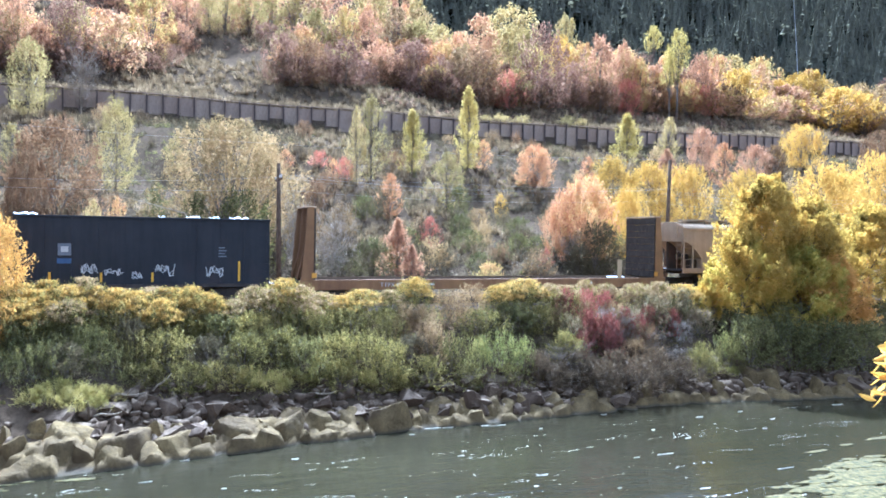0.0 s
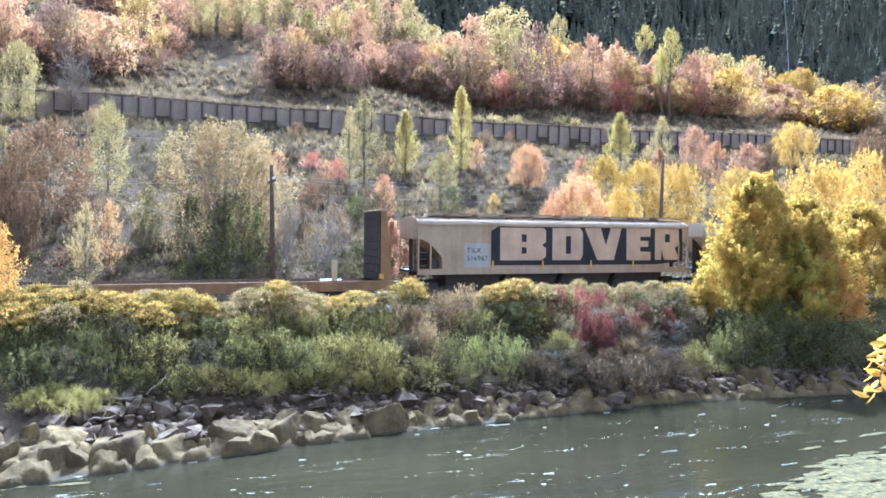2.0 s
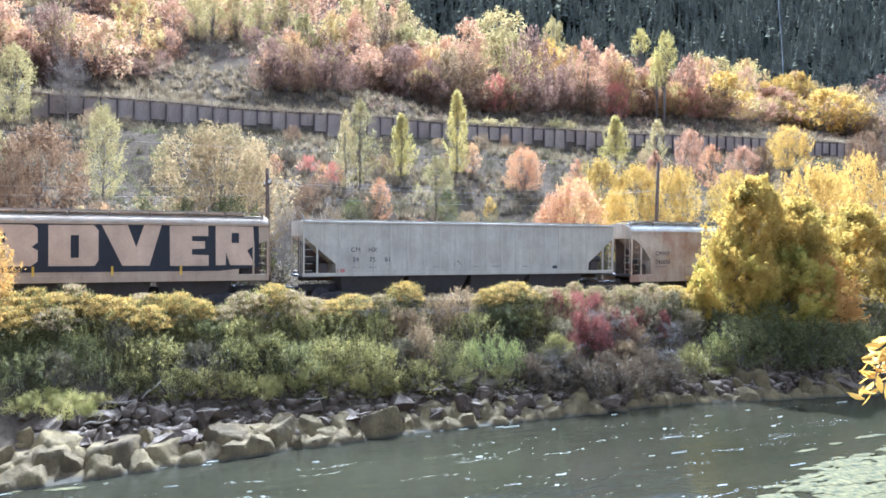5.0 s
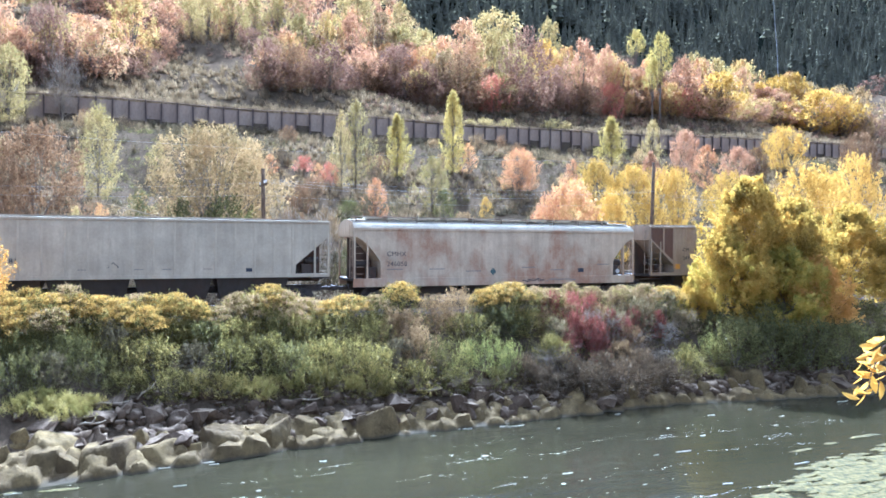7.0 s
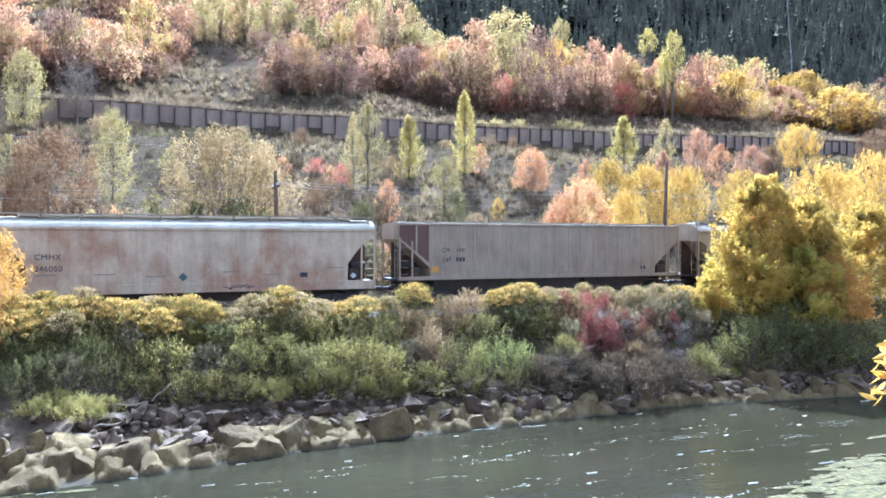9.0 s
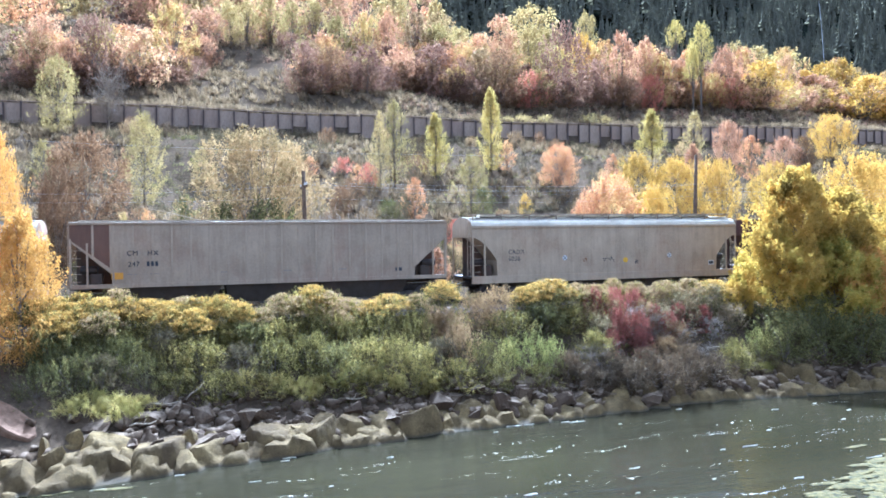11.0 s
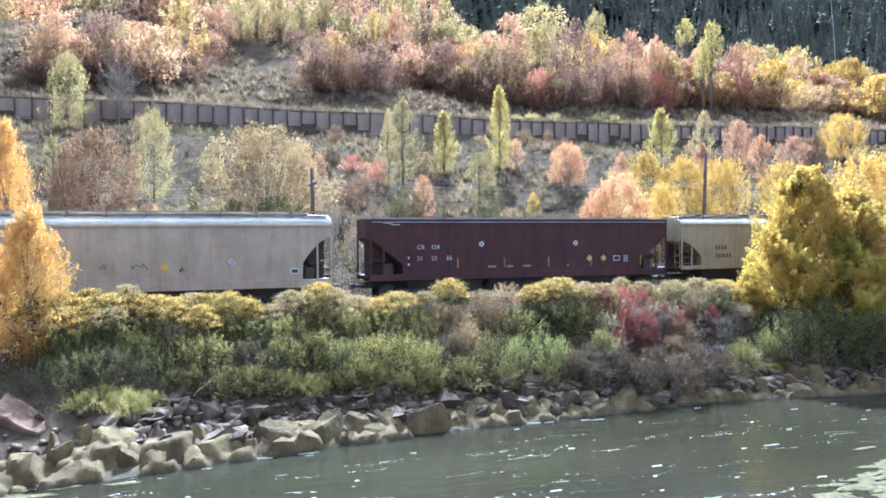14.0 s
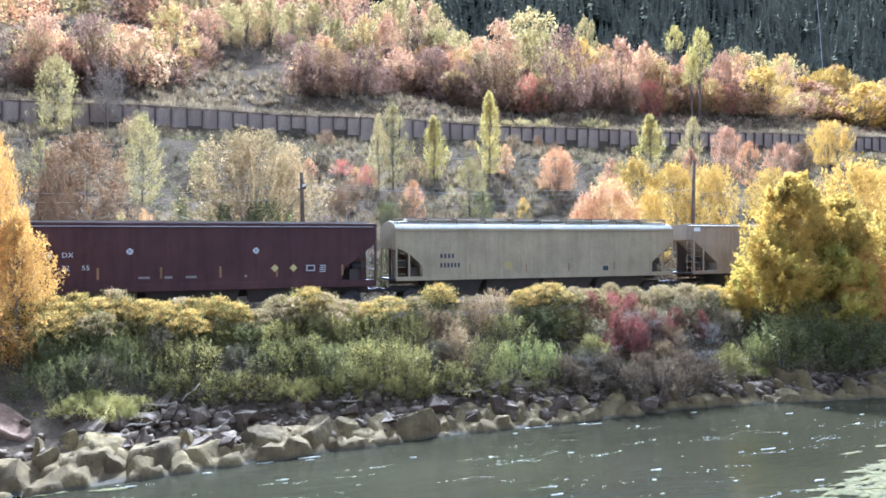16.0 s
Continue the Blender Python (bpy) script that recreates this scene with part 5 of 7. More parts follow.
def boulder_mesh(seed):
    """A wedge-shaped boulder with worn crests and a hollowed foot, one metre in each direction."""
    rng = np.random.RandomState(seed)
    n = 38
    g = np.linspace(-1, 1, n)
    px, py = np.meshgrid(g, g)
    k = np.sqrt(px * px + py * py) + 1e-9
    q = np.maximum(np.abs(px), np.abs(py)) / k
    px, py = px * q, py * q
    r = np.hypot(px, py)
    z = crag(px, py, rng) * np.sqrt(np.clip((1.0 - r) / 0.35, 0, 1))
    z = np.array([[z[i, j] + 0.09 * noise.noise((px[i, j] * 2.4 + seed, py[i, j] * 2.4, 1.0)) + 0.05 * noise.noise((px[i, j] * 7, py[i, j] * 7 + seed, 4.0)) for j in range(n)] for i in range(n)])
    z = z - 0.9 * np.clip((r - 0.6) / 0.4, 0, 1) ** 2
    i = np.arange(n * n).reshape(n, n)
    f = np.stack([i[:-1, :-1], i[:-1, 1:], i[1:, 1:], i[1:, :-1]], -1).reshape(-1, 4)
    o = sheet("boulder", np.stack([px / 2, py / 2, z], -1).reshape(-1, 3), f, SILTED_ROCK, smooth=True)
    o.data.set_sharp_from_angle(angle=radians(38))
    me = o.data
    bpy.data.objects.remove(o)
    return me


BOULDER_MESHES = [boulder_mesh(s) for s in range(40, 54)]


def stone(x, y, w, h, rng, name="stone", label="broken grey-brown riprap stone on the river bank", tilt=24, deep=0.3):
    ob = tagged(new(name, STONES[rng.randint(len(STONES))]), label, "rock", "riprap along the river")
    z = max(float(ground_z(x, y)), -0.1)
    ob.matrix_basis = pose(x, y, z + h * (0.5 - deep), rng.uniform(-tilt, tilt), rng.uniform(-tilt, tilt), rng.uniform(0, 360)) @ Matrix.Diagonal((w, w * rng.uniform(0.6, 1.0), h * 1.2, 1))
    return ob


def boulder(x, y, w, h, rng):
    ob = tagged(new("boulder", BOULDER_MESHES[rng.randint(len(BOULDER_MESHES))]), "large ridged boulder draped with tan dried silt", "rock", "riprap along the river")
    ob.matrix_basis = pose(x, y, max(float(ground_z(x, y)), -0.1) - 0.08 * h, 0, 0, rng.uniform(0, 360)) @ Matrix.Diagonal((w * 1.35, w * rng.uniform(0.9, 1.25), h * 0.72, 1))
    return ob


rocks = np.random.RandomState(3)
BOULDERS = []
BOULDERS += [
    (-3.3, 26.5, 1.51, 0.76), (-2.2, 27.2, 1.95, 0.96), (-1.8, 26.4, 1.39, 0.76), (-0.6, 27.0, 1.93, 0.87), (1.0, 26.9, 1.82, 0.89), (0.3, 27.5, 1.24, 0.93), (2.1, 27.1, 1.23, 0.47), (3.2, 27.3, 1.8, 1.05), (2.9, 28.8, 1.52, 0.72), (4.1, 27.5, 1.46, 0.86), (4.9, 27.5, 1.58, 0.99), (5.5, 27.1, 0.83, 0.73), (6.8, 27.7, 1.61, 0.51), (8.8, 27.8, 1.7, 1.0), (7.9, 28.5, 1.34, 0.67), (9.0, 28.1, 1.22, 0.36), (11.9, 28.2, 1.38, 0.69), (10.1, 28.0, 1.34, 0.45), (6.5, 29.0, 1.34, 0.6), (5.0, 29.6, 0.9, 0.45), (6.1, 28.4, 1.09, 0.55), (-2.6, 28.6, 1.08, 0.54), (-1.0, 29.0, 1.31, 0.54)]
BOULDERS += [
    (-0.1, 29.3, 0.99, 0.66), (0.8, 29.0, 1.09, 0.76), (1.8, 28.9, 1.09, 0.65), (-0.3, 29.8, 1.23, 0.49), (-3.9, 26.7, 1.22, 1.01), (-4.2, 27.5, 1.05, 1.05), (-3.4, 28.0, 1.27, 0.64), (15.2, 29.9, 1.51, 0.56), (15.4, 28.5, 1.46, 0.85), (13.5, 28.3, 1.41, 0.71), (23.7, 29.1, 2.82, 0.9), (20.1, 28.6, 2.1, 0.79), (26.1, 28.4, 2.03, 0.72), (28.8, 27.9, 3.01, 1.11), (27.7, 28.2, 1.78, 0.74), (31.2, 27.4, 1.88, 1.06), (28.4, 29.0, 2.14, 0.76), (33.5, 27.1, 2.59, 1.13), (25.2, 28.9, 1.73, 0.72), (21.7, 28.7, 1.62, 0.95), (18.5, 28.4, 2.04, 0.89), (16.7, 28.3, 1.48, 0.74)]
for _x, _y, _w, _h in BOULDERS:
    if _y > 28.3 and _x < 15:       # above the reach of the floods: bare angular blocks
        stone(_x, _y + 0.25, _w * 0.95, _h * 0.8, rocks, label="large angular brown riprap block on the river bank", tilt=30)
    else:
        boulder(_x, _y + _w * 0.3, _w * (1.12 if _w > 1.55 else rocks.uniform(0.6, 0.85)) if _x < 17 else _w * 0.62, _h * rocks.uniform(0.8, 1.1), rocks)

# the flooded foot of the bank: silt lying over buried stones
SX, SO = np.linspace(-12, 46, 581), np.linspace(-0.5, 3.6, 46)
X, O = np.meshgrid(SX, SO)
Y = X * 0 + shore(X) + O
H = np.zeros_like(X)
for _k in range(640):
    _x, _o = rocks.uniform(-11.5, 45.5), rocks.uniform(-0.3, 3.0)
    _w = rocks.uniform(0.22, 0.85)
    _h = _w * rocks.uniform(0.35, 0.75)
    _cut = np.abs(SX - _x) < _w
    _q = np.array(((X[:, _cut] - _x) / _w, (O[:, _cut] - _o) / _w))
    _r = np.hypot(*_q)
    _z = crag(_q[0], _q[1], rocks) * _h * np.sqrt(np.clip((1.0 - _r) / 0.35, 0, 1))
    H[:, _cut] = np.maximum(H[:, _cut], _z)
_wide = 1 - 0.72 * ease(11, 20, X)
_edge = ease(-0.5, -0.1, O) * (1 - ease(1.3 * _wide, 2.2 * _wide, O))
Z = ground_z(X, Y) - 0.12 + 0.17 * _edge + H * _edge + 0.04 * rough(X * 9, Y * 9) * _edge
_i = np.arange(X.size).reshape(X.shape)
_f = np.stack([_i[:-1, :-1], _i[:-1, 1:], _i[1:, 1:], _i[1:, :-1]], -1).reshape(-1, 4)
_o = tagged(sheet("silt_bank", np.stack([X, Y, Z], -1).reshape(-1, 3), _f, SILTED_ROCK, smooth=True), "tan dried silt lying over buried stones at the waterline", "river bank", kind="structure")
_o.data.set_sharp_from_angle(angle=radians(40))

_small = []
for _k in range(1500):
    _x = (rocks.uniform(-9, 46), rocks.uniform(-2, 16), rocks.uniform(13, 36))[_k % 3]
    _y = float(shore(_x)) + (rocks.uniform(0.7, 3.9) if _x < 13 else rocks.uniform(0.5, 2.9))
    _s = float(rocks.choice([0.28, 0.42, 0.65, 0.95], p=[0.30, 0.32, 0.25, 0.13]))
    if _k < 290:
        stone(_x, _y, _s * rocks.uniform(0.9, 1.5), _s * rocks.uniform(0.5, 0.9), rocks, deep=0.3)
    else:
        _small.append((_x, _y, _s * 0.75))
_vs, _fs, _base = [], [], 0
for _x, _y, _s in _small:
    _me = CHIPS[rocks.randint(len(CHIPS))]
    _co = np.empty(len(_me.vertices) * 3)
    _me.vertices.foreach_get("co", _co)
    _r = np.array(Euler(rocks.uniform(-0.4, 0.4, 3) + np.array((0, 0, rocks.uniform(0, 6)))).to_matrix())
    _co = (_co.reshape(-1, 3) * np.array((_s, _s * 0.8, _s * 0.8))) @ _r.T + np.array((_x, _y, max(float(ground_z(_x, _y)), -0.05) + _s * 0.1))
    _tr = np.array([list(p.vertices)[:3] for p in _me.polygons if len(p.vertices) == 3])
    _vs.append(_co)
    _fs.append(_tr + _base)
    _base += len(_co)
tagged(sheet("small_stones", np.concatenate(_vs), np.concatenate(_fs), ROCK), "small broken brown stones between the boulders", "stones", kind="stuff")

# ---- railway vehicles: each in its own space, rail top at z = 0, centre at x = 0, near side at -y ----
def paint_build(nt, out, base, blotch=0.1, rust=0.15, rust_col=(0.20, 0.085, 0.045), grime=0.35, gloss=0.6, rust_size=0.5, spec=0.16):
    """Old paint on steel: chalky patches, grime run down by rain, rust breaking through."""
    v, s = coords(nt), coords(nt, (1.6, 1.6, 0.16))
    big, streak, fine = noise_of(nt, v, 0.6, 4, 0.6), noise_of(nt, s, 2.2, 6, 0.65), noise_of(nt, v, 9, 5, 0.7)
    lo, hi = tuple(c * 0.78 for c in base), tuple(min(1, c * 1.15) for c in base)
    c = ramp(nt, big, [(0.3, lo), (0.7, hi)])
    c = mixc(nt, maths(nt, "MULTIPLY", ramp(nt, streak, [(0.45, (0, 0, 0)), (0.7, (1, 1, 1))]), grime), c, tuple(x * 0.45 for x in base))
    spots = ramp(nt, noise_of(nt, coords(nt, (1, 1, 0.75)), rust_size, 6, 0.6), [(0.60 - rust * 0.5, (0, 0, 0)), (0.74 - rust * 0.4, (1, 1, 1))])
    runs = maths(nt, "MULTIPLY", spots, maths(nt, "ADD", maths(nt, "MULTIPLY", streak, 0.8), blotch))
    c = mixc(nt, maths(nt, "MULTIPLY", runs, min(1.0, rust * 3)), c, rust_col)
    c = mixc(nt, 0.12, c, ramp(nt, fine, [(0.35, (0.05, 0.045, 0.04)), (0.65, hi)]))
    surface(nt, out, c, ramp(nt, streak, [(0.3, (gloss,) * 3), (0.7, (min(1, gloss + 0.3),) * 3)]), bump=fine, strength=0.08, distance=0.01, spec=spec)


def paint(name, base, **kw):
    return material(name, paint_build, base=base, **kw)


PAINT_TAN = paint("faded_tan_paint", (0.42, 0.29, 0.165), rust=0.16)
ROOF_TAN = paint("tan_roof_paint", (0.58, 0.45, 0.30), rust=0.10, grime=0.25, gloss=0.9, spec=0.03)
# dark brown that puts the shade of the open ends into the paint
BAY_SHADE = paint("open_bay_shade", (0.075, 0.056, 0.042), rust=0.3)
# dark paint standing for the shade under the bodies
UNDER_SHADE = paint("underside_shade", (0.085, 0.07, 0.056), rust=0.1)
PAINT_LIGHT = paint("light_grey_paint", (0.47, 0.385, 0.265), rust=0.06, grime=0.3)
PAINT_RUSTY = paint("rust_stained_grey_paint", (0.51, 0.39, 0.255), blotch=0.45, rust=0.29, rust_col=(0.27, 0.112, 0.05), rust_size=0.5)
PAINT_GREY = paint("dull_grey_paint", (0.34, 0.262, 0.175), rust=0.22, rust_col=(0.19, 0.085, 0.05))
PAINT_PALE = paint("pale_grey_paint", (0.395, 0.302, 0.195), rust=0.22, rust_col=(0.24, 0.125, 0.07))
PAINT_MAROON = paint("maroon_paint", (0.062, 0.026, 0.022), rust=0.12, grime=0.4, gloss=0.5)
PAINT_CREAM = paint("cream_paint", (0.34, 0.265, 0.15), rust=0.06)
PAINT_BLACK = paint("black_paint", (0.029, 0.029, 0.032), rust=0.05, grime=0.3, gloss=0.5)
PAINT_OCHRE = paint("ochre_brown_paint", (0.27, 0.148, 0.058), rust=0.4, rust_col=(0.13, 0.062, 0.035))
ROOF_WHITE = paint("white_roof_paint", (0.70, 0.63, 0.49), rust=0.08, grime=0.25, gloss=0.9, spec=0.03)
WALKWAY = paint("weathered_walkway", (0.30, 0.245, 0.175), rust=0.25, grime=0.4)
GRAFFITI_BLACK = paint("black_spray_paint", (0.033, 0.029, 0.028), rust=0.02, grime=0.1)
GRAFFITI_TAN = paint("tan_spray_paint", (0.54, 0.355, 0.205), rust=0.05, grime=0.15)
LETTER_DARK = paint("dark_lettering", (0.045, 0.047, 0.055), rust=0.02, grime=0.1)
FADED_MARK = paint("faded_stencil", (0.24, 0.205, 0.165), rust=0.02, grime=0.1)
LETTER_WHITE = paint("white_lettering", (0.52, 0.50, 0.46), rust=0.02, grime=0.15)
YELLOW_TAPE = paint("yellow_reflector", (0.62, 0.36, 0.03), rust=0.02, grime=0.1)
BLUE_PLATE = paint("faded_blue_plate", (0.17, 0.175, 0.19), rust=0.02, grime=0.1)
ORANGE_PLATE = paint("orange_plate", (0.60, 0.30, 0.04), rust=0.02, grime=0.1)
PLANKS = material("dark_grey_planks", bark_build, a=(0.035, 0.028, 0.022), b=(0.09, 0.07, 0.053), spec=0.0)
DECK_WOOD = material("brown_deck_wood", bark_build, a=(0.008, 0.0055, 0.0035), b=(0.024, 0.016, 0.01), spec=0.0)
TAN_BOARD = material("tan_board", bark_build, a=(0.38, 0.28, 0.145), b=(0.5, 0.38, 0.215), spec=0.03)
WHITE_SHEET = material("white_plastic_scrap", lambda nt, out: surface(nt, out, (0.75, 0.75, 0.73), 0.5))

FACE = -1.53     # near side of a body


def bar(car, name, x0, x1, z0, z1, mat, proud=0.004, y=FACE, label=""):
    """Something flat and thin on a vehicle's near side."""
    return part(name, box(x0, x1, y - 0.004 - proud, y - 0.002, z0, z1), mat, car, label)


def words(car, text, x, z, size, mat, y=FACE):
    cu = bpy.data.curves.new("lettering", "FONT")
    cu.body, cu.size, cu.extrude, cu.space_character = text, size / 0.70, 0.003, 1.08
    cu.materials.append(mat)
    o = new("lettering", cu)
    o.parent, o.matrix_basis = car, pose(x, y - 0.007, z, 90, 0, 0)
    return o


def scrawl(car, x0, x1, z0, z1, mat, seed, strokes=3, y=FACE):
    """An unreadable tag: loose looping strokes, each one ribbon of paint."""
    rng = np.random.RandomState(seed)
    for k in range(strokes):
        n = rng.randint(7, 12)
        xs = np.linspace(x0, x1, n) + rng.normal(size=n) * (x1 - x0) * 0.05
        zs = rng.uniform(z0, z1, n)
        t = np.linspace(0, n - 1, 4 * n)
        i = np.minimum(t.astype(int), n - 2)
        f = t - i
        f = f * f * (3 - 2 * f)
        px, pz = xs[i] + (xs[i + 1] - xs[i]) * (t - i), zs[i] + (zs[i + 1] - zs[i]) * f
        dx, dz = np.gradient(px), np.gradient(pz)
        long = np.hypot(dx, dz) + 1e-9
        ox, oz = -dz / long * 0.016, dx / long * 0.016
        bm = bmesh.new()
        rows = [[bm.verts.new((a + s * b, d, c + s * e)) for s, d in ((-1, y - 0.002), (-1, y - 0.004 - 0.002 * k), (1, y - 0.004 - 0.002 * k), (1, y - 0.002))] for a, b, c, e in zip(px, ox, pz, oz)]
        for p, q in zip(rows, rows[1:]):
            for m in range(3):
                bm.faces.new((p[m], p[m + 1], q[m + 1], q[m]))
        part("graffiti_stroke", bm, mat, car, "sprayed scrawl")


def disc(r, y0, y1, sides=20, x=0.0, z=0.0, bm=None):
    bm = bm or bmesh.new()
    return add_prism(bm, [(x + r * math.cos(2 * math.pi * k / sides), z + r * math.sin(2 * math.pi * k / sides)) for k in range(sides)], y0, y1)


WHEELSETS = []
_bm = bmesh.new()
for _s in (-1, 1):
    disc(0.46, _s * 0.70, _s * 0.83, 24, bm=_bm)
    disc(0.50, _s * 0.67, _s * 0.70, 24, bm=_bm)
disc(0.085, -1.05, 1.05, 10, bm=_bm)
for _s in (-1, 1):
    for _k in range(3):
        add_box(_bm, -0.03 + 0.26 * math.cos(_k * 2.1), 0.03 + 0.26 * math.cos(_k * 2.1), min(_s * 0.83, _s * 0.845), max(_s * 0.83, _s * 0.845), -0.03 + 0.26 * math.sin(_k * 2.1), 0.03 + 0.26 * math.sin(_k * 2.1))
WHEEL_MESH = part("wheelset", _bm, STEEL_DARK)
_bm = bmesh.new()
for _y in (-1.12, 0.98):
    add_prism(_bm, [(-1.15, 0.40), (-0.95, 0.62), (-0.45, 0.70), (0.45, 0.70), (0.95, 0.62), (1.15, 0.40), (1.0, 0.34), (0.75, 0.42), (0.42, 0.26), (-0.42, 0.26), (-0.75, 0.42), (-1.0, 0.34)], _y, _y + 0.14)
    for _k in (-0.2, -0.07, 0.07, 0.2):
        add_tube(_bm, [(_k, _y + 0.07, 0.3), (_k, _y + 0.07, 0.62)], 0.06, 8)
add_box(_bm, -0.18, 0.18, -1.2, 1.2, 0.5, 0.72)
add_box(_bm, -0.9, 0.9, -0.1, 0.1, 0.4, 0.5)
TRUCK_MESH = part("truck_frame", _bm, STEEL_DARK)
_bm = bmesh.new()
add_box(_bm, 0, 0.62, -0.08, 0.08, 0.76, 0.94, 0.02)
add_box(_bm, 0.55, 0.80, -0.14, 0.12, 0.72, 0.98, 0.04)
COUPLER_MESH = part("coupler", _bm, STEEL_DARK)


def running_gear(car, length, inset=2.0):
    """Two trucks with two wheelsets each, a coupler at both ends and the centre sill."""
    for s in (-1, 1):
        cx = s * (length / 2 - inset)
        share(TRUCK_MESH, "truck_frame", car, pose(cx, 0, 0))
        for d in (-0.88, 0.88):
            WHEELSETS.append((share(WHEEL_MESH, "wheelset", car, pose(cx + d, 0, 0.46)), cx + d))
        share(COUPLER_MESH, "coupler", car, pose(s * (length / 2 - 0.1), 0, 0, 0, 0, 0 if s > 0 else 180))
    part("centre_sill", box(-length / 2 + 0.1, length / 2 - 0.1, -0.22, 0.22, 0.72, 1.05, 0.01), STEEL_DARK, car)


def hopper(name, label, length, low, eave, top, mat, roof_mat, curved, cut, cut_z, ribs=0, bays=3, skirt=0.0, boards=True):
    """A covered hopper. low: foot of the side; eave: where the roof springs; cut, cut_z: reach and top of the open ends."""
    car = tagged(new(name), label, "railway wagon", "wagons of the freight train")
    half = length / 2

    def foot(x):
        d = half - abs(x)
        if d >= cut:
            return low
        f = d / cut
        if curved:
            return cut_z - (cut_z - low) * 0.62 * f ** 1.7 if f < 0.985 else low
        return cut_z - (cut_z - low - 0.55) * f if f < 0.985 else low

    xs = [-half + cut * k / 10 for k in range(11)]
    xs[9:10] = [-half + cut * 0.92, -half + cut * 0.983]
    xs = xs + [-half + cut + 0.01] + [-half + cut + (length - 2 * cut) * k / 6 for k in range(1, 6)]
    xs = xs + [0 - x for x in xs[:12][::-1]]
    xs = sorted(set(round(x, 4) for x in xs))
    arch = [(y, eave + (top - eave) * f) for y, f in ((-1.53, 0), (-1.49, 0.16), (-1.36, 0.42), (-1.08, 0.68), (-0.6, 0.9), (0, 1))]
    rings = [[(x, -1.53, foot(x)), (x, -1.53, (foot(x) + eave) / 2)] + [(x, y, z) for y, z in arch] + [(x, -y, z) for y, z in arch[-2::-1]] + [(x, 1.53, foot(x))] for x in xs]
    bm = bmesh.new()
    vs = [[bm.verts.new(p) for p in r] for r in rings]
    n = len(vs[0])
    for a, b in zip(vs, vs[1:]):
        for k in range(n):
            if 2 <= k <= 11:
                continue        # the roof is a part of its own
            bm.faces.new((a[k], b[k], b[(k + 1) % n], a[(k + 1) % n]))
    bm.faces.new(vs[0])
    bm.faces.new(vs[-1][::-1])
    part("body", bm, mat, car)
    bm = bmesh.new()
    vs = [[bm.verts.new(p) for p in r[2:13]] for r in (rings[0], rings[-1])]
    for k in range(len(vs[0]) - 1):
        bm.faces.new((vs[0][k], vs[1][k], vs[1][k + 1], vs[0][k + 1]))
    bmesh.ops.solidify(bm, geom=bm.faces[:], thickness=0.02)
    roof = part("roof", bm, roof_mat, car)
    part("eave_rail", box(-half, half, FACE - 0.05, FACE + 0.0, eave - 0.10, eave + 0.02, 0.01), mat, car)
    # roof walk on brackets, with hatches between
    if boards:
        part("roof_walk", add_box(box(-half + 0.1, half - 0.1, -1.12, -1.08, top + 0.10, top + 0.15), -half + 0.1, half - 0.1, -0.95, -0.35, top + 0.11, top + 0.13), WALKWAY, roof)
        count = int(length / 1.7)
        first = None
        for k in range(count + 1):
            x = -half + 0.25 + (length - 0.5) * k / count
            if first is None:
                bm = box(-0.025, 0.025, -1.12, -0.3, 0.06, 0.11)
                add_prism(bm, [(-0.025, -0.16), (0.025, -0.16), (0.025, 0.08), (-0.025, 0.08)], -1.10, -1.03)
                first = part("bracket", bm, WALKWAY, roof)
                first.matrix_basis = pose(x, 0, top)
            else:
                share(first, "bracket", roof, pose(x, 0, top))
        part("hatch", box(-half + 1.0, half - 1.0, -0.3, 0.3, top - 0.02, top + 0.16, 0.05), roof_mat, roof, "long roof loading hatch")
    else:
        part("roof_walk", add_box(box(-half + 0.3, half - 0.3, -0.5, -0.1, top + 0.02, top + 0.08), -half + 0.3, half - 0.3, 0.1, 0.5, top + 0.02, top + 0.08), WALKWAY, roof)
    # side sill and open ends
    part("side_sill", box(-half, half, FACE - 0.02, FACE + 0.12, low - skirt, low + 0.14 - skirt * 0.3, 0.01), mat, car)
    part("side_sill", box(-half, half, -FACE - 0.12, -FACE + 0.02, low - skirt, low + 0.14 - skirt * 0.3, 0.01), mat, car)
    first = None
    for s in (-1, 1):
        for y in (FACE - 0.03, -FACE - 0.05):
            for d, z1 in ((0.05, cut_z + 0.1), (0.75, cut_z - 0.1)):
                bm = box(-0.045, 0.045, y, y + 0.08, low, z1, 0.01)
                o = part("end_post", bm, mat, car)
                o.matrix_basis = pose(s * (half - d), 0, 0)
        part("end_platform", box(min(s * half, s * (half - 0.9)), max(s * half, s * (half - 0.9)), -1.5, 1.5, low - 0.14, low - 0.03), STEEL_DARK, car)
        # dark plate filling the open end, for web plates and the shade inside
        part("end_web", add_prism(bmesh.new(), [(s * (half - cut - 0.3), low - 0.35), (s * (half - 0.12), low - 0.35), (s * (half - 0.12), cut_z + 0.25), (s * (half - cut * 0.55), cut_z - 0.1), (s * (half - cut - 0.3), low + 1.0)][::s], 0.2, 0.26), BAY_SHADE, car)
        # ladder at the corner
        bm = bmesh.new()
        for k in range(7):
            z = low + 0.3 + k * (top - low - 0.6) / 6
            add_tube(bm, [(s * (half + 0.06), -1.45, z), (s * (half + 0.06), -1.0, z)], 0.015, 5)
        for y in (-1.45, -1.0):
            add_tube(bm, [(s * (half + 0.06), y, low), (s * (half + 0.06), y, top - 0.1)], 0.018, 5)
        part("ladder", bm, mat, car)
        for k in range(5):
            z = low + 0.25 + k * 0.36
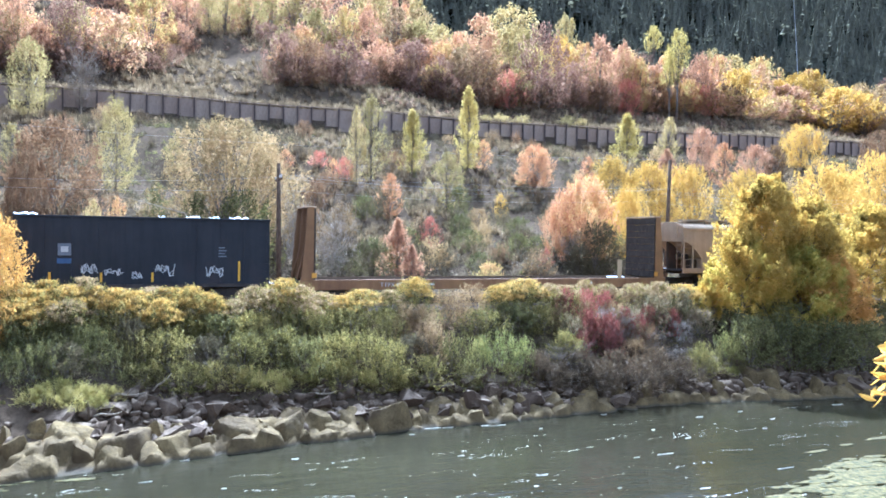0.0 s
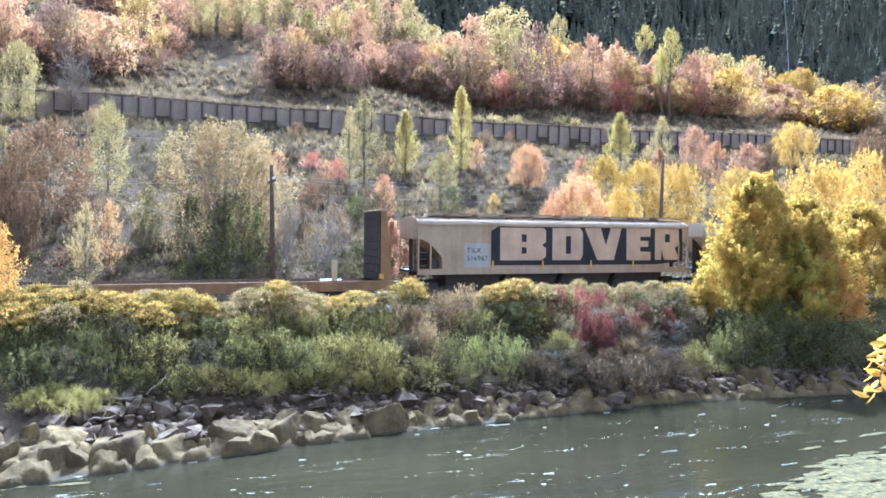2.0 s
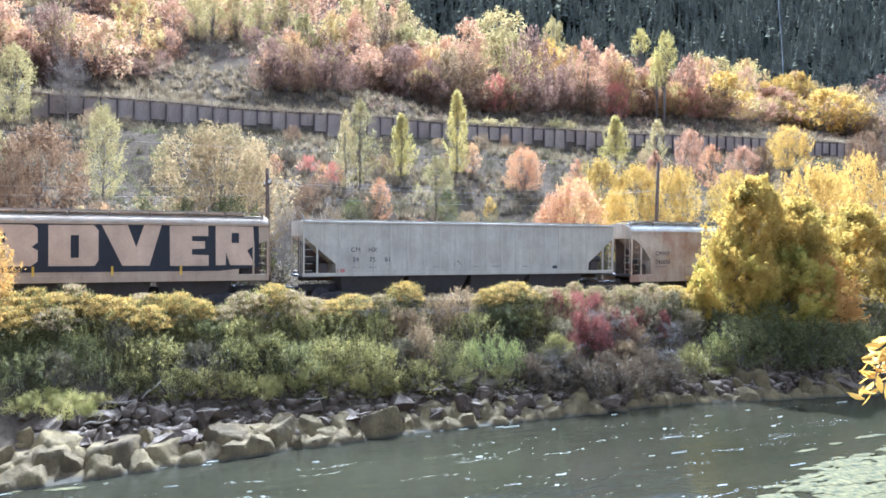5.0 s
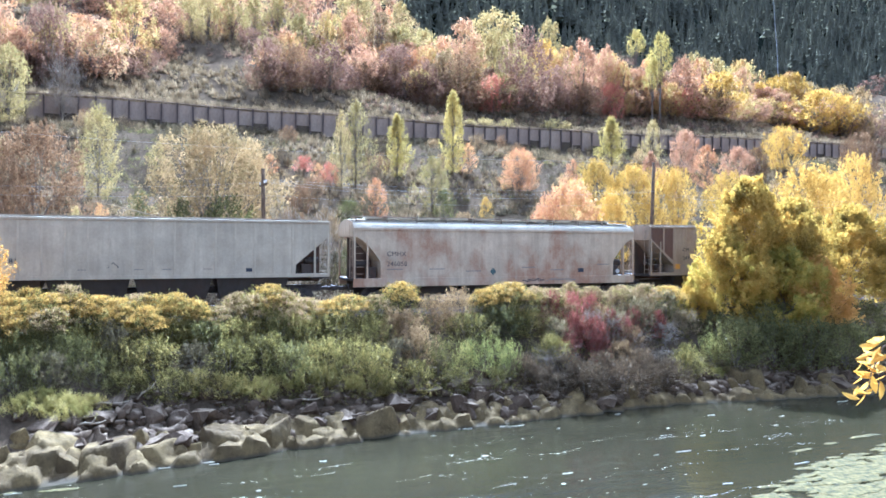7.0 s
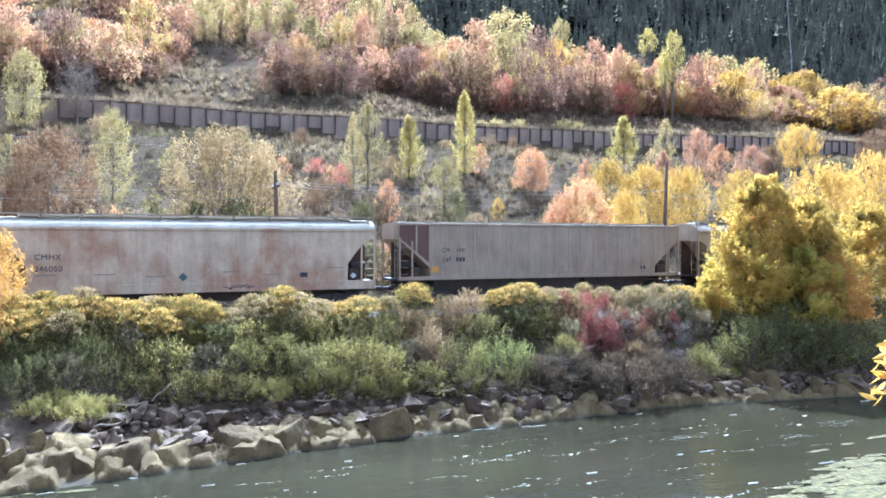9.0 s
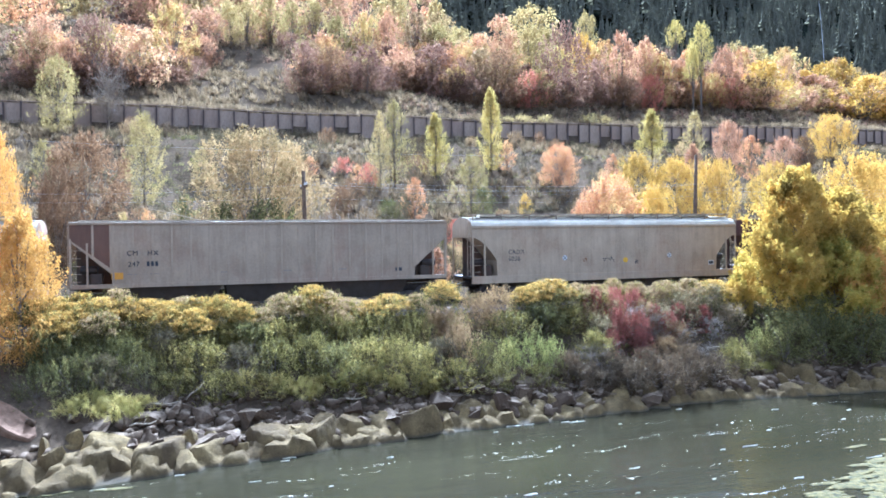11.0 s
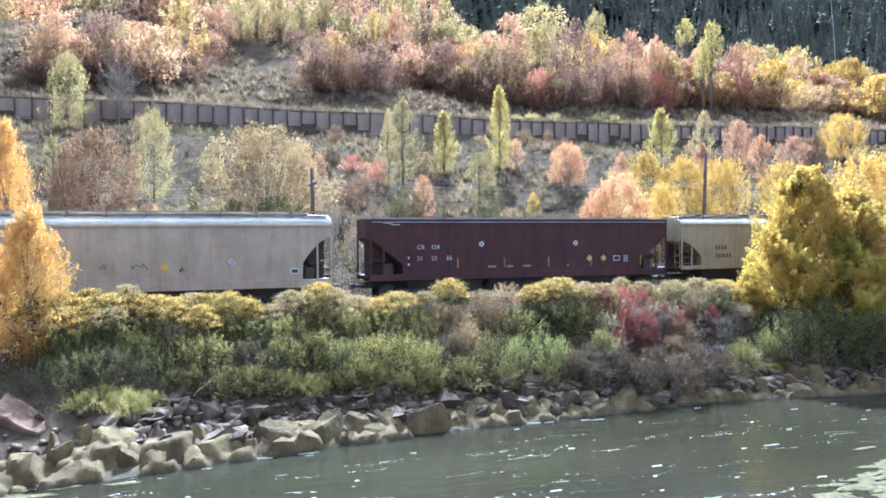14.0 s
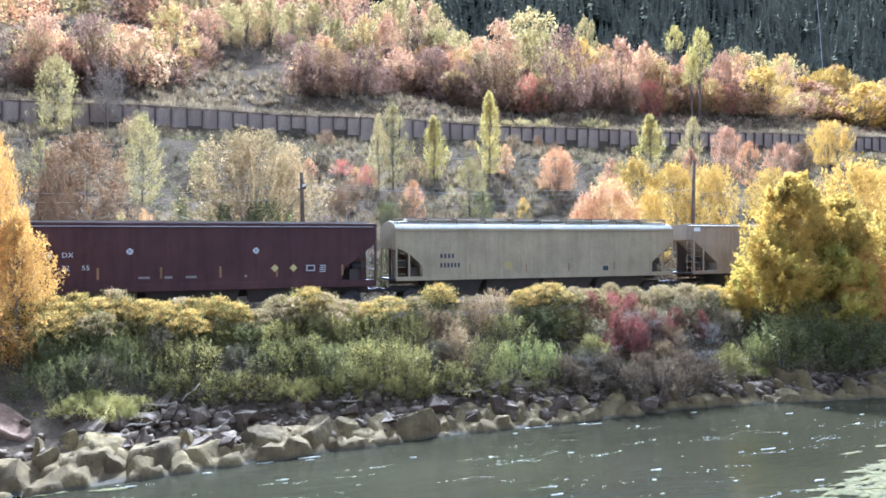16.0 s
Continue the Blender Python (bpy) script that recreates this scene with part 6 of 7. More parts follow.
            part("grab_iron", add_tube(bmesh.new(), [(s * (half - 0.05), FACE - 0.04, z), (s * (half - 0.5), FACE - 0.04, z)], 0.014, 5), mat, car)
        bm = bmesh.new()
        add_tube(bm, [(s * (half - 1.1), -0.5, low + 0.75), (s * (half - 0.35), -0.5, low + 0.75)], 0.2, 12)
        part("air_tank", bm, STEEL_DARK, car)
        part("brake_box", box(min(s * (half - 1.35), s * (half - 0.85)), max(s * (half - 1.35), s * (half - 0.85)), -1.15, -0.75, low, low + 0.6, 0.02), BAY_SHADE, car)
    # discharge bays under the body, painted dark for the shade there
    for k in range(bays):
        w = (length - 2 * cut - 0.4) / bays
        x0 = -half + cut + 0.2 + k * w
        bm = bmesh.new()
        a = [(x0 + 0.05, -1.45, low + 0.1), (x0 + w - 0.05, -1.45, low + 0.1), (x0 + w - 0.05, 1.45, low + 0.1), (x0 + 0.05, 1.45, low + 0.1)]
        m = x0 + w / 2
        g = w / 2 - 0.35
        b = [(m - g, -0.65, 0.42), (m + g, -0.65, 0.42), (m + g, 0.65, 0.42), (m - g, 0.65, 0.42)]
        va, vb = [bm.verts.new(p) for p in a], [bm.verts.new(p) for p in b]
        for i in range(4):
            bm.faces.new((va[i], vb[i], vb[(i + 1) % 4], va[(i + 1) % 4]))
        bm.faces.new(vb)
        add_box(bm, m - 0.55, m + 0.55, -0.75, 0.75, 0.30, 0.42)
        part("discharge_bay", bm, UNDER_SHADE, car)
    first = None
    for k in range(ribs):
        x = -half + cut * 0.55 + (length - 1.1 * cut) * k / (ribs - 1)
        z0 = max(foot(x), low) + 0.02
        bm = box(-0.05, 0.05, FACE - 0.022, FACE + 0.0, z0, eave - 0.1, 0.008)
        o = part("rib", bm, mat, car)
        o.matrix_basis = pose(x, 0, 0)
    running_gear(car, length)
    return car


def letter(car, outline, holes, proud):
    part("graffiti_letter", add_prism(bmesh.new(), outline, FACE - 0.004 - proud, FACE - 0.003), GRAFFITI_TAN, car, "tan sprayed block letter")
    for x0, x1, z0, z1 in holes:
        bar(car, "graffiti_gap", x0, x1, z0, z1, GRAFFITI_BLACK, proud + 0.004)


def reporting(car, lines, x, mat, size=0.27):
    for text, z in lines:
        words(car, text, x, z, size, mat)


def black_gondola():
    car = tagged(new("gondola_wagon"), "black high-sided gondola wagon with white graffiti scrawls", "railway wagon", "wagons of the freight train")
    h = 5.62
    bm = box(-h, h, -1.5, -1.42, 0.95, 4.05, 0.01)
    add_box(bm, -h, h, 1.42, 1.5, 0.95, 4.05, 0.01)
    for s in (-h, h - 0.08):
        add_box(bm, s, s + 0.08, -1.42, 1.42, 0.95, 4.05)
    add_box(bm, -h, h, -1.42, 1.42, 0.95, 1.05)
    part("body", bm, PAINT_BLACK, car)
    part("top_rail", add_box(box(-h - 0.03, h + 0.03, -1.56, -1.38, 4.03, 4.12, 0.01), -h - 0.03, h + 0.03, 1.38, 1.56, 4.03, 4.12, 0.01), PAINT_BLACK, car)
    for k in range(11):
        x = -h + 0.1 + k * (2 * h - 0.2) / 10
        part("side_post", box(x - 0.05, x + 0.05, -1.53, -1.5, 1.0, 4.03), PAINT_BLACK, car)
    part("side_sill", box(-h - 0.3, h + 0.3, -1.52, 1.52, 0.78, 0.95, 0.01), STEEL_DARK, car)
    for s in (-1, 1):
        for k in range(8):
            part("rung", add_tube(bmesh.new(), [(s * (h - 0.05), -1.57, 1.2 + k * 0.36), (s * (h - 0.5), -1.57, 1.2 + k * 0.36)], 0.015, 5), PAINT_BLACK, car)
    bar(car, "placard", -3.83, -3.28, 2.29, 2.84, BLUE_PLATE)
    bar(car, "placard_mark", -3.70, -3.40, 2.45, 2.70, LETTER_WHITE, 0.008)
    bar(car, "placard", -3.86, -3.27, 1.93, 2.16, paint("blue_plate", (0.07, 0.11, 0.2)))
    for x, z0, z1 in ((-4.16, 1.05, 1.52), (-2.03, 1.05, 1.51), (0.18, 1.05, 1.50), (4.15, 1.07, 2.04)):
        bar(car, "reflector", x - 0.05, x + 0.05, z0, z1, YELLOW_TAPE)
    for i, (x0, x1, z0, z1) in enumerate(((-2.87, -2.22, 1.45, 1.94), (-1.88, -1.17, 1.30, 1.70), (-0.71, -0.27, 1.10, 1.58), (0.34, 1.14, 1.32, 1.95), (2.58, 3.41, 1.28, 1.82))):
        scrawl(car, x0, x1, z0, z1, LETTER_WHITE, i + 1)
    for k in range(4):
        bar(car, "stencil_bar", 3.17, 3.55 - 0.08 * (k % 2), 2.25 + k * 0.14, 2.31 + k * 0.14, BLUE_PLATE)
    rng = np.random.RandomState(8)
    for x in (-5.3, -5.0, 0.6, 1.9, 2.1, 3.0, 4.0, 4.4):
        bm = bmesh.new()
        bmesh.ops.create_icosphere(bm, subdivisions=2, radius=0.5)
        w, z = rng.uniform(0.25, 0.8), rng.uniform(0.06, 0.14)
        for v in bm.verts:
            v.co = Vector((v.co.x * w + x, v.co.y * 0.5 - 1.2, v.co.z * z + 4.14 + 0.05 * math.sin(v.co.x * 9)))
        part("load_scrap", bm, WHITE_SHEET, car, "white plastic scrap on the load")
    part("load", box(-h + 0.09, h - 0.09, -1.41, 1.41, 1.06, 4.0), STEEL_DARK, car, "dark load inside")
    running_gear(car, 2 * h, 1.8)
    return car


def bulkhead_flat():
    car = tagged(new("bulkhead_flatcar"), "empty rusty bulkhead flatcar with ochre end posts", "railway wagon", "wagons of the freight train")
    half = 11.3
    bm = box(-half, half, -1.5, -1.36, 0.56, 1.10, 0.02)
    add_box(bm, -half, half, 1.36, 1.5, 0.56, 1.10, 0.02)
    part("side_sill", bm, PAINT_OCHRE, car)
    first = None
    for k in range(56):
        x = -half + 0.2 + k * (2 * half - 0.4) / 56
        if first is None:
            first = part("deck_plank", box(0.0, 0.385, -1.36, 1.36, 1.04, 1.11), DECK_WOOD, car)
            first.matrix_basis = pose(x, 0, 0)
        else:
            share(first, "deck_plank", car, pose(x, 0, 0))
    for s in (-1, 1):
        e = s * (half - 0.75)
        for k in range(9):
            z = 1.13 + k * 0.405
            part("bulkhead_plank", box(min(e, e - s * 0.1), max(e, e - s * 0.1), -1.46, 1.46, z, z + 0.39, 0.012), PLANKS, car)
        for y0, y1 in ((-1.5, -1.2), (1.2, 1.5), (-0.15, 0.15)):
            bm = add_prism(bmesh.new(), [(e, 1.1), (e, 4.80), (e + s * 0.32, 4.80), (e + s * 0.62, 1.1)], y0, y0 + 0.05)
            add_prism(bm, [(e, 1.1), (e, 4.80), (e + s * 0.32, 4.80), (e + s * 0.62, 1.1)], y1 - 0.05, y1)
            add_prism(bm, [(e + s * 0.004, 1.1), (e + s * 0.004, 4.78), (e + s * 0.1, 4.78), (e + s * 0.1, 1.1)], y0 + 0.05, y1 - 0.05)
            bmesh.ops.recalc_face_normals(bm, faces=bm.faces[:])
            part("bulkhead_post", bm, PAINT_OCHRE, car)
        part("bulkhead_cap", box(min(e - s * 0.12, e + s * 0.34), max(e - s * 0.12, e + s * 0.34), -1.5, 1.5, 4.80, 4.86, 0.01), PAINT_TAN, car)
        for y in (-0.75, 0.75):
            bm = bmesh.new()
            add_tube(bm, [(e + s * 0.7, y, 1.1), (e + s * 0.05, y, 3.6)], 0.06, 6)
            part("bulkhead_brace", bm, PAINT_OCHRE, car)
        bar(car, "reflector", e - 0.1 if s < 0 else e - 0.1, e + 0.15, 1.2, 1.45, ORANGE_PLATE)
    part("board", box(7.95, 8.25, -1.3, -1.27, 1.12, 2.2), TAN_BOARD, car, "tan board left standing on the deck")
    part("rag", box(7.4, 8.5, -1.3, -0.9, 1.11, 1.18, 0.03), WHITE_SHEET, car, "white scrap lying on the deck")
    words(car, "TTPX 80", -7.0, 0.72, 0.22, LETTER_WHITE, -1.5)
    for x in (-4.5, 0.5, 5.5):
        bar(car, "reflector", x, x + 0.55, 0.78, 0.88, LETTER_WHITE, y=-1.5)
    running_gear(car, 2 * half, 2.3)
    return car


def place(car, x):
    car.location = (x, TRACK_Y, RAIL_Z)
    TRAIN.append((car, x))
    return car


TRAIN = []
place(black_gondola(), 0.1)
place(bulkhead_flat(), 18.5)

tilx = place(hopper("covered_hopper_wagon", "faded tan covered hopper wagon with large block-letter graffiti", 18.1, 1.62, 4.16, 4.60, PAINT_TAN, ROOF_TAN, True, 1.45, 3.35, bays=4, skirt=0.25), 40.15)
reporting(tilx, (("TILX", 2.57), ("516967", 2.13)), -6.16, LETTER_DARK, 0.28)
bar(tilx, "patch", -6.3, -4.72, 1.75, 3.1, paint("repainted_patch", (0.42, 0.37, 0.29), rust=0.04), 0.0005)
part("graffiti_shadow", add_prism(bmesh.new(), [(-4.68, 1.86), (-4.68, 3.8), (-4.2, 4.07), (8.55, 4.07), (8.6, 2.05), (6.6, 1.86)], FACE - 0.006, FACE - 0.003), GRAFFITI_BLACK, tilx, "black sprayed background")
letter(tilx, [(-4.11, 2.14), (-1.45, 2.14), (-1.17, 2.35), (-1.17, 2.85), (-1.42, 3.0), (-1.17, 3.2), (-1.17, 3.85), (-1.35, 4.0), (-4.11, 4.0)], [(-2.75, -2.44, 3.19, 3.62), (-2.75, -2.44, 2.52, 2.88)], 0.006)
letter(tilx, [(-0.74, 2.14), (1.15, 2.14), (1.31, 2.4), (1.31, 3.8), (1.1, 4.02), (-0.74, 4.0)], [(0.16, 0.50, 2.52, 3.55)], 0.006)
letter(tilx, [(2.32, 2.14), (3.50, 2.14), (4.03, 4.04), (3.26, 4.05), (2.92, 3.0), (2.55, 4.05), (1.45, 4.02)], [], 0.006)
letter(tilx, [(4.41, 2.12), (6.17, 2.11), (6.17, 2.62), (5.40, 2.66), (5.40, 2.92), (6.0, 2.95), (6.0, 3.30), (5.40, 3.30), (5.40, 3.55), (6.15, 3.55), (6.15, 4.06), (4.39, 4.04)], [], 0.006)
letter(tilx, [(6.50, 2.14), (6.97, 2.14), (6.99, 2.75), (7.18, 2.14), (8.38, 2.13), (8.0, 2.85), (8.32, 3.1), (8.29, 4.03), (6.49, 4.06)], [(7.25, 7.6, 3.22, 3.72)], 0.006)
for _x in (-4.56, -1.36, 1.89, 4.9):
    bar(tilx, "reflector", _x - 0.05, _x + 0.05, 1.64, 2.12, YELLOW_TAPE, 0.012)

light = place(hopper("covered_hopper_wagon", "light grey ribbed covered hopper wagon", 18.8, 1.58, 4.36, 4.42, PAINT_LIGHT, ROOF_WHITE, False, 1.75, 3.6, ribs=19, bays=4, skirt=0.06, boards=False), 60.3)
for _t, _x, _z in (("CM", -6.89, 2.79), ("HX", -5.95, 2.79), ("24", -6.81, 2.27), ("75", -5.9, 2.27), ("81", -5.05, 2.27)):
    words(light, _t, _x, _z, 0.24, LETTER_DARK, FACE - 0.024)
for _a, _b in ((-1.05, -0.81), (-0.57, -0.81)):
    part("stencil_bar", add_prism(bmesh.new(), [(_a - 0.02, 2.05), (_a + 0.02, 2.05), (_b + 0.02, 2.31), (_b - 0.02, 2.31)], FACE - 0.01, FACE - 0.003), LETTER_DARK, light)
bar(light, "placard", 5.2, 5.5, 1.83, 2.0, LETTER_DARK)
for _x in (-6.8, -5.9, -2.3, 0.1, 1.3, 3.2):
    bar(light, "stencil_bar", _x, _x + 0.4, 1.95, 1.99, FADED_MARK)
bar(light, "placard", -7.6, -7.2, 1.72, 1.9, paint("faded_red_plate", (0.45, 0.17, 0.12)))

rusty = place(hopper("covered_hopper_wagon", "round-sided grey covered hopper wagon streaked with rust", 17.7, 1.40, 4.05, 4.56, PAINT_RUSTY, ROOF_WHITE, True, 1.5, 3.6, bays=3, skirt=0.45), 79.85)
reporting(rusty, (("CMHX", 2.58), ("246050", 2.05)), -7.03, LETTER_DARK, 0.25)
part("placard", add_prism(bmesh.new(), [(-0.73, 1.50), (-0.52, 1.71), (-0.73, 1.92), (-0.94, 1.71)], FACE - 0.01, FACE - 0.003), paint("green_plate", (0.10, 0.13, 0.12)), rusty)
part("placard", add_prism(bmesh.new(), [(7.64, 1.50), (7.80, 1.66), (7.64, 1.82), (7.48, 1.66)], FACE - 0.06, FACE - 0.05), LETTER_WHITE, rusty)
bar(rusty, "placard", 4.88, 5.26, 1.62, 1.85, LETTER_DARK)
scrawl(rusty, 1.2, 2.6, 1.06, 1.30, LETTER_DARK, 21, 2, FACE - 0.02)
scrawl(rusty, 2.9, 4.7, 1.10, 1.28, FADED_MARK, 22, 2, FACE - 0.02)
for _x, _z in ((-7.03, 1.85), (-4.6, 1.85), (-2.4, 1.72), (1.1, 1.9), (3.0, 1.75), (6.2, 2.05)):
    bar(rusty, "stencil_bar", _x, _x + 0.9, _z, _z + 0.05, FADED_MARK)

dull = place(hopper("covered_hopper_wagon", "dull grey ribbed covered hopper wagon with rusty end", 18.3, 1.42, 4.40, 4.46, PAINT_GREY, ROOF_WHITE, False, 1.8, 3.55, ribs=20, bays=3, skirt=0.08, boards=False), 99.15)
for _t, _x, _z in (("CM", -6.72, 2.85), ("HX", -5.82, 2.85), ("247", -6.68, 2.33)):
    words(dull, _t, _x, _z, 0.23, LETTER_DARK, FACE - 0.024)
for _k in range(3):
    bar(dull, "stencil_bar", -5.85 + _k * 0.19, -5.73 + _k * 0.19, 2.34, 2.56, LETTER_DARK, y=FACE - 0.02)
part("patch", add_prism(bmesh.new(), [(-9.12, 3.62), (-7.45, 2.3), (-7.45, 4.29), (-9.12, 4.29)], FACE - 0.005, FACE - 0.002), paint("rusted_end_panel", (0.13, 0.075, 0.05), rust=0.3), dull, "rust-brown end panel")
bar(dull, "placard", -7.38, -6.88, 1.75, 2.06, ORANGE_PLATE)
for _x in (-6.7, -5.7, -2.5, 0.5, 3.3, 6.3):
    bar(dull, "stencil_bar", _x, _x + 0.4, 1.95, 1.99, FADED_MARK)
bar(dull, "placard", 6.3, 6.65, 1.8, 1.98, LETTER_DARK)

pale = place(hopper("covered_hopper_wagon", "smooth pale grey covered hopper wagon with curved ends", 17.7, 1.35, 4.10, 4.64, PAINT_PALE, ROOF_WHITE, True, 1.5, 3.5, bays=3, skirt=0.40), 118.65)
reporting(pale, (("CRDX", 2.55), ("6036", 2.17)), -6.69, LETTER_DARK, 0.24)
scrawl(pale, -0.75, 0.1, 2.0, 2.35, LETTER_DARK, 31, 1)
scrawl(pale, -2.0, -1.7, 2.0, 2.25, PAINT_OCHRE, 32, 1)
scrawl(pale, 1.5, 1.7, 1.8, 2.1, LETTER_DARK, 33, 1)
part("sticker", disc(0.16, FACE - 0.01, FACE - 0.003, 16, 0.85, 2.07), YELLOW_TAPE, pale)
bar(pale, "placard", 6.75, 7.15, 1.64, 1.93, LETTER_WHITE)
bar(pale, "placard_mark", 6.80, 7.10, 1.70, 1.87, LETTER_DARK, 0.008)

maroon = place(hopper("covered_hopper_wagon", "dark maroon ribless covered hopper wagon with white lettering", 18.1, 1.45, 4.38, 4.44, PAINT_MAROON, PAINT_MAROON, False, 1.8, 3.4, bays=3, skirt=0.3, boards=False), 138.5)
for _t, _x, _z in (("CR", -6.5, 2.80), ("DX", -5.68, 2.80), ("31", -6.5, 2.20), ("22", -5.7, 2.20), ("55", -4.86, 2.20)):
    words(maroon, _t, _x, _z, 0.23, LETTER_WHITE)
bar(maroon, "roof_line", -8.9, 8.9, 4.22, 4.25, LETTER_WHITE, 0.06)
for _x in (-4.19, -1.45, 1.25, 3.95, 7.26):
    bar(maroon, "reflector", _x - 0.05, _x + 0.05, 1.75, 2.3, PAINT_OCHRE)
for _x, _w in ((-2.45, 0.5), (-1.3, 0.35), (-0.35, 0.5), (2.4, 0.1)):
    bar(maroon, "stencil_bar", _x, _x + _w, 1.75, 1.86, FADED_MARK)
for _x in (3.85, 4.77):
    part("placard", add_prism(bmesh.new(), [(_x, 1.98), (_x + 0.19, 2.17), (_x, 2.36), (_x - 0.19, 2.17)], FACE - 0.01, FACE - 0.003), paint("yellow_plate", (0.55, 0.45, 0.16)), maroon)
bar(maroon, "placard", 5.42, 5.85, 2.0, 2.30, LETTER_WHITE)
bar(maroon, "placard_mark", 5.47, 5.80, 2.05, 2.25, PAINT_MAROON, 0.008)
for _k in range(4):
    bar(maroon, "stencil_bar", 6.1, 6.4, 1.95 + _k * 0.1, 1.99 + _k * 0.1, LETTER_WHITE)
for _z in (2.0, 2.35):
    part("sticker", disc(0.065, FACE - 0.01, FACE - 0.003, 12, -6.95, _z), LETTER_WHITE, maroon)
for _x in (-7.9, -8.3):
    bar(maroon, "stencil_bar", _x, _x + 0.5, 4.08 - (_x + 7.9) * 0.2, 4.12 - (_x + 7.9) * 0.2, LETTER_WHITE)


def cross_disc(car, x, z, dark):
    """A white disc with a dark diagonal cross."""
    d = part("sticker", disc(0.15, FACE - 0.010, FACE - 0.003, 18, x, z), LETTER_WHITE, car, "round white mark with a dark cross")
    for s in (-1, 1):
        part("cross", add_prism(bmesh.new(), [(x - 0.12 * s - 0.02, z - 0.12), (x - 0.12 * s + 0.02, z - 0.12), (x + 0.12 * s + 0.02, z + 0.12), (x + 0.12 * s - 0.02, z + 0.12)][::s], FACE - 0.014, FACE - 0.010), dark, d)


for _x in (-2.81, 2.95):
    cross_disc(maroon, _x, 3.05, PAINT_MAROON)
cross_disc(pale, -3.17, 2.27, LETTER_DARK)
cross_disc(pale, 3.91, 2.29, LETTER_DARK)

cream = place(hopper("covered_hopper_wagon", "cream covered hopper wagon with dark ends", 17.4, 1.50, 4.12, 4.58, PAINT_CREAM, ROOF_WHITE, True, 1.5, 3.1, bays=4, skirt=0.12), 157.3)
for _k in range(4):
    bar(cream, "stencil_bar", -6.2 + _k * 0.22, -6.08 + _k * 0.22, 2.56, 2.8, LETTER_DARK)
for _k in range(6):
    bar(cream, "stencil_bar", -6.2 + _k * 0.2, -6.09 + _k * 0.2, 2.06, 2.3, LETTER_DARK)
part("sticker", disc(0.25, FACE - 0.01, FACE - 0.003, 8, -2.2, 2.12), paint("faded_yellow_sticker", (0.42, 0.32, 0.12)), cream)
bar(cream, "placard", 3.85, 4.2, 1.74, 2.0, LETTER_DARK)
for _x in (-7.3, -4.5, -1.1, 1.6, 4.6):
    bar(cream, "reflector", _x - 0.03, _x + 0.03, 1.75, 2.2, PAINT_OCHRE)
last = place(hopper("covered_hopper_wagon", "grey-brown ribbed covered hopper wagon with dirty end", 18.5, 1.50, 4.35, 4.42, PAINT_GREY, ROOF_WHITE, False, 1.8, 3.5, ribs=18, bays=3, skirt=0.1, boards=False), 176.75)
bar(last, "placard", -9.2, -8.75, 4.02, 4.36, WHITE_SHEET, 0.02)
for _o in (WHEEL_MESH, TRUCK_MESH, COUPLER_MESH):
    bpy.data.objects.remove(_o)

# ---- pole line behind the train ----
def utility_pole(x, y, top, lean, arm=True):
    ob = tagged(new("utility_pole"), "dark weathered wooden utility pole with crossarm", "utility pole", "pole line beside the railway")
    z = float(ground_z(x, y))
    ob.matrix_basis = pose(x, y, z, 0, lean, 0)
    bm = bmesh.new()
    add_tube(bm, [(0, 0, -0.3), (0, 0, (top - z) * 0.5), (0, 0, top - z)], [0.17, 0.15, 0.11], 10)
    part("shaft", bm, POLE_WOOD, ob, smooth=True)
    if not arm:
        return ob
    part("crossarm", box(-0.06, 0.06, -1.2, 1.2, top - z - 1.05, top - z - 0.93, 0.01), POLE_WOOD, ob)
    for d in (-1.1, -0.5, 0.5, 1.1):
        bm = bmesh.new()
        add_tube(bm, [(0, d, top - z - 0.93), (0, d, top - z - 0.8), (0, d, top - z - 0.75)], [0.02, 0.045, 0.03], 8)
        part("insulator", bm, WIRE, ob)
    return ob


POLES = ((-21.0, 46.0, 13.8, 0.0), (7.5, 46.0, 11.9, -0.8), (36.0, 46.0, 13.6, 1.5, False), (64.5, 46.0, 14.0, 0.0), (93.0, 46.0, 14.4, 0.0))
for _p in POLES:
    utility_pole(*_p)
def wire(x0, y0, z0, x1, y1, z1, sag):
    bm = bmesh.new()
    pts = [(x0 + (x1 - x0) * f, y0 + (y1 - y0) * f, z0 + (z1 - z0) * f - sag * 4 * f * (1 - f)) for f in (k / 14 for k in range(15))]
    add_tube(bm, pts, 0.0045, 4)
    tagged(part("overhead_wire", bm, WIRE, smooth=True), "thin overhead wire slung between the poles", "wire", "overhead wires")


for _k, ((_x0, _y0, *_), (_x1, _y1, *_)) in enumerate(zip(POLES, POLES[1:])):
    for _d, _dz, _sag in ((-1.1, -0.75, 0.25), (-0.5, -0.75, 0.55), (0.5, -0.75, 0.4), (1.1, -0.75, 0.7), (0.0, -1.6, 0.4))[0 if _k else 3:]:
        wire(_x0, _y0 + _d, 11.9 + _dz, _x1, _y1 + _d, 11.9 + 0.25 * (_k > 0) + _dz, _sag)
wire(-21.0, 46.0, 13.8, 36.0, 46.0, 13.6, 0.65)     # one long span to the taller pole

# thin mast leaning over the far ridge
_bm = bmesh.new()
add_tube(_bm, [(180.0, 170.0, float(ground_z(180, 170)) - 1), (178.8, 170, 66), (177.0, 170.0, 82.0)], [0.09, 0.07, 0.05], 6)
tagged(part("mast", _bm, WIRE), "thin pale leaning mast on the far ridge", "mast")

# fallen bare log on the slope behind the railway
_bm = bmesh.new()
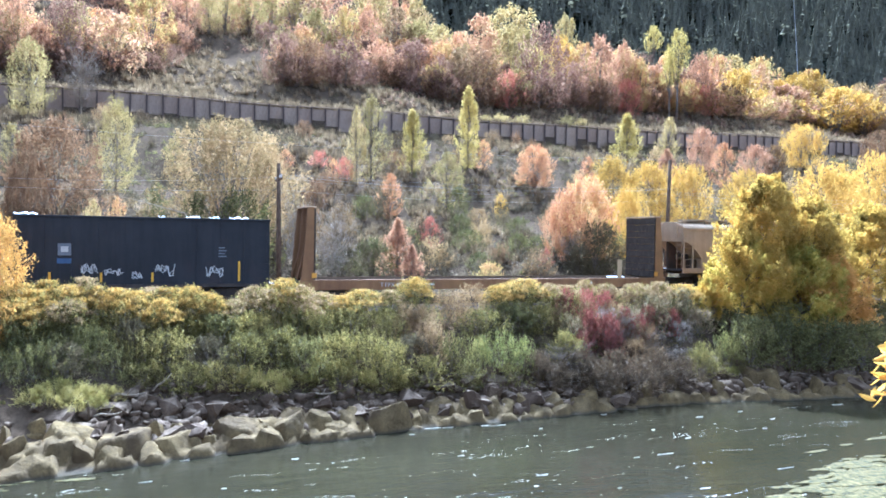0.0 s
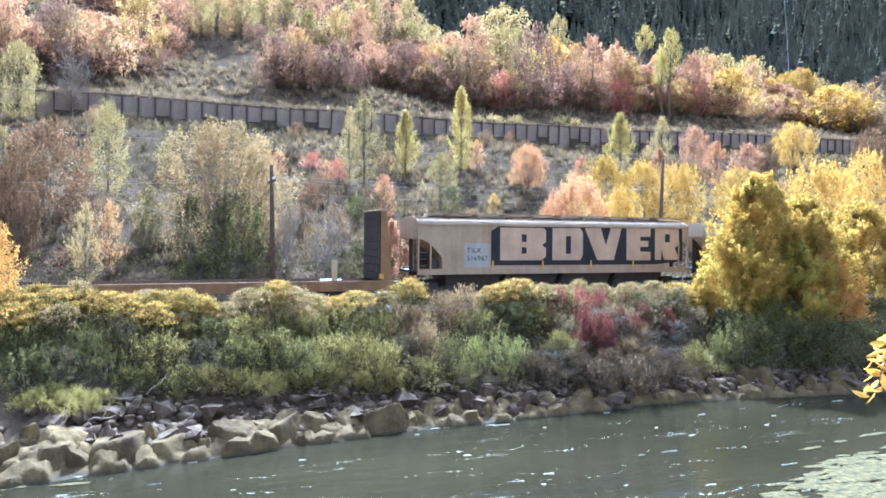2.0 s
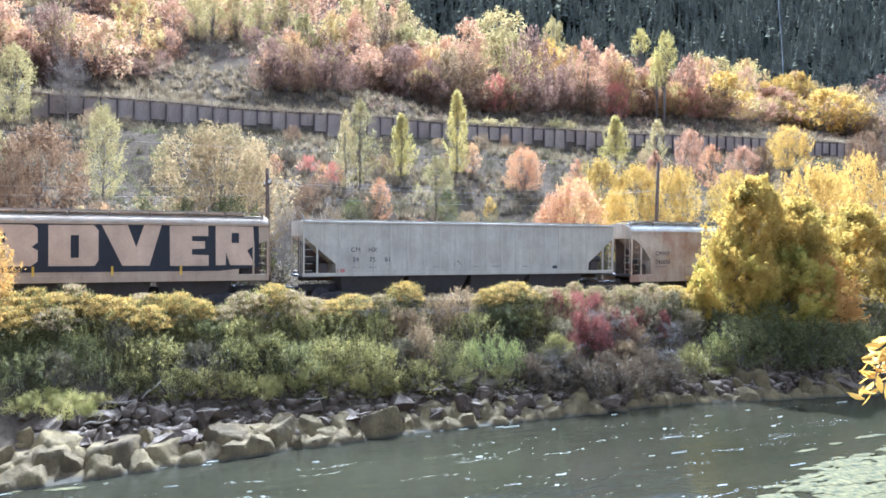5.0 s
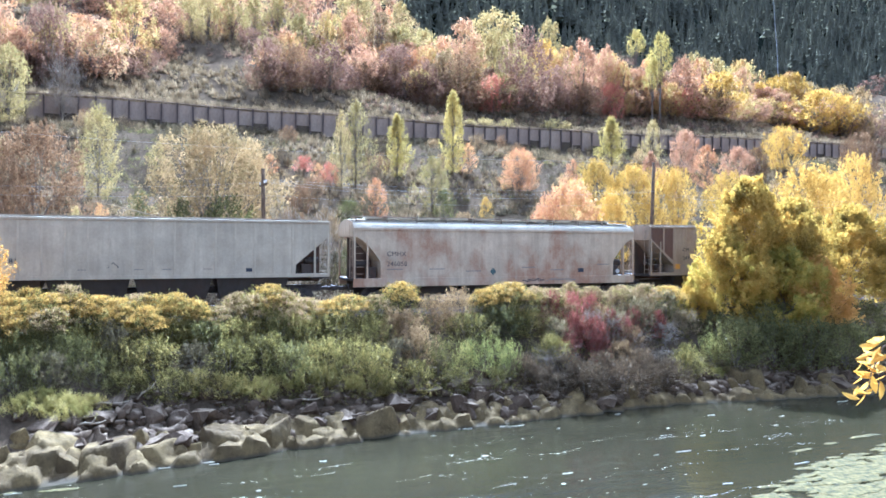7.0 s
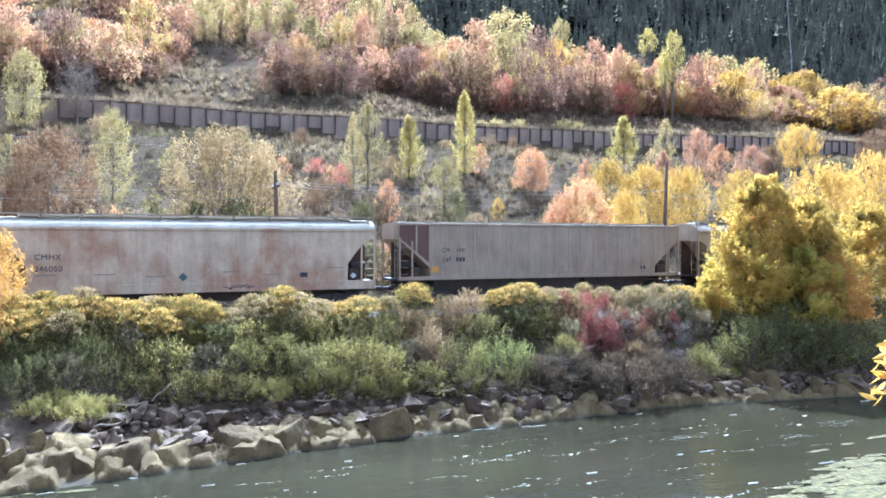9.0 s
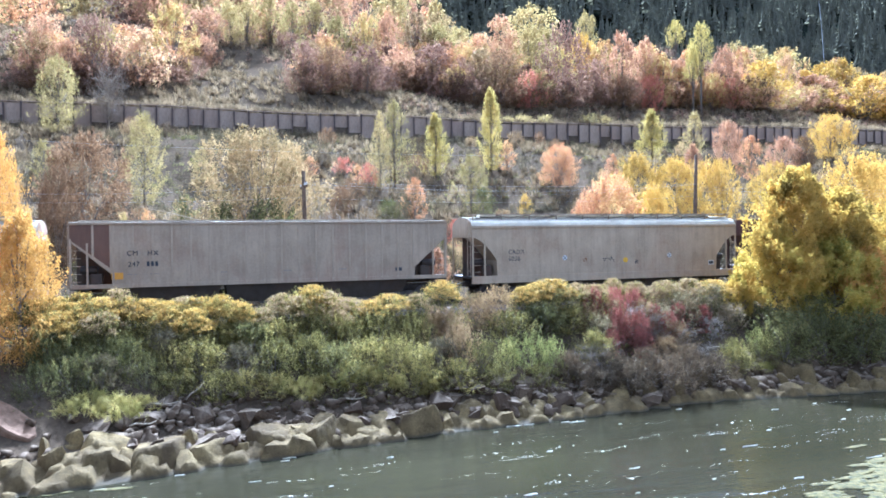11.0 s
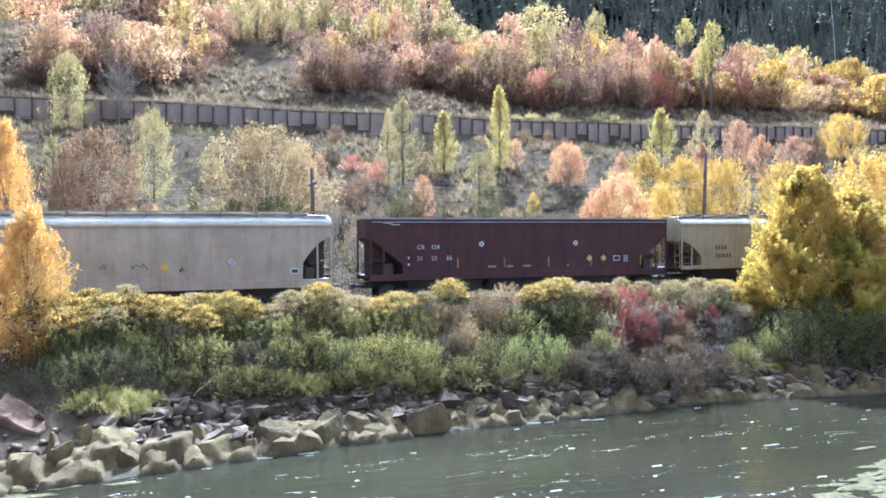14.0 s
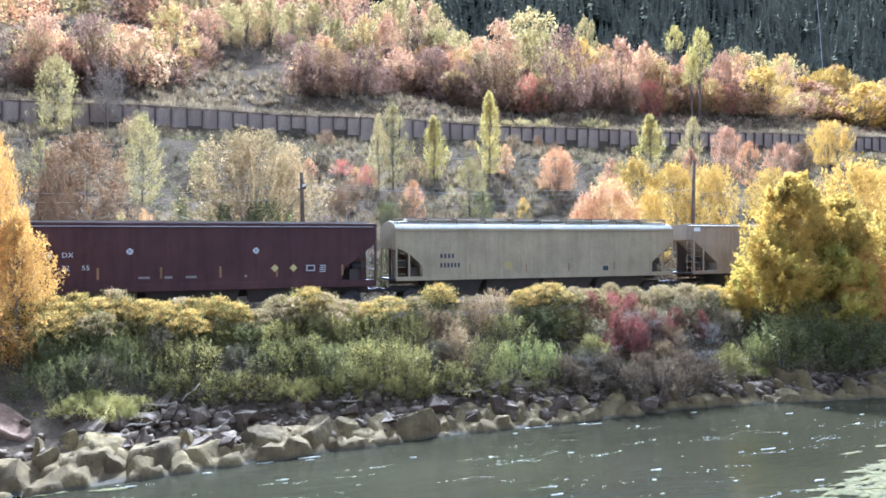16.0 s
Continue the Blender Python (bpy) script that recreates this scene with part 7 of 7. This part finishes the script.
add_tube(_bm, [(-2.0, 48.5, float(ground_z(-2.0, 48.5)) + 5.3), (0.0, 48.4, float(ground_z(0, 48.5)) + 4.9), (2.3, 48.3, float(ground_z(2.3, 48.5)) + 4.3)], [0.015, 0.03, 0.045], 6)
for _k in range(7):
    _q = Vector((-1.8 + _k * 0.5, 48.46, float(ground_z(0, 48.5)) + 5.25 - 0.16 * _k))
    add_tube(_bm, [_q, _q + Vector((-0.35, 0, 0.1 + 0.28 * (_k % 2)))], [0.014, 0.006], 4)
tagged(part("dead_branch", _bm, BARK_PALE), "bare pale dead branch leaning among the shrubs", "branch")

# ---- near branch with yellow leaves ----
LEAF_NEAR = leaves("near_yellow_leaf", (0.56, 0.31, 0.02), (0.68, 0.40, 0.03), (0.74, 0.46, 0.05), (0.6, 0.34, 0.03), through=0.55)
near = np.random.RandomState(4)
branch = tagged(new("leafy_branch"), "drooping branch with bright yellow willow leaves", "branch")
_bm = bmesh.new()
add_tube(_bm, [(3.75, 0.55, float(ground_z(3.75, 0.55)) - 0.1), (3.7, 0.7, 6.9), (3.45, 1.15, 7.5), (3.1, 1.55, 7.48), (2.84, 1.75, 7.33), (2.59, 1.945, 7.22), (2.56, 1.97, 7.12), (2.55, 1.98, 7.04)], [0.03, 0.022, 0.014, 0.009, 0.006, 0.004, 0.003, 0.002], 6)
part("stem", _bm, BARK, branch)
_leaf = None
for _k in range(34):
    _f = _k / 33
    _p = Vector((2.575 - 0.02 * _f, 1.955 + 0.03 * _f, 7.24 - 0.20 * _f)) + Vector(near.normal(size=3)) * 0.02
    _l = near.uniform(0.045, 0.075)
    if _leaf is None:
        _bm = bmesh.new()
        _rows = [[_bm.verts.new((x, y * w, 0.12 * x * x - abs(y) * w * 0.35)) for y in (-1, 0, 1)] for x, w in ((0, 0.02), (0.2, 0.13), (0.45, 0.19), (0.75, 0.13), (1.0, 0.01))]
        for _a, _b in zip(_rows, _rows[1:]):
            for _j in range(2):
                _bm.faces.new((_a[_j], _a[_j + 1], _b[_j + 1], _b[_j]))
        _leaf = part("leaf", _bm, LEAF_NEAR, branch, smooth=True)
        _o = _leaf
    else:
        _o = share(_leaf, "leaf", branch, Matrix())
    _o.matrix_basis = pose(_p.x, _p.y, _p.z, near.uniform(-60, 60), near.uniform(-20, 70), near.uniform(90, 260)) @ Matrix.Scale(_l * 0.98, 4)

# side sprigs: place along and above the tip, number of leaves
for _r, _u, _n in ((0.11, -0.02, 16), (0.16, 0.05, 14), (0.13, 0.36, 9), (0.15, 0.12, 6), (0.16, -0.42, 9)):
    _c = Vector((2.56 + 0.92 * _r, 1.97 - 0.386 * _r, 7.14 + _u))
    _bm = bmesh.new()
    add_tube(_bm, [(3.1, 1.55, 7.48), ((3.1 + _c.x) / 2 + 0.05, (1.55 + _c.y) / 2 - 0.02, max(7.42, _c.z + 0.05)), tuple(_c + Vector((0.03, -0.015, 0.05))), tuple(_c - Vector((0, 0, 0.05)))], [0.006, 0.004, 0.003, 0.0015], 5)
    part("twig", _bm, BARK, branch)
    for _k in range(_n):
        _p = _c + Vector(near.normal(size=3)) * Vector((0.02, 0.02, 0.035))
        _o = share(_leaf, "leaf", branch, Matrix())
        _o.matrix_basis = pose(_p.x, _p.y, _p.z, near.uniform(-60, 60), near.uniform(-20, 70), near.uniform(90, 260)) @ Matrix.Scale(near.uniform(0.04, 0.07), 4)

# ---- pale algae mats drifting in the shallows of the near shore ----
ALGAE = material("pale_algae_mat", lambda nt, out: surface(nt, out, ramp(nt, noise_of(nt, coords(nt), 5.0, 8, 0.75), [(0.36, (0.035, 0.036, 0.02)), (0.5, (0.09, 0.074, 0.028)), (0.68, (0.17, 0.139, 0.05))]), 0.9, spec=0.08, bump=noise_of(nt, coords(nt), 14, 6, 0.7), strength=0.9, distance=0.05))
mats = np.random.RandomState(9)


def algae_mat(x, y, w, d, lift):
    bm = bmesh.new()
    n = 40
    rim = []
    ph = mats.uniform(0, 6.28, 4)
    for k in range(n):
        a = 2 * math.pi * k / n
        r = 1 + 0.22 * math.sin(2 * a + ph[0]) + 0.16 * math.sin(5 * a + ph[1]) + 0.10 * math.sin(11 * a + ph[2]) + 0.07 * math.sin(17 * a + ph[3])
        rim.append((x + math.cos(a) * r * w / 2, y + math.sin(a) * r * d / 2))
    lower, upper = [bm.verts.new((a, b, -0.02)) for a, b in rim], [bm.verts.new((x + (a - x) * 0.94, y + (b - y) * 0.94, 0.02 + lift)) for a, b in rim]
    bm.faces.new(upper)
    for k in range(n):
        bm.faces.new((lower[k], lower[(k + 1) % n], upper[(k + 1) % n], upper[k]))
    tagged(part("algae_mat", bm, ALGAE), "pale sunlit algae mat floating in the shallows", "algae", "algae mats by the near shore")


for _k in range(150):
    _x = mats.uniform(13, 34)
    _edge = float(np.interp(_x, [13, 15.5, 18, 22, 26, 36], [14.2, 16.0, 17.6, 19.2, 19.9, 21.8]))
    _y = _edge - abs(mats.normal()) * 1.6 - 0.1
    _w = mats.uniform(0.5, 1.0) * (0.8 + min(2.2, (_edge - _y) * 1.3))
    algae_mat(_x, _y, _w, _w * mats.uniform(0.22, 0.4), 0.002 * (_k % 12))
for _x, _y, _w in ((21.2, 18.6, 1.2), (22.8, 20.3, 1.0), (26.8, 20.9, 1.4), (24.6, 20.6, 0.8)):
    algae_mat(_x, _y, _w, _w * 0.22, 0.0)

for _x, _y, _w in ((-4.9, 25.4, 1.4), (-4.0, 25.5, 1.6), (-4.6, 25.0, 1.8), (-3.2, 25.9, 1.0), (-1.9, 25.3, 1.2), (-5.2, 24.7, 2.0)):
    algae_mat(_x, _y, _w, _w * 0.2, 0.0)

# flat pale slab among the stones
_bm = box(-1.1, 1.1, -0.55, 0.55, -0.3, 0.3, 0.06)
SLAB = material("pale_pink_stone", lambda nt, out: surface(nt, out, ramp(nt, noise_of(nt, coords(nt), 2.5, 6, 0.65), [(0.3, (0.09, 0.053, 0.03)), (0.7, (0.21, 0.132, 0.08))]), 0.9, bump=noise_of(nt, coords(nt), 6, 6, 0.7), strength=0.7, distance=0.06, spec=0.1))
bmesh.ops.subdivide_edges(_bm, edges=_bm.edges[:], cuts=4, use_grid_fill=True)
for _v in _bm.verts:
    _v.co += Vector((noise.noise(_v.co * 1.6), noise.noise(_v.co * 1.6 + Vector((7, 0, 0))), noise.noise(_v.co * 1.9 + Vector((0, 9, 0))))) * 0.13
_o = tagged(part("slab", _bm, SLAB), "large pale flat slab tilted among the stones", "rock", "riprap along the river")
_o.matrix_basis = pose(-5.45, 29.3, 1.35, 16, 28, -22)

# ---- bleached driftwood left among the stones ----
def driftwood(x, y, length, turn, rise_end):
    bm = bmesh.new()
    a = radians(turn)
    pts = []
    for k in range(5):
        f = k / 4 - 0.5
        px, py = x + math.cos(a) * length * f, y + math.sin(a) * length * f + 0.05 * math.sin(k * 2.1)
        pts.append((px, py, float(ground_z(x, y)) + 0.28 + rise_end * (f + 0.5) + 0.04 * math.sin(k * 1.7)))
    add_tube(bm, pts, [0.035, 0.042, 0.038, 0.03, 0.015], 7)
    add_tube(bm, [pts[2], (pts[2][0] + 0.12, pts[2][1] - 0.05, pts[2][2] + 0.22)], [0.03, 0.01], 5)
    tagged(part("driftwood", bm, BARK_PALE, smooth=True), "bleached grey driftwood stick lying on the stones", "driftwood")


for _d in ((-0.6, 29.6, 1.3, -12, 0.1), (-1.2, 28.7, 0.9, 8, 0.05), (0.6, 30.0, 1.0, 48, 0.45), (6.6, 29.6, 1.1, -20, 0.15)):
    driftwood(*_d)

# ---- thin white streaks on the ripples: sun glints built as meshes, and shore foam ----
FOAM_GLINT = material("white_foam_glint", lambda nt, out: surface(nt, out, ramp(nt, noise_of(nt, coords(nt), 9, 5, 0.7), [(0.35, (0.32, 0.29, 0.2)), (0.6, (0.80, 0.74, 0.55))]), 0.6))
FLECKS = []
foam = np.random.RandomState(17)


def foam_glint_fleck(x, y, w, d):
    """A ragged streak, drawn out along the current."""
    bm = bmesh.new()
    n = max(6, int(w / 0.07))
    up, lo = [], []
    for k in range(n + 1):
        f = k / n
        half = d * 0.5 * (0.25 + math.sin(math.pi * f)) * foam.uniform(0.3, 1.2)
        mid = d * 0.6 * math.sin(f * 7 + x)
        up.append([bm.verts.new((w * (f - 0.5), mid + half, z)) for z in (0.025, -0.02)])
        lo.append([bm.verts.new((w * (f - 0.5), mid - half, z)) for z in (0.025, -0.02)])
    for k in range(n):
        bm.faces.new((lo[k][0], lo[k + 1][0], up[k + 1][0], up[k][0]))
        bm.faces.new((lo[k][1], lo[k + 1][1], lo[k + 1][0], lo[k][0]))
        bm.faces.new((up[k][0], up[k + 1][0], up[k + 1][1], up[k][1]))
    ob = tagged(part("foam_streak", bm, FOAM_GLINT), "thin white streak on the river, standing for foam and sun glints", "foam", "foam streaks on the river")
    FLECKS.append((ob, x, y))


for _k in range(48):
    _y = foam.uniform(13, 26.5)
    _x = _y * foam.uniform(-0.12, 1.25)
    if _y < float(shore(_x)) - 0.6:
        foam_glint_fleck(_x, _y, float(foam.choice([0.15, 0.25, 0.4, 0.7])), float(foam.choice([0.012, 0.018, 0.028])))
for _k in range(11):
    _x = foam.uniform(-6, 32)
    foam_glint_fleck(_x, float(shore(_x)) - foam.uniform(0.1, 0.8), foam.uniform(0.2, 0.8), 0.018)

# white specks that stand for sun glitter between the streaks, past counting
_gy = foam.uniform(12.5, 26.5, 210)
_gx = _gy * foam.uniform(-0.1, 1.25, 210)
_n = (foam.uniform(0, 1, 210) ** 2.5 * 40 + 2).astype(int)
_x, _y = np.repeat(_gx, _n), np.repeat(_gy, _n)
_x = _x + foam.normal(size=len(_x)) * 0.55
_y = _y + foam.normal(size=len(_y)) * 0.05 + 0.1 * np.sin(_x * 3)
_ok = _y < shore(_x) - 0.4
_p = np.stack([_x, _y, 0 * _x + 0.02], 1)[_ok]
_s = foam.uniform(0.2, 1.0, (len(_p), 1)) ** 2.3
_d = [np.array(q) for q in ((-0.11, 0, 0), (0, -0.0075, 0), (0.11, 0, 0), (0, 0.0075, 0))]
tagged(sheet("foam_specks", np.stack([_p + q * _s for q in _d], 1).reshape(-1, 3), np.arange(4 * len(_p)).reshape(-1, 4), FOAM_GLINT), "bright white specks scattered on the river, standing for sun glitter", "foam", kind="stuff")


# ---- what moves ----
SPEED = 8.6      # metres a second, towards -x


def motions():
    ends = [0, 1 / 30, 2 / 30, 4 / 30]
    times = ends + [k / 2 for k in range(1, 32)] + [16 - t for t in ends[::-1]]
    for car, x in TRAIN:
        walk(car, [(t, pose(x - SPEED * t, TRACK_Y, RAIL_Z)) for t in times])
    for fleck, x, y in FLECKS:
        walk(fleck, [(t, pose(x + 0.2 * (t - 8), y, 0.0)) for t in (0, 4, 8, 12, 16)])
    turns = [k / 15 for k in range(241)]
    for wheel, x in WHEELSETS:
        walk(wheel, [(t, pose(x, 0, 0.46, 0, -math.degrees(SPEED * t / 0.46) % 360, 0)) for t in turns])


motions()
